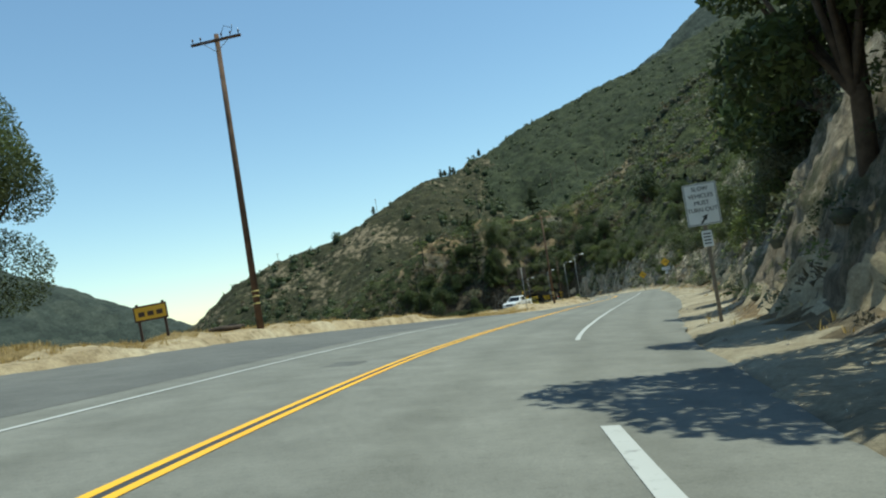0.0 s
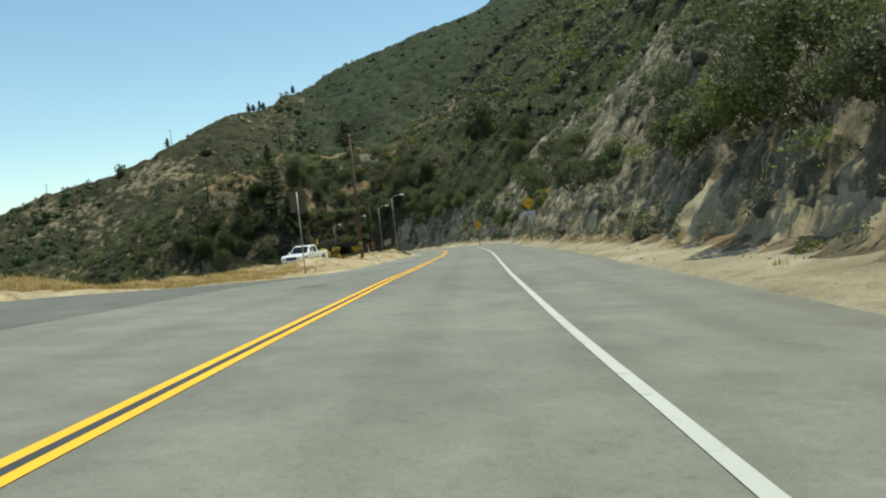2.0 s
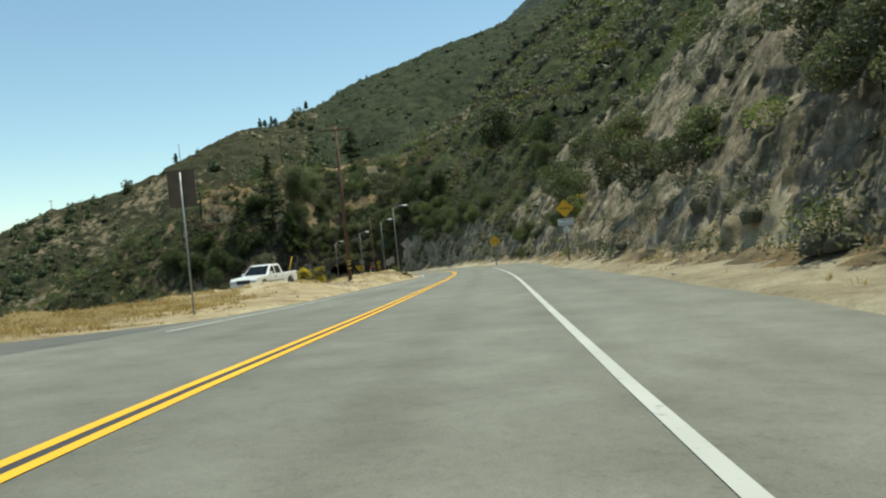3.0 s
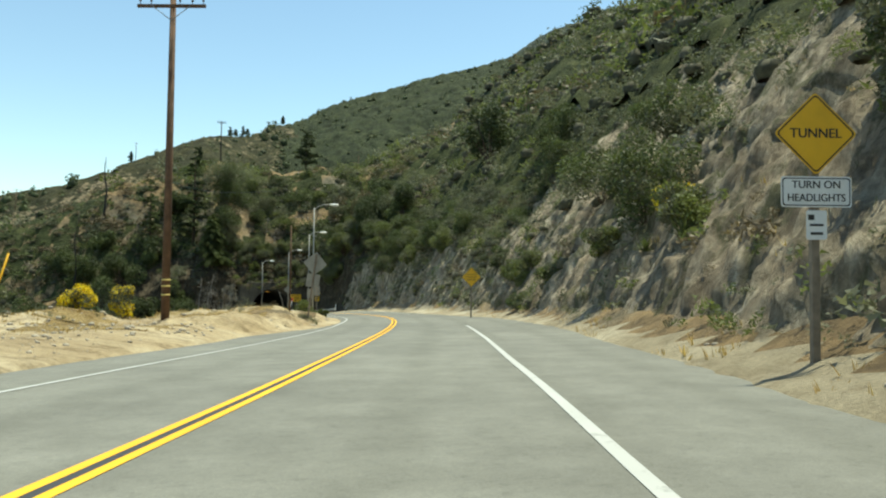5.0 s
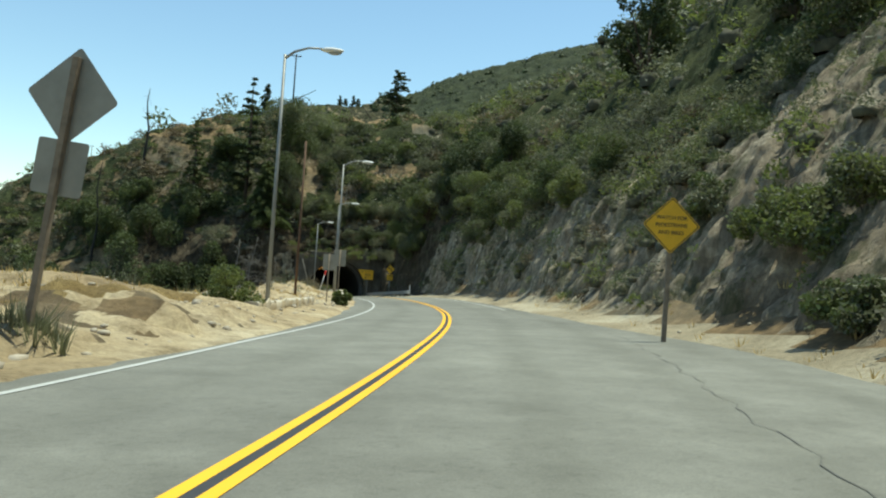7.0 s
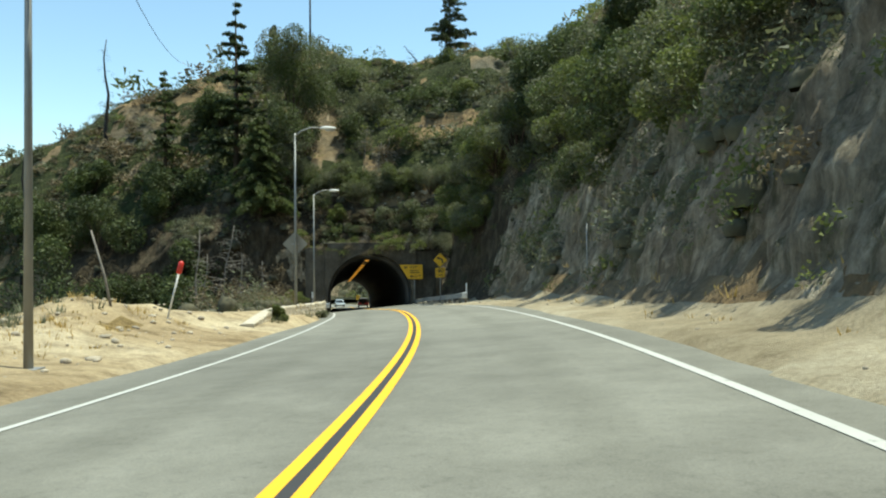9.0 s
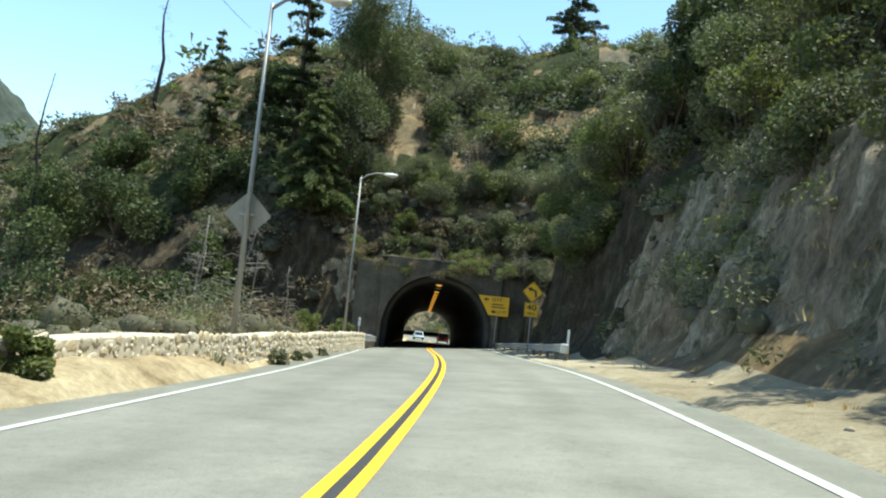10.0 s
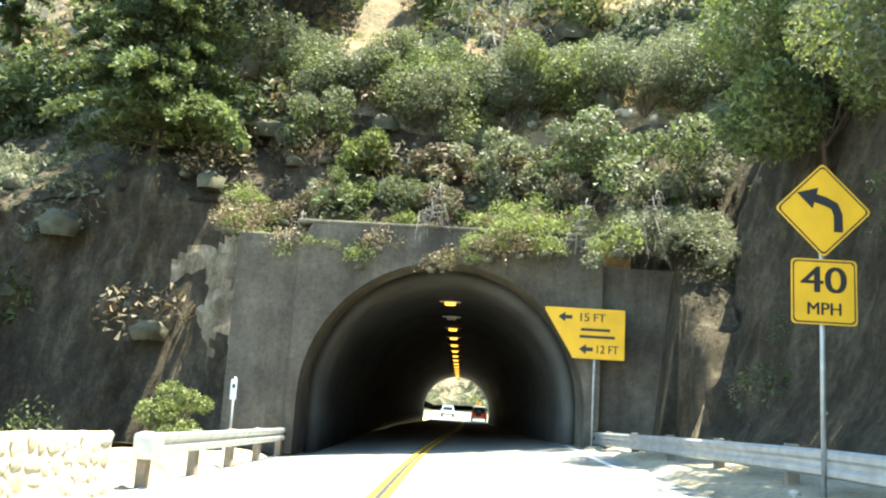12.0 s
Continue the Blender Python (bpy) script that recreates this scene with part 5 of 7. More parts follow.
conifer("fir_tree", 20.1, 223.4, 23.3 - float(ground_z(20.1, 223.4)), 3.9, "tall dark fir with tiered branches on the tunnel hill", L_DARK, 0.15, 0.15, 1, 0.12, 1.2)
conifer("fir_tree", 23.4, 218.7, 9.6, 4.4, "dense green fir beside the tunnel portal", L_GREEN, 0.1, 0.06, 2, 0.35, 2.6, 0.6, 0.55, 0.5)
conifer("fir_tree", 20.8, 240.0, 5.0, 1.5, "small dark fir near the hill crest", L_DARK, 0.1, 0.1, 4)
conifer("pine_tree", 42.06, 243.9, 10.5, 4.3, "lone dark pine on the hill crest", L_DARK, 0.3, 0.3, 5, 0.0, 1.5, 0.35)
conifer("fir_tree", 12.8, 224.7, 16.8 - float(ground_z(12.8, 224.7)), 2.9, "ragged green fir with thin crown on the slope", L_GREEN, 0.28, 0.12, 6)
for i, (px, py, ph) in enumerate([(36.0, 592, 8.0), (44.5, 604, 8.5), (47.5, 609, 7.0), (75.0, 654, 8.0), (-17.4, 531, 7.0), (39.5, 597, 6.0)]):
    conifer("pine_tree", px, py, ph, 2.6, "small dark pine on the skyline of the far ridge", L_DARK, 0.3, 0.25, 500 + i, 0.0, 0.7, 0.5, 1.7)
broadleaf("oak_tree", 25.6, 223.5, 14.0, 4.4, "large rounded live oak above the portal", (L_GREEN, L_SAGE), 7, 18000, 0.11, 0.3, "tree", 0.8, 0.010)
broadleaf("oak_tree", 25.4, 221.6, 7.5, 3.3, "grey-green oak below the larger one", (L_SAGE, L_GREEN), 71, 12000, 0.09, 0.3, "tree", 0.9, 0.010)
broadleaf("oak_tree", 55.6, 170.2, 8.0, 3.7, "dark live oak standing on the cut slope", (L_DARK, L_DARK), 8, 4800, 0.2, 0.1)
broadleaf("oak_tree", 47.2, 186.0, 4.6, 2.9, "feathery grey-green oak leaning over the rocky bank", (L_SAGE, L_BRIGHT), 9, 12000, 0.085, 0.15)
broadleaf("oak_tree", 46.6, 198.6, 6.5, 2.8, "dark oak standing over the steep bank", (L_DARK, L_DARK), 10, 8000, 0.13, 0.1)
broadleaf("oak_tree", 48.8, 203.0, 7.0, 3.4, "dark oak standing over the steep bank", (L_DARK, L_GREEN), 11, 8000, 0.13, 0.1)
broadleaf("oak_tree", 44.8, 200.4, 5.2, 2.7, "grey-green oak leaning out over the roadside bank", (L_SAGE, L_BRIGHT), 13, 11000, 0.1, 0.2)
broadleaf("oak_tree", 44.0, 206.3, 5.4, 2.9, "grey-green oak leaning out over the roadside bank", (L_SAGE, L_BRIGHT), 14, 11000, 0.1, 0.2)
broadleaf("oak_tree", 43.0, 212.4, 5.6, 2.9, "grey-green oak leaning out over the roadside bank", (L_GREEN, L_SAGE), 15, 9000, 0.1, 0.2)
broadleaf("oak_tree", 50.6, 193.5, 6.0, 3.2, "dark oak standing over the steep bank", (L_DARK, L_GREEN), 12, 7000, 0.13, 0.1)
OLIVE_BUSHES = [(43.6, 119.4, 4.4, 2.6), (38.2, 106.4, 4.2, 2), (44.5, 113.5, 3.6, 2.2), (51, 140, 3.4, 2.2), (50.1, 198.7, 4.2, 2.6), (33.8, 90.7, 2.4, 1.4), (23.2, 51.4, 4.2, 2.4), (29.1, 67.2, 3.2, 1.9), (46.5, 195, 4.6, 2.6), (48.6, 187, 4.6, 2.6), (46.6, 167.5, 2.4, 1.5), (45.4, 183.5, 2.4, 1.5)]
OLIVE_BUSHES_B = [(47.5, 155, 2.6, 1.6), (40.9, 125.1, 1.1, 0.8), (44.2, 137, 1.6, 1.1), (41.2, 121, 1.4, 1), (14.5, 28, 2.6, 1.6), (18.4, 38, 2.8, 1.8), (21.3, 47, 2.4, 1.5), (28.7, 74, 2.4, 1.5), (30.2, 80, 2.2, 1.4), (27.4, 64, 3, 1.8), (22.8, 43.5, 3.4, 2)]
FEATHERY_BUSHES = [(46.6, 160, 2.6, 1.5), (46.3, 191.1, 3.6, 2), (47.1, 174.2, 3.2, 1.8), (35.4, 91.3, 3, 1.7), (24.8, 55.5, 3.6, 2.2), (46, 170.5, 2.6, 1.6), (45.6, 178.5, 2.2, 1.4)]
FEATHERY_BUSHES_B = [(46.2, 158, 2.2, 1.3), (42.8, 127.5, 1.4, 1.1), (43.2, 131, 1.3, 1), (38.8, 110.5, 1.5, 1), (16.4, 33, 2.6, 1.7), (19.8, 43, 2.4, 1.6), (25.6, 60, 2.6, 1.7)]
DARK_BUSHES = [(54.2, 148.3, 5, 2.8), (52.0, 213.4, 5, 3.2), (39.5, 108.5, 2.6, 1.6), (46.8, 164.2, 3.6, 2), (46.5, 178, 4.4, 2.5)]
BANK_BUSHES = [(36.2, 101, 1.6, 1.1), (42.9, 130.2, 1.2, 1.3), (42.4, 128.4, 0.9, 1.1), (43.3, 132.4, 1.0, 1.0)]
BUSH_LOOK = [("large olive-green shrub hanging on the rocky slope", (L_GREEN, L_SAGE)), ("feathery yellow-green shrub over the rock cut", (L_SAGE, L_BRIGHT)), ("dark green shrub on the rocky slope", (L_DARK, L_GREEN)), ("yellow-green shrub on the rocky bank", (L_SAGE, L_BRIGHT))]
seed_no = 200
for (lab, mats), rows in zip(BUSH_LOOK, (OLIVE_BUSHES + OLIVE_BUSHES_B, FEATHERY_BUSHES + FEATHERY_BUSHES_B, DARK_BUSHES, BANK_BUSHES)):
    for bx, by, bh, br in rows:
        broadleaf("large_shrub", bx, by, bh, br, lab, mats, seed_no, int(1300 + 1500 * br), 0.05 + 0.02 * br, 0.05, "shrub", 0.85, 0.010)
        seed_no += 1
for i, (bx, by, bh, br) in enumerate([(14.5, 208.0, 6.5, 3.6), (9.0, 205.0, 6.0, 3.4), (20.0, 206.5, 4.2, 2.4), (6.0, 212.0, 7.0, 4.0), (17.5, 217.0, 6.0, 3.2), (12.0, 216.0, 6.5, 3.6), (1.0, 206.0, 6.0, 3.6), (3.0, 221.0, 4.0, 3.4), (8.5, 220.0, 5.0, 3.6), (14.5, 222.0, 4.0, 3.0), (-3.5, 217.0, 5.0, 3.6), (-1.5, 226.0, 3.0, 3.0), (5.5, 226.0, 2.5, 2.6), (17.0, 229.0, 3.0, 2.8)]):
    broadleaf("scrub_oak", bx, by, bh + (3.2 if by < 214 else 0.6), br, "dull green scrub oak on the valley side", (L_DARK, L_GREEN), 40 + i, 5500, 0.15, 0.1, "tree", 1.0, 0.02)
for i, (bx, by, top, br) in enumerate([(42.5, 204.4, 2.4, 1.9), (42.3, 208.2, 3.2, 2.2), (41.9, 212.4, 3.9, 2.2)]):
    broadleaf("oak_tree", bx, by, top - float(ground_z(bx, by)), br, "feathery oak leaning out over the guardrail", ((L_BRIGHT, L_SAGE), (L_SAGE, L_BRIGHT), (L_BRIGHT, L_GREEN))[i], 91 + i, 11000, 0.07, 0.4, "tree", 0.9, 0.014, 0.38)
for i, (bx, by, bh, br) in enumerate([(31.0, 226.0, 2.6, 1.7), (36.5, 225.0, 2.8, 1.9), (33.5, 229.5, 2.6, 1.8), (38.5, 229.8, 2.8, 2.0), (43.0, 229.5, 2.6, 1.8), (35.0, 234.5, 2.4, 1.8), (41.0, 235.5, 2.6, 1.9), (30.0, 232.5, 2.6, 1.9), (46.5, 226.0, 3.0, 2.1), (25.8, 230.5, 2.4, 1.7)]):
    broadleaf("hill_shrub", bx, by, bh, br, ("rounded green shrub on the tunnel hill", "yellow-green shrub on the tunnel hill", "grey-green shrub on the tunnel hill")[i % 3], ((L_GREEN, L_DARK), (L_BRIGHT, L_GREEN), (L_SAGE, L_GREEN))[i % 3], 300 + i, 2600, 0.10, 0.05, "shrub", 0.85, 0.010)
snag("burnt_trunk", 4.9, 230.4, 11.9, "charred bare trunk on the hill shoulder", M_BURNT, 3, 20, 0.2, -0.02, droop=0.7, thick=0.02)
snag("burnt_trunk", 1.7, 219.2, 11.0, "thin charred trunk on the valley side", M_BURNT, 4, 12, 0.1, 0.02, droop=0.2, top=10.5)
snag("dead_tree", 21.4, 205.0, 5.6, "silvery dead tree with bare twisted limbs", M_DEADWOOD, 5, 12, 0.26, 0.02, 0.0, 0.0, 0.012, -0.2)
snag("dead_tree", 24.95, 204.0, 5.4, "grey leafless tree with drooping twigs", M_DEADWOOD, 6, 40, 0.34, 0.0, 0.0, 0.25, 0.010, -1.4)
snag("dead_tree", 25.9, 207.0, 4.3, "small grey leafless tree behind the wall", M_DEADWOOD, 8, 46, 0.3, 0.0, 0.0, 0.25, 0.010, -2.5)
snag("dead_tree", 22.4, 208.0, 7.0, "tangled grey dead brush against the bank", M_DEADWOOD, 11, 36, 0.4, 0.1, 0.0, 0.3, 0.008, 0.3)
snag("dead_tree", 22.6, 201.5, 4.0, "tangled grey dead brush against the bank", M_DEADWOOD, 12, 26, 0.45, 0.08, 0.0, 0.3, 0.008, -2.0)
snag("dead_tree", 38.6, 243.0, 3.8, "crooked dead limb beside the lone pine", M_BURNT, 9, 14, 0.6, -0.6, thick=0.03)
for i, (dx, dy) in enumerate([(34.0, 222.9), (32.6, 223.9), (34.8, 224.0)]):
    snag("dead_brush", dx, dy, 3.4, "bleached dead brush hanging above the portal", M_DEADWOOD, 30 + i, 26, 0.6, 0.1, -0.2, 0.7, 0.014)
# growth hanging over the top of the portal
x = rng.uniform(27.2, 40.8, 170)
y = rng.uniform(215.65, 217.8, 170)
lump = vnoise(x / 1.6, np.zeros(170), 19)
zt = -1.75 + 0.55 * (y - 215.8) + 0.9 * (lump - 0.6) + rng.uniform(-0.35, 0.25, 170)
r = 0.18 + 0.35 * rng.random(170) ** 1.5 + 0.3 * lump
shrubs("portal_growth", x, y, r, r * 1.1, kinds_for(x, y, rng, (0.22, 0.46, 0.16, 0.13, 0.03)), 380, 0.085, MIX, "grey-green brush hanging over the portal top", zs=zt, core=0.3)
for i, (dx, dy, dz) in enumerate([(29.2, 216.1, 5.0), (36.9, 216.2, 5.1), (38.7, 216.3, 5.0), (33.0, 216.0, 5.7)]):
    snag("hanging_roots", dx, dy, 1.5, "grey dead twigs hanging over the portal face", M_DEADWOOD, 50 + i, 18, 0.6, 0.2, dz, 1.3, 0.008, fine=True)
# the tree by the road at the start, and the pine across it
broadleaf("pine_tree", -20.3, 37.0, 13.2, 5.0, "green pine with clumped needles beyond the turnout", (L_GREEN, L_DARK), 61, 26000, 0.085, 0.5, "tree", 0.5, 0.03, 0.34)
broadleaf("oak_tree", 6.7, 7.6, 9.0, 3.5, "dark leafy oak overhanging the road edge", (L_DARK, L_GREEN), 62, 9000, 0.15, 0.5, "tree", 0.8, 0.03, 0.32)
broadleaf("oak_tree", 9.9, 16.0, 8.0, 3.2, "dark leafy oak on the roadside bank", (L_DARK, L_GREEN), 63, 8000, 0.15, 0.45, "tree", 0.8, 0.03, 0.36)
broadleaf("oak_tree", 15.5, 26.5, 8.5, 4.2, "dark leafy oak on the roadside bank", (L_DARK, L_GREEN), 64, 7000, 0.2, 0.2)
broadleaf("oak_tree", 18.5, 34.0, 7.0, 3.8, "dark leafy oak on the roadside bank", (L_DARK, L_DARK), 65, 6000, 0.2, 0.2)
for i, (bx, by, bh, br, mats) in enumerate([(30.4, 219.0, 1.7, 1.1, (L_BRIGHT, L_BRIGHT)), (28.6, 219.4, 2.2, 1.4, (L_GREEN, L_SAGE)), (32.6, 219.2, 1.6, 1.2, (L_SAGE, L_DRY)), (34.8, 219.0, 2.2, 1.5, (L_SAGE, L_GREEN)), (37.0, 219.0, 2.4, 1.6, (L_SAGE, L_GREEN)), (39.2, 218.2, 2.6, 1.7, (L_GREEN, L_SAGE)), (31.4, 221.0, 2.4, 1.6, (L_GREEN, L_BRIGHT)), (35.6, 221.5, 2.6, 1.7, (L_BRIGHT, L_SAGE))]):
    broadleaf("overhanging_shrub", bx, by, bh, br, "leafy shrub overhanging the tunnel portal", mats, 120 + i, 3000, 0.085, 0.05, "shrub", 0.8, 0.012)
grow = random.Random(64)
for i in range(7):
    broadleaf("trailing_shrub", 29.3 + 1.25 * i + grow.uniform(-0.3, 0.3), 218.0 + grow.uniform(0.0, 0.3), grow.uniform(0.9, 1.5), grow.uniform(0.6, 0.95), "small leafy shrub trailing over the portal top", ((L_SAGE, L_DRY), (L_BRIGHT, L_GREEN), (L_SAGE, L_GREEN))[i % 3], 180 + i, 2200, 0.05, 0.05, "shrub", 0.8, 0.012)
for i in range(14):
    bx, by = 27.2 + 1.2 * i + grow.uniform(-0.4, 0.4), 219.6 + grow.uniform(0.0, 2.2)
    broadleaf("overhanging_shrub", bx, by, grow.uniform(2.4, 3.3), grow.uniform(1.3, 1.9), "feathery grey-green shrub overhanging the tunnel portal", ((L_SAGE, L_BRIGHT), (L_SAGE, L_GREEN), (L_SAGE, L_SAGE), (L_BRIGHT, L_SAGE))[i % 4], 150 + i, 4200, 0.06, 0.05, "shrub", 0.8, 0.012)
# the young growth along the road
for i, (bx, by, bh, br, lab, mats) in enumerate([(33.15, 172.9, 0.64, 0.36, "small green bush by the stone wall", (L_GREEN, L_BRIGHT)), (28.7, 134.6, 1.3, 0.85, "bushy green broom on the dirt bank", (L_GREEN, L_BRIGHT)), (16.9, 117.0, -0.7 - float(ground_z(16.9, 117.0)), 0.8, "broom bush with yellow flowers", (L_SAGE, L_FLOWER)), (18.6, 118.3, -0.9 - float(ground_z(18.6, 118.3)), 0.65, "broom bush with yellow flowers", (L_SAGE, L_FLOWER)), (14.8, 109.8, 0.7, 0.5, "small green bush at the marker stake", (L_GREEN, L_SAGE)), (32.2, 149.6, 0.8, 0.5, "small green bush near the sign posts", (L_GREEN, L_BRIGHT)), (29.7, 197.6, 1.5, 0.7, "yellow-green bush behind the stone wall", (L_BRIGHT, L_BRIGHT)), (28.0, 213.0, 1.5, 0.8, "leafy green bush beside the portal", (L_BRIGHT, L_GREEN))]):
    broadleaf("bush", bx, by, bh, br, lab, mats, 80 + i, 3000, 0.05, 0.05, "bush", 0.8, 0.012)

for i, (wy, bh, br) in enumerate(((181.7, 0.62, 0.26), (184.0, 0.5, 0.2), (185.6, 0.45, 0.2), (188.1, 0.5, 0.22))):
    wp = spot(wy, -4.42)
    broadleaf("weed_clump", wp[0], wp[1], bh, br, "grey-green weed clump at the stone wall foot", (L_SAGE, L_GREEN), 400 + i, 900, 0.035, 0.05, "weeds", 0.9, 0.008)


broadleaf("bush", 37.2, 103.0, 1.5, 0.95, "broom bush with yellow flowers on the cut slope", (L_GREEN, L_FLOWER), 95, 3000, 0.05, 0.05, "bush", 0.8, 0.012)


# a spiky rosette on the bank
def yucca(x, y, size, seed):
    g = random.Random(seed)
    z = float(ground_z(np.array([x]), np.array([y]))[0])
    t = thing("yucca", "spiky green yucca rosette on the bank", "plant", pose(x, y, z + 0.1))
    for k in range(46):
        bm = bmesh.new()
        a, el = k * 2.4, 0.15 + 1.3 * g.random()
        L = size * (0.8 + 0.4 * g.random())
        d = Vector((math.cos(a) * math.cos(el), math.sin(a) * math.cos(el), math.sin(el)))
        w = Vector((-math.sin(a), math.cos(a), 0)) * 0.022
        up = Vector((0, 0, 0.012))
        p = [bm.verts.new(q) for q in (d * 0.05 - w, d * 0.05 + w, d * L * 0.55 + w * 1.2 + up, d * L, d * L * 0.55 - w * 1.2 + up)]
        bm.faces.new(p)
        part("leaf", bm, L_GREEN, t)
    return t


yucca(35.6, 100.3, 0.75, 5)
yucca(36.6, 104.0, 0.6, 6)
# stones and weeds on the bare patches of the tunnel hill
x, y, g = scatter(1500, 22, 48, 218, 240, 61)
ok = (vnoise(x / 3.0, y / 3.0, 62) > 0.45) & (y > 220)
rubble("hill_stones", x[ok], y[ok], 0.06 + 0.28 * g.random(ok.sum()) ** 2.5, M_STONE, "broken stones lying on the tunnel hill", 0.25)
x, y, g = scatter(2000, 14, 50, 217.8, 243, 63)
yf, u = plan(x, y)
ok = g.random(len(x)) < 0.9
for ex, ey, ea, eb in BARE:
    ok &= (((x - ex) / ea) ** 2 + ((y - ey) / eb) ** 2 > 1) | (g.random(len(x)) < 0.3)
x, y = x[ok], y[ok]
r = 0.12 + 0.3 * g.random(len(x)) ** 2
shrubs("hill_weeds", x, y, r, r * (0.8 + 0.8 * g.random(len(x))), kinds_for(x, y, g, (0.22, 0.32, 0.10, 0.32, 0.04)), 36, 0.24, MIX, "low weeds and dry brush on the tunnel hill", sink=0.1, core=0)


# ---- roadside things ----
M_YSIGN = simple("faded_yellow_sign", (0.72, 0.40, 0.02), 0.5, var=0.12, scale=2)
M_WSIGN = simple("white_sign_face", (0.72, 0.72, 0.70), 0.5, var=0.08, scale=2)
M_SIGNBACK = simple("dull_aluminium_sign_back", (0.27, 0.255, 0.215), 0.6, 0.35, var=0.2, scale=2)
M_BLACK = simple("black_sign_paint", (0.02, 0.02, 0.02), 0.5)
M_POST = simple("weathered_wooden_post", (0.20, 0.16, 0.115), 0.9, var=0.3, scale=6, bumps=0.3)
M_STEELPOST = simple("grey_steel_post", (0.33, 0.33, 0.32), 0.55, 0.6, var=0.2)
M_POLEWOOD = simple("creosoted_brown_pole", (0.115, 0.066, 0.04), 0.9, var=0.35, scale=3, bumps=0.5)
M_INSUL = simple("brown_insulator", (0.10, 0.06, 0.045), 0.25)
M_BAND = simple("pale_yellow_band", (0.65, 0.52, 0.16), 0.6)
M_ALU = simple("spun_aluminium_pole", (0.27, 0.27, 0.255), 0.55, 0.5, var=0.15, scale=2)
M_RED = simple("red_reflector", (0.55, 0.03, 0.02), 0.4)
M_BOARDWOOD = simple("brown_sign_board", (0.07, 0.04, 0.025), 0.7)
M_MORTAR = simple("pale_mortar", (0.45, 0.40, 0.315), 0.95, var=0.2, scale=4, bumps=0.4)


def gz(x, y):
    return float(ground_z(np.array([float(x)]), np.array([float(y)]))[0])


def face_yaw(y):
    return -math.degrees(math.atan(float(line_s(y))))


def rounded(w, h, r=0.04, n=4):
    pts = []
    for sx, sy, a0 in ((1, 1, 0), (-1, 1, 90), (-1, -1, 180), (1, -1, 270)):
        for k in range(n + 1):
            a = radians(a0 + 90 * k / n)
            pts.append((sx * (w / 2 - r) + r * math.cos(a), sy * (h / 2 - r) + r * math.sin(a)))
    return pts


def plate(pts, y0, y1, turn=0.0, cx=0.0, cz=0.0):
    """A flat panel from an outline in x and z."""
    c, s = math.cos(radians(turn)), math.sin(radians(turn))
    bm = bmesh.new()
    rows = [[bm.verts.new((cx + x * c - z * s, yy, cz + x * s + z * c)) for x, z in pts] for yy in (y0, y1)]
    bm.faces.new(rows[0])
    bm.faces.new(rows[1][::-1])
    n = len(pts)
    for i in range(n):
        bm.faces.new((rows[0][i], rows[1][i], rows[1][(i + 1) % n], rows[0][(i + 1) % n]))
    bmesh.ops.recalc_face_normals(bm, faces=bm.faces)
    return bm


def rim_line(pts, inset, width, y, turn=0.0, cx=0.0, cz=0.0, k=(1, 1)):
    """A thin painted border inside a panel."""
    c, s = math.cos(radians(turn)), math.sin(radians(turn))
    bm = bmesh.new()
    w = max(p[0] for p in pts)
    h = max(p[1] for p in pts)
    A = [(x * (w - inset) / w, z * (h - inset) / h) for x, z in pts]
    B = [(x * (w - inset - width) / w, z * (h - inset - width) / h) for x, z in pts]
    tr = lambda p, yy: bm.verts.new((cx + p[0] * c - p[1] * s, yy, cz + p[0] * s + p[1] * c))
    a, b = [tr(p, y) for p in A], [tr(p, y) for p in B]
    n = len(a)
    for i in range(n):
        bm.faces.new((a[i], a[(i + 1) % n], b[(i + 1) % n], b[i]))
    return bm


def lettering(text, size, mat, parent, x, y, z, squeeze=1.0):
    cu = bpy.data.curves.new("lettering", "FONT")
    cu.body, cu.size, cu.align_x, cu.align_y = text, size, "CENTER", "CENTER"
    cu.extrude = 0.0015
    ob = bpy.data.objects.new("lettering", cu)
    src = bpy.data.meshes.new_from_object(ob)
    bpy.data.objects.remove(ob)
    bpy.data.curves.remove(cu)
    # the painted strokes are bold: the same outlines laid side by side, a hair apart in depth
    bm = bmesh.new()
    for k, dx in enumerate((-0.016, 0.0, 0.016)):
        n0 = len(bm.verts)
        bm.from_mesh(src)
        bm.verts.ensure_lookup_table()
        for v in bm.verts[n0:]:
            v.co.x += dx * size
            v.co.z += 0.0005 * k
    me = bpy.data.meshes.new("lettering")
    bm.to_mesh(me)
    bm.free()
    bpy.data.meshes.remove(src)
    me.materials.clear()
    me.materials.append(mat)
    o = part("lettering", me, None, parent)
    o.matrix_local = Matrix.Translation((x, y, z)) @ pose(0, 0, 0, 90, 0, 0) @ Matrix.Diagonal((squeeze, 1, 1, 1))
    return o


def sign_post(t, h, kind="wood", x=0.0, top=None):
    bm = bmesh.new()
    if kind == "wood":
        box(bm, x, 0.07, h / 2 - 0.3, 0.10, 0.10, h + 0.6, 0.008)
        return part("post", bm, M_POST, t)
    tube(bm, [(x, 0.05, -0.6), (x, 0.05, h)], 0.03, 8)
    return part("post", bm, M_STEELPOST, t)


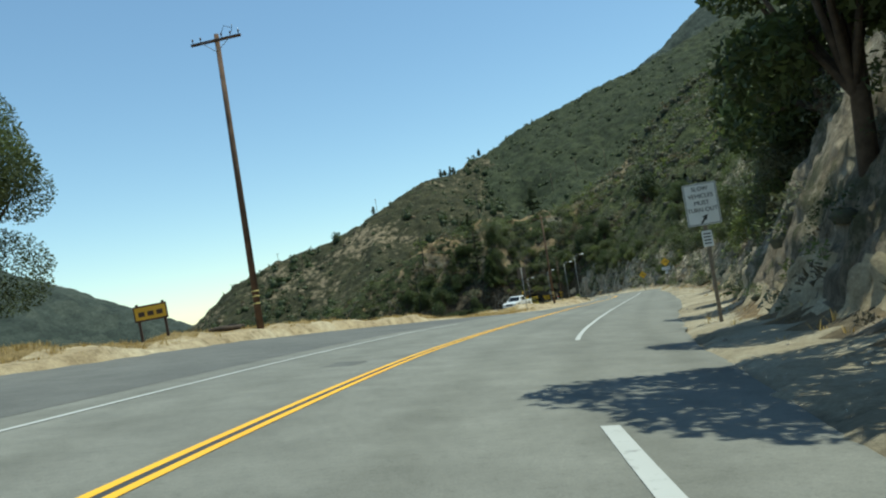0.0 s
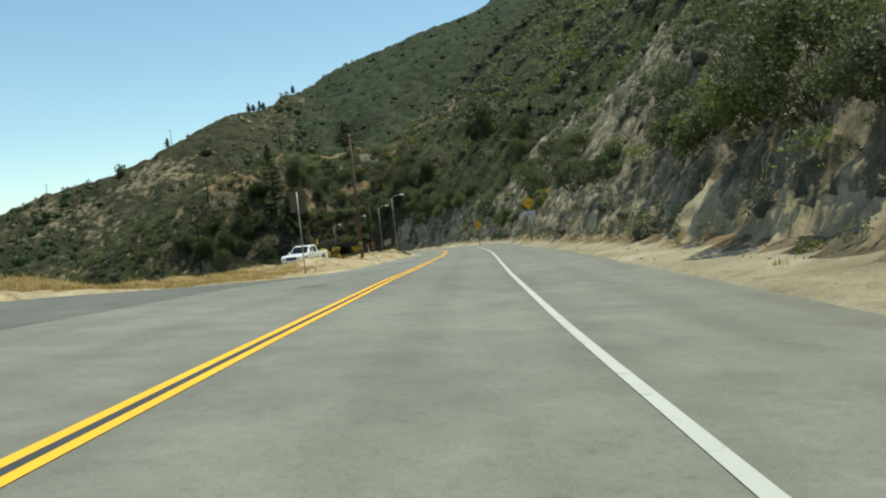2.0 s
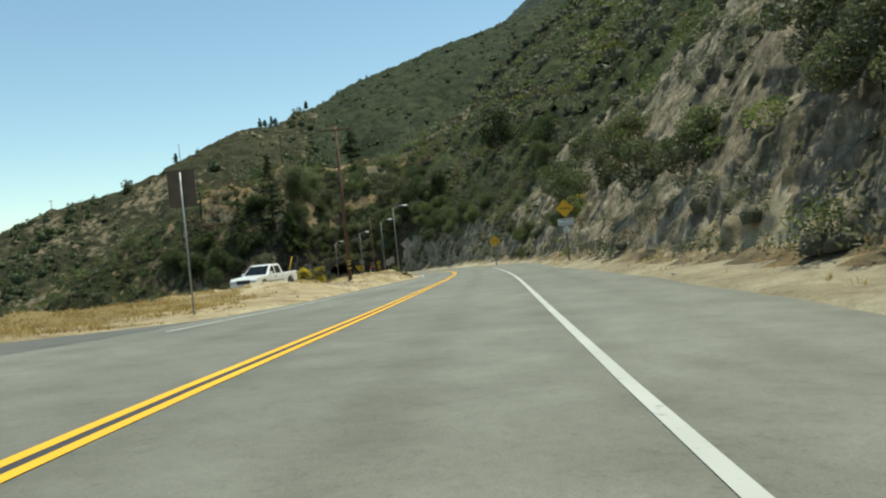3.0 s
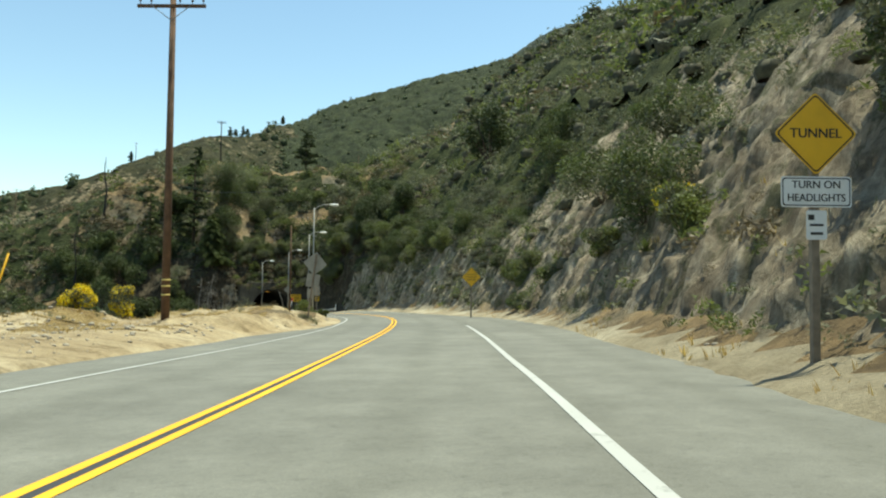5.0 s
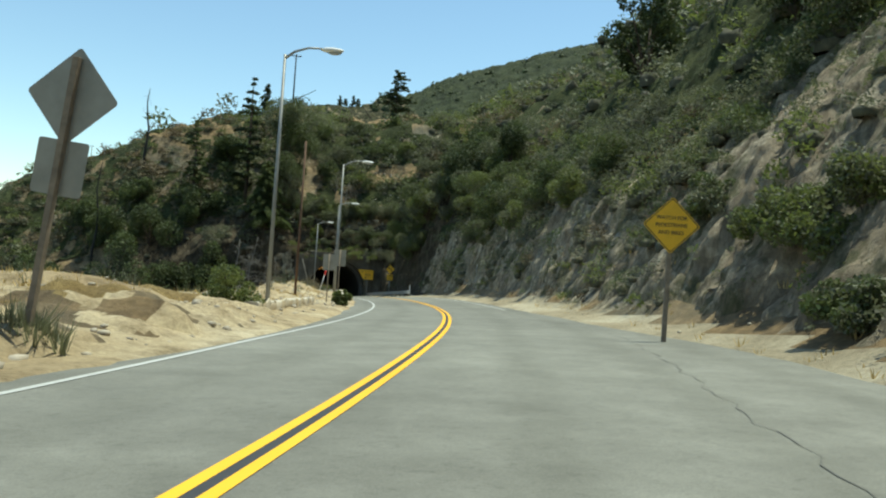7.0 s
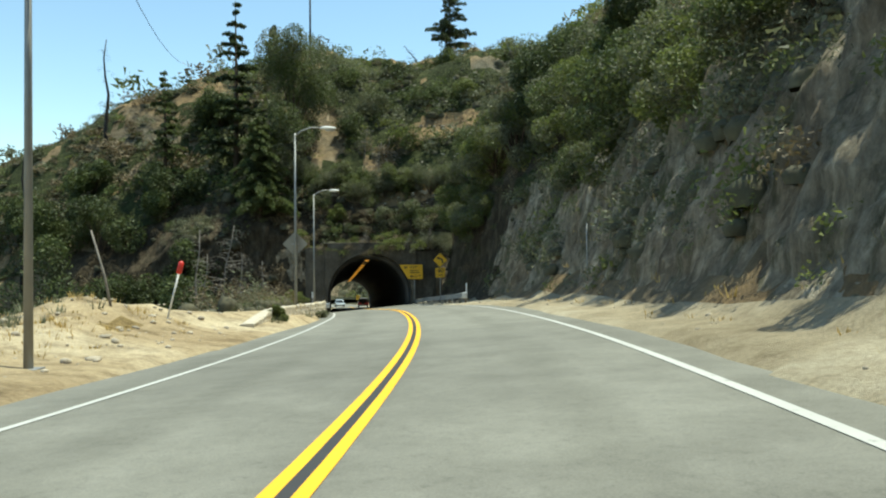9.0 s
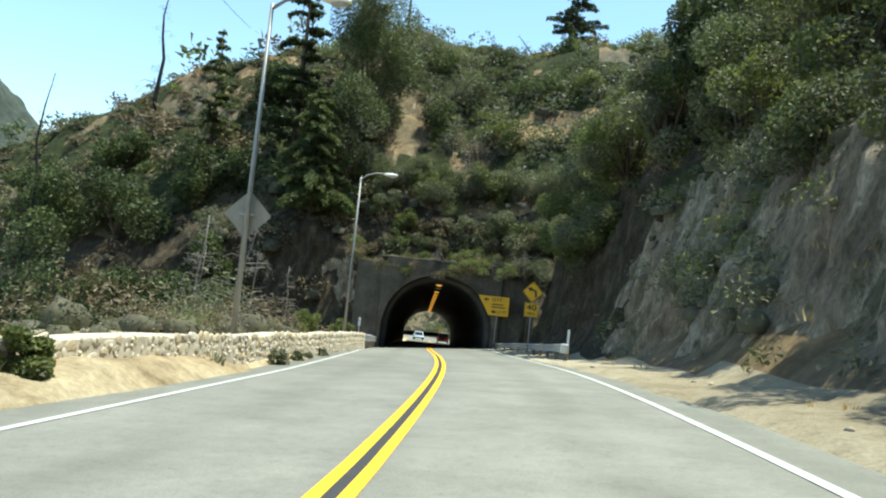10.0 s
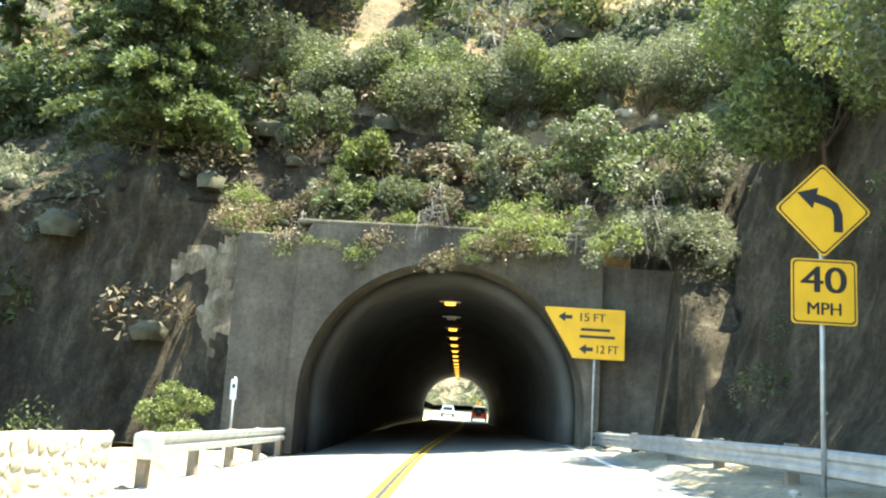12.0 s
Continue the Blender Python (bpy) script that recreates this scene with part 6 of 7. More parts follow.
def diamond(t, a, zc, face=M_YSIGN):
    p = part("diamond_panel", plate(rounded(a, a, 0.05), -0.002, 0.002, 45, 0, zc), face, t)
    if face is M_YSIGN:
        part("border", rim_line(rounded(a, a, 0.05), 0.018, 0.018, -0.004, 45, 0, zc), M_BLACK, p)
    return p


def sign_at(name, x, y, label, yaw=None, category="sign"):
    z = gz(x, y)
    return thing(name, label, category, pose(x, y, z, 0, 0, face_yaw(plan(x, y)[0]) if yaw is None else yaw)), z


# slow vehicles sign at the first turnout
t, z = sign_at("road_sign", 8.34, 21.42, "white turnout rule sign on a wooden post")
sign_post(t, 3.2 - z)
p = part("panel", plate(rounded(0.92, 1.2), -0.002, 0.002, 0, 0, 2.67 - z), M_WSIGN, t)
part("border", rim_line(rounded(0.92, 1.2), 0.02, 0.018, -0.004, 0, 0, 2.67 - z), M_BLACK, p)
for k, w in enumerate(("SLOW", "VEHICLES", "MUST", "TURN OUT")):
    lettering(w, 0.17, M_BLACK, p, 0, -0.004, 2.67 - z + 0.43 - 0.2 * k, 0.95)
bm = bmesh.new()
for q in (((-0.11, -0.53), (-0.07, -0.57), (0.06, -0.42), (0.02, -0.38)), ((0.12, -0.30), (-0.05, -0.36), (0.06, -0.47))):
    bm.faces.new([bm.verts.new((a, -0.004, 2.67 - z + b)) for a, b in q])
part("arrow", bm, M_BLACK, p)
p = part("small_plate", plate(rounded(0.28, 0.46, 0.03), -0.002, 0.002, 0, 0, 1.68 - z), M_WSIGN, t, "small white plate")
bm = bmesh.new()
for k in range(4):
    box(bm, 0, -0.004, 1.68 - z + 0.14 - 0.09 * k, 0.19, 0.002, 0.035)
part("print", bm, M_BLACK, p)

# tunnel sign
t, z = sign_at("road_sign", 29.6, 88.7, "yellow tunnel warning sign with white headlights plate")
sign_post(t, 1.7 - z)
p = diamond(t, 0.77, 1.24 - z)
lettering("TUNNEL", 0.175, M_BLACK, p, 0, -0.004, 1.24 - z, 1.0)
p = part("panel", plate(rounded(0.92, 0.40), -0.002, 0.002, 0, 0, 0.48 - z), M_WSIGN, t, "white headlights plate")
part("border", rim_line(rounded(0.92, 0.40), 0.018, 0.014, -0.004, 0, 0, 0.48 - z), M_BLACK, p)
lettering("TURN ON", 0.14, M_BLACK, p, 0, -0.004, 0.57 - z)
lettering("HEADLIGHTS", 0.14, M_BLACK, p, 0, -0.004, 0.40 - z, 0.92)
p = part("small_plate", plate(rounded(0.27, 0.38, 0.03), -0.002, 0.002, 0, 0, 0.05 - z), M_WSIGN, t, "small white plate")
bm = bmesh.new()
box(bm, -0.07, -0.004, 0.15 - z, 0.08, 0.002, 0.07)
box(bm, 0.0, -0.004, 0.05 - z, 0.18, 0.002, 0.03)
box(bm, 0.0, -0.004, -0.06 - z, 0.16, 0.002, 0.035)
part("print", bm, M_BLACK, p)

# pedestrians and bikes warning
t, z = sign_at("road_sign", 38.97, 128.9, "yellow diamond warning sign against the slope")
sign_post(t, 0.2 - z)
p = diamond(t, 0.92, -0.33 - z)
for k, w in enumerate(("WATCH FOR", "PEDESTRIANS", "AND BIKES")):
    lettering(w, 0.125, M_BLACK, p, 0, -0.004, -0.33 - z + 0.17 - 0.17 * k, 0.95)

# curve arrow and advisory speed
t, z = sign_at("road_sign", 39.5, 205.2, "yellow curve arrow sign with advisory speed plate")
sign_post(t, -2.2 - z, "steel")
p = diamond(t, 0.78, -2.56 - z)
bm = bmesh.new()
zc = -2.56 - z
path = [(0.17, -0.25), (0.17, -0.05), (0.13, 0.05), (0.03, 0.10), (-0.10, 0.14)]
wd = 0.052
L, R = [], []
for i, (a, b) in enumerate(path):
    q, w = path[max(i - 1, 0)], path[min(i + 1, len(path) - 1)]
    d = Vector((w[0] - q[0], w[1] - q[1])).normalized()
    L.append(bm.verts.new((a - d.y * wd, -0.004, zc + b + d.x * wd)))
    R.append(bm.verts.new((a + d.y * wd, -0.004, zc + b - d.x * wd)))
for i in range(len(path) - 1):
    bm.faces.new((L[i], L[i + 1], R[i + 1], R[i]))
bm.faces.new([bm.verts.new((a, -0.004, zc + b)) for a, b in ((-0.05, 0.26), (-0.30, 0.19), (-0.12, 0.01))])
bmesh.ops.recalc_face_normals(bm, faces=bm.faces)
part("arrow", bm, M_BLACK, p)
p = part("speed_plate", plate(rounded(0.74, 0.74, 0.05), -0.002, 0.002, 0, 0, -3.5 - z), M_YSIGN, t)
part("border", rim_line(rounded(0.74, 0.74, 0.05), 0.018, 0.016, -0.004, 0, 0, -3.5 - z), M_BLACK, p)
lettering("40", 0.42, M_BLACK, p, 0, -0.004, -3.38 - z, 1.25)
lettering("MPH", 0.2, M_BLACK, p, 0, -0.004, -3.7 - z, 1.0)

# a sign for the other direction, seen from behind at the end of the turnout
t, z = sign_at("road_sign", 10.2, 71.0, "back of a rectangular sign on a thin post, toned brown for shade")
zp = 2.2 - z
sign_post(t, zp + 0.45, "steel")
# brown base colour carries the shade of the side turned from the sun
part("panel", plate(rounded(0.8, 1.05, 0.05), 0.082, 0.086, 0, 0, zp), simple("shade_browned_sign_back", (0.10, 0.075, 0.05), 0.7, 0.0, var=0.25, scale=2), t)

# clearance board by the portal
t = thing("clearance_sign", "yellow tunnel clearance board with cut corner", "sign", TUN @ Matrix.Translation((3.55, -1.55, 0.0)))
sign_post(t, 3.6, "steel", 0.35)
p = part("panel", plate([(-0.95, 0.66), (-0.95, 0.58), (-0.28, -0.5), (-0.22, -0.62), (1.1, -0.62), (1.1, 0.66)], -0.002, 0.002, 0, 0, 3.2), M_YSIGN, t)
lettering("15 FT", 0.3, M_BLACK, p, 0.25, -0.004, 3.62, 1.0)
lettering("12 FT", 0.3, M_BLACK, p, 0.65, -0.004, 2.82, 0.85)
bm = bmesh.new()
for ax, az in ((-0.45, 3.62), (0.1, 2.82)):
    bm.faces.new([bm.verts.new((ax + a, -0.004, az + b)) for a, b in ((-0.16, 0), (0.02, -0.13), (0.02, -0.05), (0.2, -0.05), (0.2, 0.05), (0.02, 0.05), (0.02, 0.13))])
box(bm, 0.35, -0.004, 3.32, 0.75, 0.002, 0.07)
box(bm, 0.4, -0.004, 3.14, 0.9, 0.002, 0.07)
part("print", bm, M_BLACK, p)

# backs of the signs for the other direction
t, z = sign_at("road_sign", 27.49, 123.01, "back of a diamond sign with a square plate below")
t.matrix_world = pose(27.49, 123.01, z, 0, 6.5, face_yaw(123) - 4)
bm = bmesh.new()
box(bm, 0, -0.04, 1.6, 0.09, 0.09, 4.2, 0.008)
part("post", bm, M_POST, t)
diamond(t, 0.92, 0.27 - z, M_SIGNBACK)
part("panel", plate(rounded(0.72, 0.72), -0.002, 0.002, 0, 0, -0.66 - z), M_SIGNBACK, t)
t, z = sign_at("road_sign", 31.94, 153.25, "pair of rectangular sign backs on thin posts")
for dx, zc in ((-0.35, 2.1), (0.2, 2.35)):
    bm = bmesh.new()
    tube(bm, [(dx, -0.04, -0.5), (dx, -0.04, zc + 0.45)], 0.03, 8)
    part("post", bm, M_POST, t)
    part("panel", plate(rounded(0.62, 0.85), -0.002 + 0.02 * dx, 0.002 + 0.02 * dx, 0, dx, zc), M_SIGNBACK, t)


# street lamps
def street_lamp(x, y, top, label="grey steel street lamp with curved mast arm"):
    z = gz(x, y) - 0.05
    t = thing("street_lamp", label, "street lamp", pose(x, y, z, 0, 0, face_yaw(y)), "street lamps")
    h = top - z
    bm = bmesh.new()
    box(bm, 0, 0, 0.03, 0.34, 0.34, 0.06, 0.01)
    part("base_plate", bm, M_ALU, t)
    bm = bmesh.new()
    tube(bm, [(0, 0, 0), (0, 0, h * 0.5), (0, 0, h)], [0.07, 0.056, 0.042], 12)
    part("pole", bm, M_ALU, t)
    bm = bmesh.new()
    tube(bm, [(0, 0, h - 0.12), (0.28, 0.05, h + 0.12), (0.7, 0.10, h + 0.28), (1.12, 0.15, h + 0.3)], [0.045, 0.04, 0.035, 0.03], 8)
    part("arm", bm, M_ALU, t)
    bm = bmesh.new()
    bmesh.ops.create_uvsphere(bm, u_segments=14, v_segments=8, radius=1, matrix=Matrix.Translation((1.42, 0.19, h + 0.28)) @ Matrix.Diagonal((0.38, 0.15, 0.085, 1)))
    head = part("luminaire", bm, M_WSIGN, t)
    bm = bmesh.new()
    bmesh.ops.create_uvsphere(bm, u_segments=12, v_segments=6, radius=1, matrix=Matrix.Translation((1.50, 0.20, h + 0.225)) @ Matrix.Diagonal((0.24, 0.12, 0.09, 1)))
    part("lens", bm, M_LAMPGLASS, head)
    return t, h


street_lamp(29.6, 136.8, 4.62)
street_lamp(32.1, 158.8, 4.0)
street_lamp(32.44, 181.46, 3.07)
street_lamp(30.57, 201.52, 2.13)
zl = gz(32.44, 181.46)
t = thing("road_sign", "back of a diamond sign strapped to a lamp pole", "sign", pose(32.40, 181.46 + 0.13, zl, 0, 0, face_yaw(181)))
diamond(t, 0.78, -1.81 - zl, M_SIGNBACK)
bm = bmesh.new()
box(bm, 0, -0.06, -1.81 - zl, 0.3, 0.12, 0.05)
part("bracket", bm, M_STEELPOST, t)


# utility poles
def utility_pole(x, y, h, yaw, arm=2.3, label="brown wooden utility pole with crossarm", mat=None, bands=True, r=0.17, lean=0.0, bare=False):
    mat = mat or M_POLEWOOD
    z = gz(x, y) - 0.1
    t = thing("utility_pole", label, "utility pole", pose(x, y, z, 0, lean, yaw), "utility poles")
    bm = bmesh.new()
    tube(bm, [(0, 0, -0.4), (0, 0, h * 0.5), (0, 0, h)], [r, r * 0.85, r * 0.68], 14)
    part("pole", bm, mat, t)
    if bands:
        for k, zb in enumerate((1.25, 1.6, 1.85)):
            bm = bmesh.new()
            tube(bm, [(0, 0, zb), (0, 0, zb + 0.06)], r * 1.02, 14)
            part("band", bm, M_BAND, t)
    if bare:
        return t
    bm = bmesh.new()
    box(bm, 0, -r * 0.9, h - 0.35, arm, 0.10, 0.13, 0.008)
    part("crossarm", bm, mat, t)
    for s in (-1, 1):
        bm = bmesh.new()
        tube(bm, [(s * arm * 0.28, -r * 1.2, h - 0.36), (0, -r * 1.05, h - 0.95)], 0.018, 5)
        part("brace", bm, M_STEELPOST, t)
    for k, dx in enumerate((-0.46, -0.3, 0.12, 0.3, 0.46)):
        bm = bmesh.new()
        tube(bm, [(dx * arm, -r * 0.9, h - 0.29), (dx * arm, -r * 0.9, h - 0.17), (dx * arm, -r * 0.9, h - 0.16), (dx * arm, -r * 0.9, h - 0.05)], [0.016, 0.016, 0.05, 0.035], 8)
        part("insulator", bm, M_INSUL, t)
    if arm > 2:
        bm = bmesh.new()
        tube(bm, [(0.12 * arm, -r, h - 0.1), (0.2 * arm, -r, h + 0.28), (0.33 * arm, -r, h + 0.1)], 0.015, 5)
        tube(bm, [(0.33 * arm, -r, h - 0.1), (0.36 * arm, -r, h + 0.26)], 0.015, 5)
        part("jumper_wire", bm, M_BLACK, t)
    return t


utility_pole(-7.5, 37.37, 15.6 - gz(-7.5, 37.37), -12, 2.6, lean=-0.9)
utility_pole(20.6, 113.6, 10.85 - gz(20.6, 113.6), -18, 2.8)
utility_pole(29.9, 155.1, 4.75 - gz(29.9, 155.1), 0, 2.2, "thin weathered wooden pole by the road bend", M_POLEWOOD, False, 0.075, bare=True)
utility_pole(24.74, 242.92, 31.9 - gz(24.74, 242.92), 5, 1.8, "dark utility pole on the hill crest", M_BURNT, False, 0.14)
for i, (px, py, ph) in enumerate([(-66.8, 502, 11), (-84, 515, 10), (-15, 530, 11), (108, 530, 14), (128, 535, 14), (150, 538, 14)]):
    utility_pole(px, py, ph, 10, 2.2 if i < 2 else 1.4, "distant utility pole on the far ridge", M_POLEWOOD, False, 0.2)
bm = bmesh.new()
a, b = Vector((30.1, 160.4, 8.6)), Vector((12.4, 231.2, 19.0))
tube(bm, [a.lerp(b, k / 12) + Vector((0, 0, -1.6 * math.sin(math.pi * k / 12))) for k in range(13)], 0.02, 5)
tagged(part("overhead_cable", bm, M_BLACK), "black cable strung from pole to hillside", "cable")

# small stakes and posts
bm = bmesh.new()
tube(bm, [(0, 0, -0.3), (-0.22, 0.03, 0.75), (-0.55, 0.05, 1.85)], [0.035, 0.03, 0.022], 7)
ob = part("leaning_pole", bm, M_DEADWOOD)
ob.matrix_world = pose(30.45, 166.2, gz(30.45, 166.2))
tagged(ob, "thin bare weathered pole leaning on the dirt bank", "pole")
t = thing("marker_stake", "leaning white stake with red reflector", "marker", pose(31.2, 167.9, gz(31.2, 167.9), 0, 14, 0))
bm = bmesh.new()
tube(bm, [(0, 0, -0.2), (0, 0, 1.5)], 0.03, 6)
part("stake", bm, M_WSIGN, t)
bm = bmesh.new()
tube(bm, [(0, 0, 1.2), (0, 0, 1.24), (0, 0, 1.5), (0, 0, 1.55)], [0.04, 0.075, 0.075, 0.04], 8)
part("reflector", bm, M_RED, t)
t = thing("marker_stake", "leaning yellow guy-wire marker stake", "marker", pose(15.0, 110.2, gz(15, 110.2), 0, 17, -16))
bm = bmesh.new()
tube(bm, [(0, 0, -0.2), (0, 0, 2.5)], 0.035, 6)
part("stake", bm, M_YSIGN, t)
t = thing("marker_post", "thin grey steel post by the rock cut", "marker", pose(43.9, 174.9, gz(43.9, 174.9)))
bm = bmesh.new()
tube(bm, [(0, 0, -0.4), (0, 0, 2.1)], 0.022, 6)
part("post", bm, M_STEELPOST, t)
t = thing("marker_post", "white marker post at the guardrail end", "marker", pose(40.8, 194.9, gz(40.8, 194.9)))
bm = bmesh.new()
box(bm, 0, 0, 0.55, 0.09, 0.03, 1.3, 0.005)
part("post", bm, M_WSIGN, t)
t = thing("marker_sign", "small white marker plate by the portal", "sign", pose(28.7, 214.4, gz(28.7, 214.4), 0, 0, 6))
zz = -5.5 - gz(28.7, 214.4)
sign_post(t, zz + 0.3, "steel")
p = part("panel", plate(rounded(0.16, 0.5, 0.02), -0.002, 0.002, 0, 0, zz), M_WSIGN, t)
bm = bmesh.new()
box(bm, 0, -0.004, zz + 0.08, 0.07, 0.002, 0.1)
part("print", bm, M_BLACK, p)

# yellow-faced board across the turnout
bx, by = -11.18, 33.5
zb = gz(bx, by)
zc = 2.38 - zb
t = thing("information_board", "low brown board with yellow face on two posts", "sign", pose(bx, by, zb, 0, -3, 8))
for s in (-0.53, 0.53):
    bm = bmesh.new()
    box(bm, s, 0.05, (zc + 0.1) / 2, 0.11, 0.11, zc + 0.75, 0.01)
    part("post", bm, M_BOARDWOOD, t)
bm = bmesh.new()
box(bm, 0, -0.04, zc, 1.38, 0.06, 0.68, 0.01)
p = part("board", bm, M_BOARDWOOD, t)
bm = bmesh.new()
box(bm, 0, -0.078, zc, 1.26, 0.012, 0.53)
part("face", bm, M_YSIGN, p)
for s in (-0.37, 0.0, 0.37):
    bm = bmesh.new()
    box(bm, s, -0.09, zc - 0.03, 0.25, 0.008, 0.2)
    part("symbol", bm, M_BOARDWOOD, p)

# weathered logs lying at the foot of the first pole
for lx, ly, ll, la in ((-9.0, 36.6, 1.5, 6), (-8.7, 37.1, 1.1, -14)):
    bm = bmesh.new()
    tube(bm, [(-ll / 2, 0, 0.02), (-ll * 0.1, 0.03, 0.05), (ll / 2, 0, 0)], [0.11, 0.14, 0.10], 9)
    ob = part("log", bm, M_BARK)
    ob.matrix_world = pose(lx, ly, gz(lx, ly) + 0.1, 0, 0, la)
    tagged(ob, "short dark log lying on dry grass beside the pole", "log")


# stone walls
def make_stones(name, cols):
    m = material(name, 0.92, 0, 0.3)
    info = m.node_tree.nodes.new("ShaderNodeObjectInfo")
    v = coords(m)
    c = ramp(m, info.outputs["Random"], cols)
    c = mix(m, c, ramp(m, noise_tex(m, v, 2.5, 6), [(0.3, (0.33, 0.33, 0.32)), (0.7, (0.62, 0.62, 0.6))]), 0.6, "OVERLAY")
    base(m, c)
    bump(m, noise_tex(m, v, 2.0, 6), 0.4, 0.03)
    return m


M_WALLSTONE = make_stones("mixed_field_stone", [(0.0, (0.33, 0.29, 0.22)), (0.2, (0.56, 0.51, 0.42)), (0.45, (0.40, 0.31, 0.19)), (0.65, (0.60, 0.56, 0.48)), (0.85, (0.50, 0.40, 0.25)), (1.0, (0.33, 0.31, 0.28))])


def stone_wall(y0, y1, uf, high, label, rows, step):
    g = random.Random(int(y0))
    t = thing("stone_wall", label, "wall", kind="")
    bm = bmesh.new()
    prev = None
    n = int((y1 - y0) / 1.5)
    for i in range(n + 1):
        y = y0 + (y1 - y0) * i / n
        u = float(uf(y))
        hh = float(high(y)) * (0.97 + 0.04 * math.sin(y * 0.9))
        ring = [bm.verts.new(spot(y, u + a, b)) for a, b in ((0.22, -0.3), (0.19, hh * 0.93), (0.12, hh), (-0.2, hh), (-0.25, hh * 0.9), (-0.28, -0.9))]
        if prev:
            for k in range(5):
                bm.faces.new((prev[k], prev[k + 1], ring[k + 1], ring[k]))
        else:
            bm.faces.new(ring)
        prev = ring
    bm.faces.new(prev[::-1])
    bmesh.ops.recalc_face_normals(bm, faces=bm.faces)
    part("mortar_core", bm, M_MORTAR, t)
    for k in range(rows):
        y = y0 + 0.1
        while y < y1 - 0.1:
            w = step * g.uniform(0.55, 1.45)
            sh = float(high(y)) * 0.97 / rows
            zc = sh * k
            ob = new("stone", COBBLES[g.randrange(9)])
            ob.parent = t
            p = spot(min(y + w / 2, y1 - 0.15), float(uf(y)) + 0.190 + g.uniform(-0.004, 0.004), zc + sh * g.uniform(0.2, 0.75))
            ob.matrix_world = Matrix.Translation(p) @ Euler((g.uniform(-0.2, 0.2), g.uniform(-0.03, 0.04), radians(face_yaw(y)) + g.uniform(-0.04, 0.04))).to_matrix().to_4x4() @ Matrix.Diagonal((0.024, w * g.uniform(0.46, 0.58), sh * g.uniform(0.42, 0.72), 1))
            y += w
    # small filler stones pressed into the mortar
    VV, FF, nv = [], [], 0
    CV = np.array([v.co[:] for v in COBBLES[0].vertices])
    for i in range(int((y1 - y0) * 14)):
        y = g.uniform(y0 + 0.2, y1 - 0.2)
        p = spot(y, float(uf(y)) + 0.19, g.uniform(0.02, float(high(y)) * 0.95))
        m = Matrix.Translation(p) @ Euler((g.uniform(0, 6.28), 0, radians(face_yaw(y)))).to_matrix().to_4x4() @ Matrix.Diagonal((0.028, g.uniform(0.03, 0.06), g.uniform(0.025, 0.05), 1))
        VV.append(np.array([(m @ Vector(c))[:] for c in CV]))
        for f in COBBLE_TRIS:
            FF.append([j + nv for j in f])
        nv += len(CV)
    small = part("small_stones", mesh_np("small_stones", np.concatenate(VV), FF, M_WALLSTONE), None, t)
    small["kind"] = "stuff"
    return t


def cobble(seed):
    """A flat-faced rounded stone, x outwards."""
    g = random.Random(seed)
    n = 8
    rad = [g.uniform(0.7, 1.08) for _ in range(n)]
    turn = g.random()
    V, F = [], []
    for x, k in ((-1.0, 1.0), (0.5, 0.98), (1.0, 0.86)):
        V += [(x + g.uniform(-0.1, 0.1) * (x > 0), math.copysign(abs(math.cos(2 * math.pi * (j + turn) / n)) ** 0.7, math.cos(2 * math.pi * (j + turn) / n)) * rad[j] * k, math.copysign(abs(math.sin(2 * math.pi * (j + turn) / n)) ** 0.7, math.sin(2 * math.pi * (j + turn) / n)) * rad[j] * k) for j in range(n)]
    V.append((1.0 + g.uniform(-0.1, 0.2), 0, 0))
    for i in range(2):
        for j in range(n):
            q = (i * n + j, i * n + (j + 1) % n, (i + 1) * n + (j + 1) % n, (i + 1) * n + j)
            F += [(q[0], q[1], q[2]), (q[0], q[2], q[3])]
    F += [(2 * n + j, 2 * n + (j + 1) % n, 3 * n) for j in range(n)]
    return V, F


COBBLE_TRIS = cobble(0)[1]
COBBLES = [mesh_np("stone", *cobble(k), M_WALLSTONE, None, False) for k in range(9)]
stone_wall(170.4, 206.2, table([(170, -5.76), (171, -5.7), (176, -5.42), (180, -5.02), (188, -4.72), (195, -4.67), (206, -4.42)]), table([(170, 0.25), (173, 0.68), (188, 0.69), (196, 0.76), (206, 0.84)]), "low mortared stone wall along the road edge", 4, 0.27)
stone_wall(133.0, 147.0, table([(133, -6.6), (147, -7.0)]), table([(133, 0.5), (147, 0.5)]), "low pale stone wall half buried in dirt", 2, 0.45)


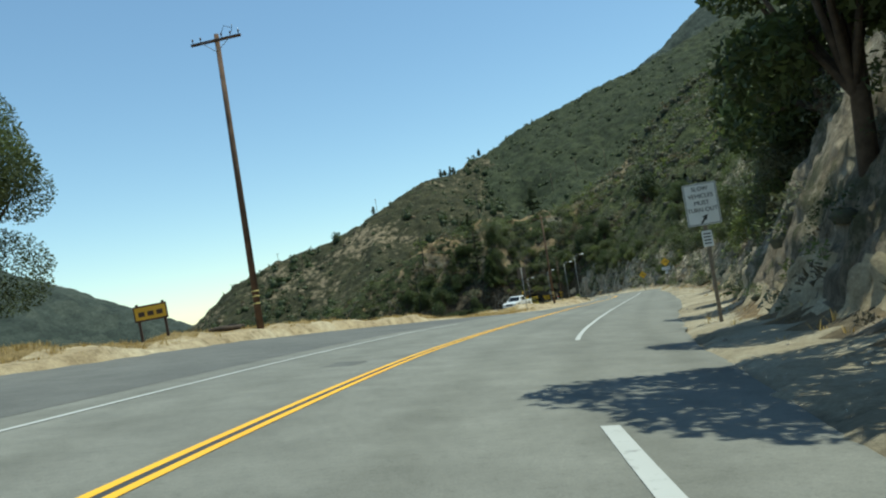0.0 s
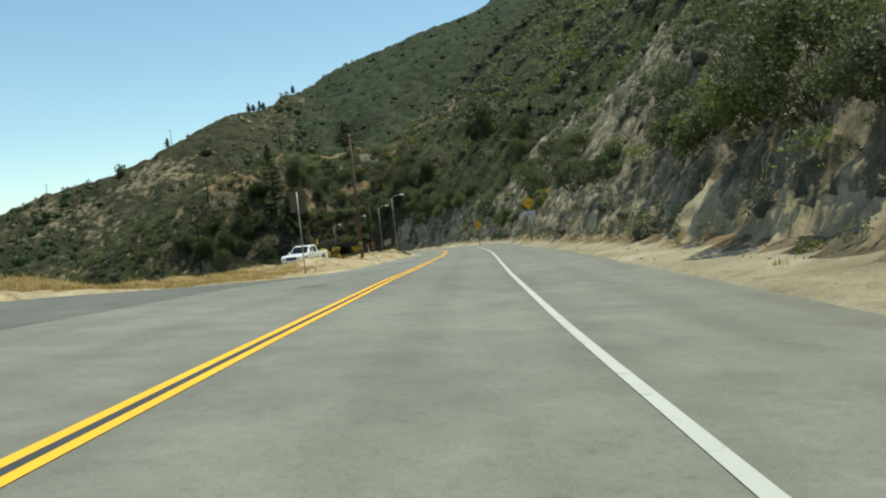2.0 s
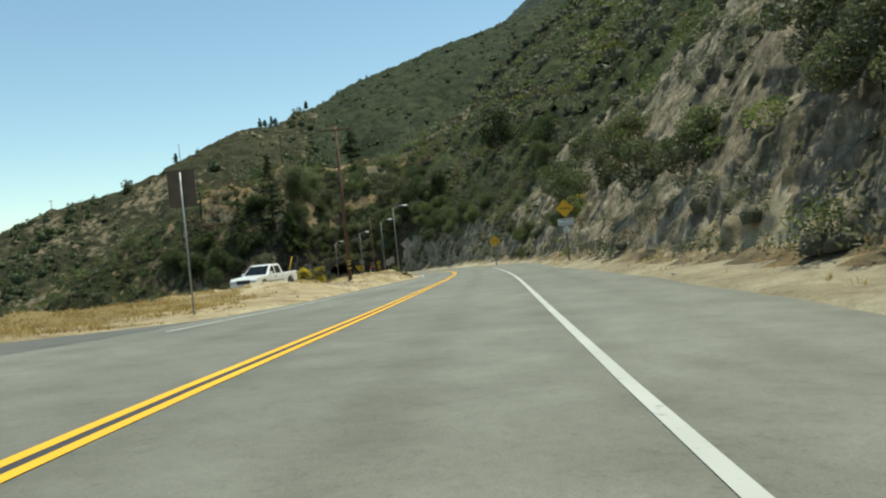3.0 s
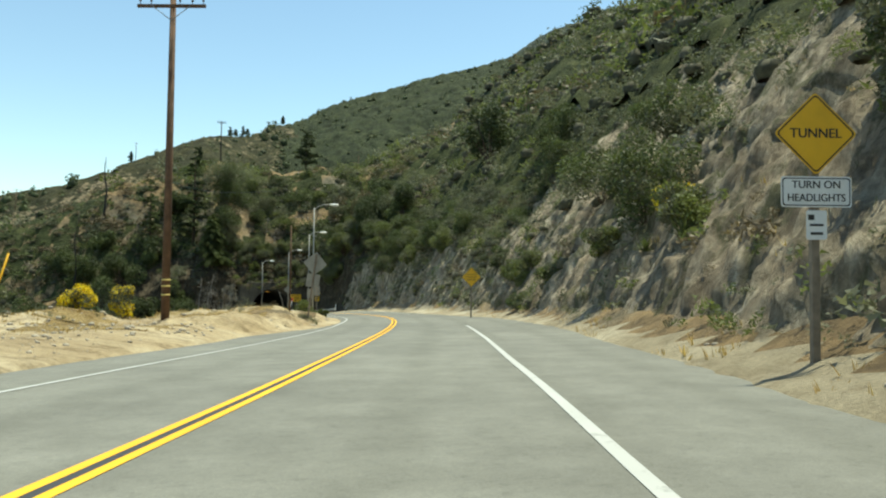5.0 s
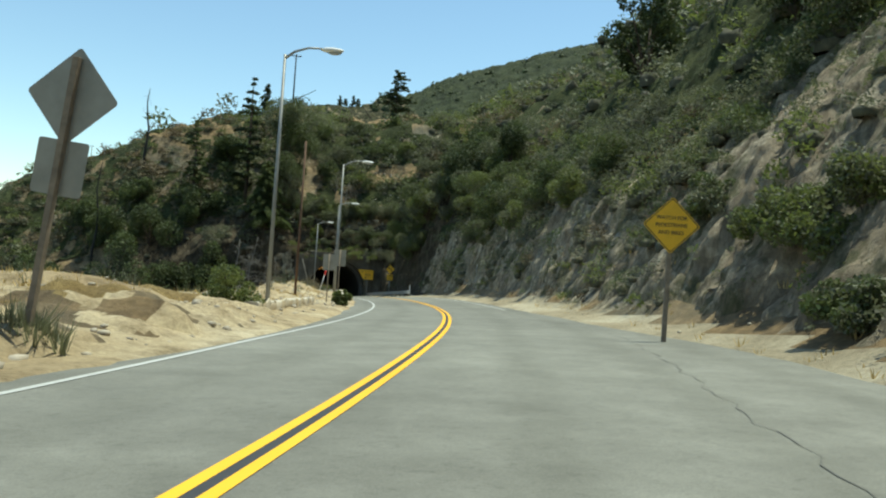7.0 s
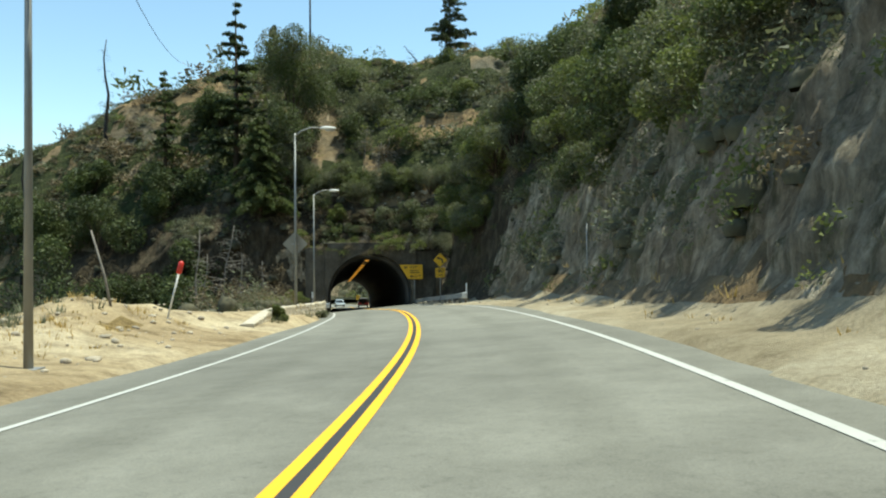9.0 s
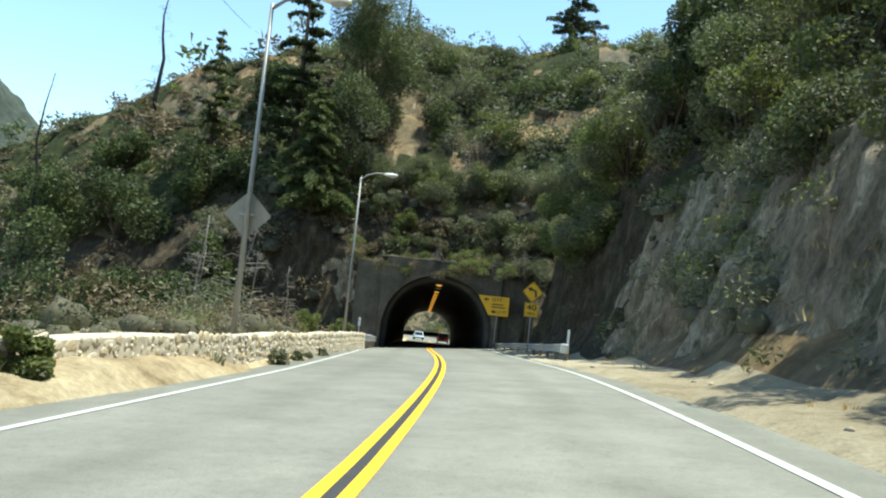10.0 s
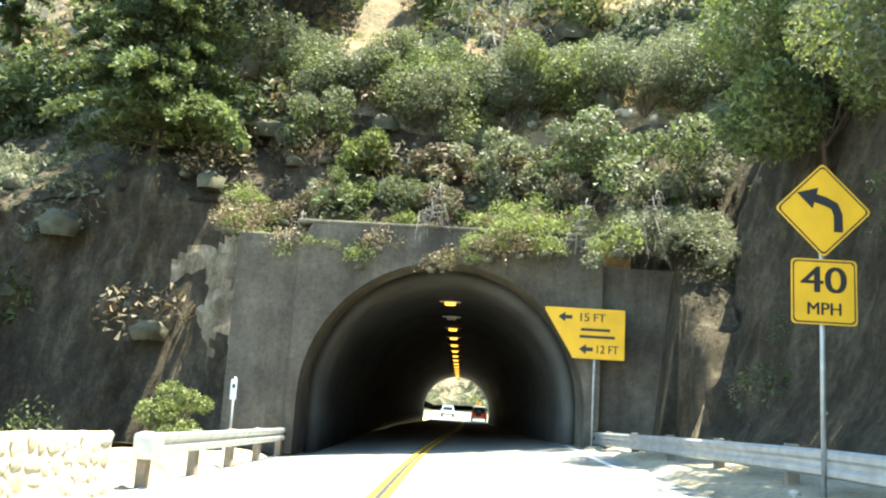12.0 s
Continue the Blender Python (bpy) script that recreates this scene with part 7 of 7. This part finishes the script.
# guardrails
def guardrail(ys, uf, label, side, high):
    t = thing("guardrail", label, "guardrail", group="guardrails")
    prof = [(0.0, -0.155), (0.045, -0.12), (0.045, -0.06), (0.0, -0.02), (0.0, 0.02), (0.045, 0.06), (0.045, 0.12), (0.0, 0.155)]
    bm = bmesh.new()
    prev = None
    for y in ys:
        ring = [bm.verts.new(spot(y, float(uf(y)) + side * a, float(high(y)) + b - 0.07)) for a, b in prof]
        if prev:
            for k in range(len(prof) - 1):
                bm.faces.new((prev[k], prev[k + 1], ring[k + 1], ring[k]))
        prev = ring
    rail = part("rail", bm, M_GALV, t)
    so = rail.modifiers.new("thickness", "SOLIDIFY")
    so.thickness = 0.006
    for y in ys[::2]:
        bm = bmesh.new()
        p = spot(y, float(uf(y)) - side * 0.11, float(high(y)) - 0.62)
        box(bm, p.x, p.y, p.z + 0.2, 0.15, 0.15, 1.05, 0.008)
        part("post", bm, M_POST, t)
    for y in (ys[0],):
        bm = bmesh.new()
        p = spot(y - 0.12, float(uf(y)) - side * 0.02, float(high(y)) - 0.09)
        box(bm, p.x, p.y, p.z, 0.34, 0.32, 0.36, 0.05)
        part("end_cap", bm, M_GALV, t)
    return t


guardrail(np.arange(207.2, 216.2, 1.1), table([(207, -4.05), (216, -4.05)]), "short steel guardrail running to the portal", 1, table([(207, 0.68), (216, 0.62)]))
guardrail(np.arange(194.3, 216.2, 1.15), table([(194, 4.0), (205, 4.35), (216, 3.9)]), "dusty steel guardrail beside the rock cut", -1, table([(194, 0.62), (205, 0.5), (216, 0.3)]))

# chevrons beyond the tunnel
for y, u in ((322, 3.2), (326, 7.4)):
    p = spot(y, u)
    t = thing("chevron_sign", "small yellow chevron sign beyond the tunnel", "sign", pose(p.x, p.y, gz(p.x, p.y), 0, 0, face_yaw(y)), "chevrons")
    sign_post(t, 2.2)
    q = part("panel", plate(rounded(0.8, 1.0), -0.002, 0.002, 0, 0, 1.9), M_YSIGN, t)
    bm = bmesh.new()
    bm.faces.new([bm.verts.new((a, -0.004, 1.9 + b)) for a, b in ((0.25, 0.4), (0.05, 0.4), (-0.3, 0.0), (0.05, -0.4), (0.25, -0.4), (-0.1, 0.0))])
    part("chevron", bm, M_BLACK, q)


# ---- vehicles ----
M_CARWHITE = simple("white_car_paint", (0.80, 0.80, 0.79), 0.25, var=0.03, scale=1, spec=0.6)
M_CARRED = simple("dark_red_car_paint", (0.25, 0.02, 0.02), 0.3, var=0.05, scale=1)
M_CARGREY = simple("blue_grey_car_paint", (0.25, 0.29, 0.32), 0.3, 0.4, var=0.05, scale=1)
M_GLASS = simple("tinted_car_glass", (0.02, 0.024, 0.026), 0.08, var=0.05, spec=0.8)
M_TYRE = simple("black_rubber", (0.022, 0.022, 0.022), 0.85)
M_CHROME = simple("polished_metal", (0.62, 0.62, 0.62), 0.2, 0.9, var=0.05)
M_TRIMBLACK = simple("black_plastic_trim", (0.03, 0.03, 0.03), 0.6)
M_TAIL = simple("red_tail_lens", (0.45, 0.02, 0.015), 0.3)
M_LENS = simple("clear_lamp_lens", (0.6, 0.6, 0.58), 0.15)


def wheel(t, x, y, r, w):
    s = 1 if y > 0 else -1
    bm = bmesh.new()
    prof = [(r * 0.62, -w / 2), (r * 0.93, -w / 2), (r, -w * 0.32), (r, w * 0.32), (r * 0.93, w / 2), (r * 0.62, w / 2)]
    n = 24
    rings = [[bm.verts.new((x + rr * math.cos(2 * math.pi * k / n), y + yy, r + rr * math.sin(2 * math.pi * k / n))) for rr, yy in prof] for k in range(n)]
    for k in range(n):
        a, b = rings[k], rings[(k + 1) % n]
        for j in range(len(prof) - 1):
            bm.faces.new((a[j], a[j + 1], b[j + 1], b[j])).smooth = True
    wh = part("tyre", bm, M_TYRE, t)
    bm = bmesh.new()
    yo = y + s * w * 0.30
    tube(bm, [(x, y - s * w * 0.3, r), (x, yo, r)], r * 0.63, 24)
    for k in range(5):
        a = 2 * math.pi * k / 5
        box(bm, 0, 0, 0, r * 0.5, 0.03, r * 0.2, 0.01, Matrix.Translation((x + r * 0.33 * math.cos(a), yo + s * 0.012, r + r * 0.33 * math.sin(a))) @ Matrix.Rotation(-a, 4, "Y"))
    part("rim", bm, M_CHROME, wh)


def shell(outline, wid, bevel=0.05, inset=None):
    """A body pressed from a side outline (x, z); wid(z) gives the half width."""
    bm = bmesh.new()
    rows = []
    for s in (-1, 1):
        rows.append([bm.verts.new((x, s * wid(z), z)) for x, z in outline])
    f0 = bm.faces.new(rows[0])
    f1 = bm.faces.new(rows[1][::-1])
    n = len(outline)
    for i in range(n):
        bm.faces.new((rows[0][i], rows[1][i], rows[1][(i + 1) % n], rows[0][(i + 1) % n]))
    bmesh.ops.recalc_face_normals(bm, faces=bm.faces)
    es = [e for e in bm.edges if (f0 in e.link_faces or f1 in e.link_faces)]
    bmesh.ops.bevel(bm, geom=es, offset=bevel, segments=2, affect="EDGES", profile=0.6)
    return bm


def arc(cx, r, z0, n=8):
    return [(cx + r * math.cos(math.pi * k / n), z0 + r * math.sin(math.pi * k / n)) for k in range(n + 1)]


def pickup(x, y, yaw):
    t = thing("pickup_truck", "white extended-cab pickup parked on the dirt turnout", "truck", pose(x, y, gz(x, y) - 0.03, 0, 0, yaw))
    wf, wr, R = 1.78, -1.86, 0.39
    out = [(-2.88, 0.52), (-2.36, 0.50)] + arc(wr, 0.48, 0.46)[::-1] + [(1.26, 0.42)] + arc(wf, 0.48, 0.46)[::-1] + [(2.62, 0.42), (2.80, 0.55), (2.84, 0.95), (2.70, 1.10), (1.25, 1.19), (-0.72, 1.16), (-0.75, 1.20), (-2.88, 1.22)]
    part("body", shell(out, lambda z: 0.985 - 0.05 * max(0, z - 0.9), 0.05), M_CARWHITE, t)
    cab = [(1.28, 1.17), (0.55, 1.80), (0.3, 1.86), (-0.55, 1.86), (-0.74, 1.80), (-0.90, 1.17)]
    part("cab", shell(cab, lambda z: 0.94 - 0.28 * max(0, z - 1.17), 0.05), M_CARWHITE, t)
    for s in (-1, 1):
        for outl in ([(1.02, 1.22), (0.52, 1.70), (0.22, 1.72), (0.22, 1.22)], [(0.10, 1.22), (0.10, 1.72), (-0.50, 1.72), (-0.62, 1.62), (-0.62, 1.22)]):
            bm = bmesh.new()
            a = [bm.verts.new((px, s * (0.948 - 0.28 * max(0, pz - 1.17)), pz)) for px, pz in outl]
            b = [bm.verts.new((px, s * (0.93 - 0.28 * max(0, pz - 1.17)), pz)) for px, pz in outl]
            bm.faces.new(a)
            for i in range(len(a)):
                bm.faces.new((a[i], b[i], b[(i + 1) % len(a)], a[(i + 1) % len(a)]))
            bmesh.ops.recalc_face_normals(bm, faces=bm.faces)
            part("window", bm, M_GLASS, t)
        bm = bmesh.new()
        box(bm, 0.2, s * 0.975, 0.74, 2.2, 0.03, 0.05, 0.01)
        part("side_moulding", bm, M_TRIMBLACK, t)
        bm = bmesh.new()
        box(bm, 0.98, s * 1.06, 1.28, 0.12, 0.2, 0.17, 0.03)
        part("mirror", bm, M_CARWHITE, t)
        bm = bmesh.new()
        box(bm, 0.33, s * 0.985, 1.04, 0.17, 0.03, 0.05, 0.01)
        part("door_handle", bm, M_TRIMBLACK, t)
        bm = bmesh.new()
        box(bm, 2.76, s * 0.72, 0.87, 0.16, 0.42, 0.2, 0.03)
        part("headlight", bm, M_LENS, t)
        bm = bmesh.new()
        box(bm, -2.84, s * 0.89, 0.96, 0.10, 0.14, 0.36, 0.02)
        part("tail_light", bm, M_TAIL, t)
        bm = bmesh.new()
        for px in (0.16, -0.70):
            box(bm, px, s * 0.978, 0.82, 0.012, 0.02, 0.66)
        part("door_seam", bm, M_TRIMBLACK, t)
    bm = bmesh.new()
    a = [bm.verts.new(v) for v in ((1.24, -0.82, 1.225), (1.24, 0.82, 1.225), (0.60, 0.70, 1.775), (0.60, -0.70, 1.775))]
    bm.faces.new(a)
    bmesh.ops.solidify(bm, geom=bm.faces[:], thickness=0.02)
    part("windscreen", bm, M_GLASS, t)
    bm = bmesh.new()
    box(bm, -0.895, 0, 1.5, 0.03, 1.5, 0.42, 0.02)
    part("rear_window", bm, M_GLASS, t)
    bm = bmesh.new()
    box(bm, 2.82, 0, 0.85, 0.06, 1.0, 0.26, 0.02)
    part("grille", bm, M_TRIMBLACK, t)
    bm = bmesh.new()
    box(bm, 2.86, 0, 0.56, 0.16, 1.9, 0.2, 0.05)
    part("front_bumper", bm, M_CHROME, t)
    bm = bmesh.new()
    box(bm, -2.95, 0, 0.58, 0.18, 1.86, 0.2, 0.04)
    part("rear_bumper", bm, M_CHROME, t)
    bm = bmesh.new()
    box(bm, -1.83, 0, 1.215, 1.9, 1.55, 0.03)
    part("bed_cover", bm, M_TRIMBLACK, t)
    bm = bmesh.new()
    box(bm, 0, 0, 0.45, 4.6, 1.3, 0.25, 0.03)
    part("chassis", bm, M_TRIMBLACK, t)
    for px in (wf, wr):
        for s in (-1, 1):
            wheel(t, px, s * 0.83, R, 0.25)
    return t


truck = pickup(13.1, 98.4, 238)
truck.scale = (0.9, 0.93, 0.93)


def car(x, y, yaw, name, label, paint, tall, L=4.5, W=1.75, tail=True):
    t = thing(name, label, "car", pose(x, y, float(line_z(y)) + 0.01, 0, 0, yaw))
    wf, wr, R = L * 0.30, -L * 0.29, 0.34
    hb = 0.95 if tall else 0.85
    out = [(-L / 2, 0.42), (wr - 0.46, 0.38)] + arc(wr, 0.42, 0.38)[::-1] + arc(wf, 0.42, 0.38)[::-1] + [(L / 2 - 0.1, 0.38), (L / 2, 0.6), (L / 2 - 0.15, hb - 0.08), (L * 0.17, hb + 0.02), (-L / 2 + 0.05, hb)]
    part("body", shell(out, lambda z: W / 2 - 0.05 * max(0, z - 0.7), 0.05), paint, t)
    top = 1.75 if tall else 1.42
    xb = -L / 2 + (0.12 if tall else 0.65)
    cab = [(L * 0.17, hb - 0.02), (L * 0.06, top - 0.05), (0, top), (xb + 0.15, top), (xb + 0.05, top - 0.08), (xb, hb - 0.02)]
    part("cabin", shell(cab, lambda z: W / 2 - 0.08 - 0.2 * max(0, z - hb), 0.05), M_TRIMBLACK if tall else paint, t)
    bm = bmesh.new()
    box(bm, xb + 0.02, 0, (hb + top) / 2, 0.05, W * 0.62, (top - hb) * 0.6, 0.02)
    part("rear_window", bm, M_GLASS, t)
    bm = bmesh.new()
    a = [bm.verts.new(v) for v in ((L * 0.175, -W * 0.4, hb + 0.03), (L * 0.175, W * 0.4, hb + 0.03), (L * 0.075, W * 0.34, top - 0.1), (L * 0.075, -W * 0.34, top - 0.1))]
    bm.faces.new(a)
    bmesh.ops.solidify(bm, geom=bm.faces[:], thickness=0.02)
    part("windscreen", bm, M_GLASS, t)
    for s in (-1, 1):
        bm = bmesh.new()
        box(bm, (xb + L * 0.1) / 2, s * (W / 2 - 0.1 - 0.05), (hb + top) / 2, (L * 0.1 - xb) * 0.8, 0.06, (top - hb) * 0.55, 0.02)
        part("window", bm, M_GLASS, t)
        bm = bmesh.new()
        box(bm, -L / 2 + 0.01, s * W * 0.4, hb - 0.15, 0.06, 0.16, 0.2, 0.02)
        part("tail_light", bm, M_TAIL, t)
        bm = bmesh.new()
        box(bm, L / 2 - 0.1, s * W * 0.36, 0.68, 0.1, 0.26, 0.14, 0.03)
        part("headlight", bm, M_LENS, t)
        for px in (wf, wr):
            wheel(t, px, s * (W / 2 - 0.12), R, 0.2)
    for px in (L / 2, -L / 2):
        bm = bmesh.new()
        box(bm, px, 0, 0.5, 0.12, W * 0.96, 0.18, 0.04)
        part("bumper", bm, M_TRIMBLACK, t)
    if tall:
        bm = bmesh.new()
        tube(bm, [(-L / 2 - 0.06, 0.1, 0.98), (-L / 2 - 0.26, 0.1, 0.98)], 0.34, 18)
        part("spare_wheel", bm, M_TYRE, t)
    return t


pj = spot(284.0, 1.7)
car(pj.x, pj.y, 96, "jeep", "dark red off-road car with black top", M_CARRED, True, 4.0, 1.8)
pc = spot(300.0, -1.8)
car(pc.x, pc.y, -80, "sedan", "blue-grey car coming towards the tunnel", M_CARGREY, False)
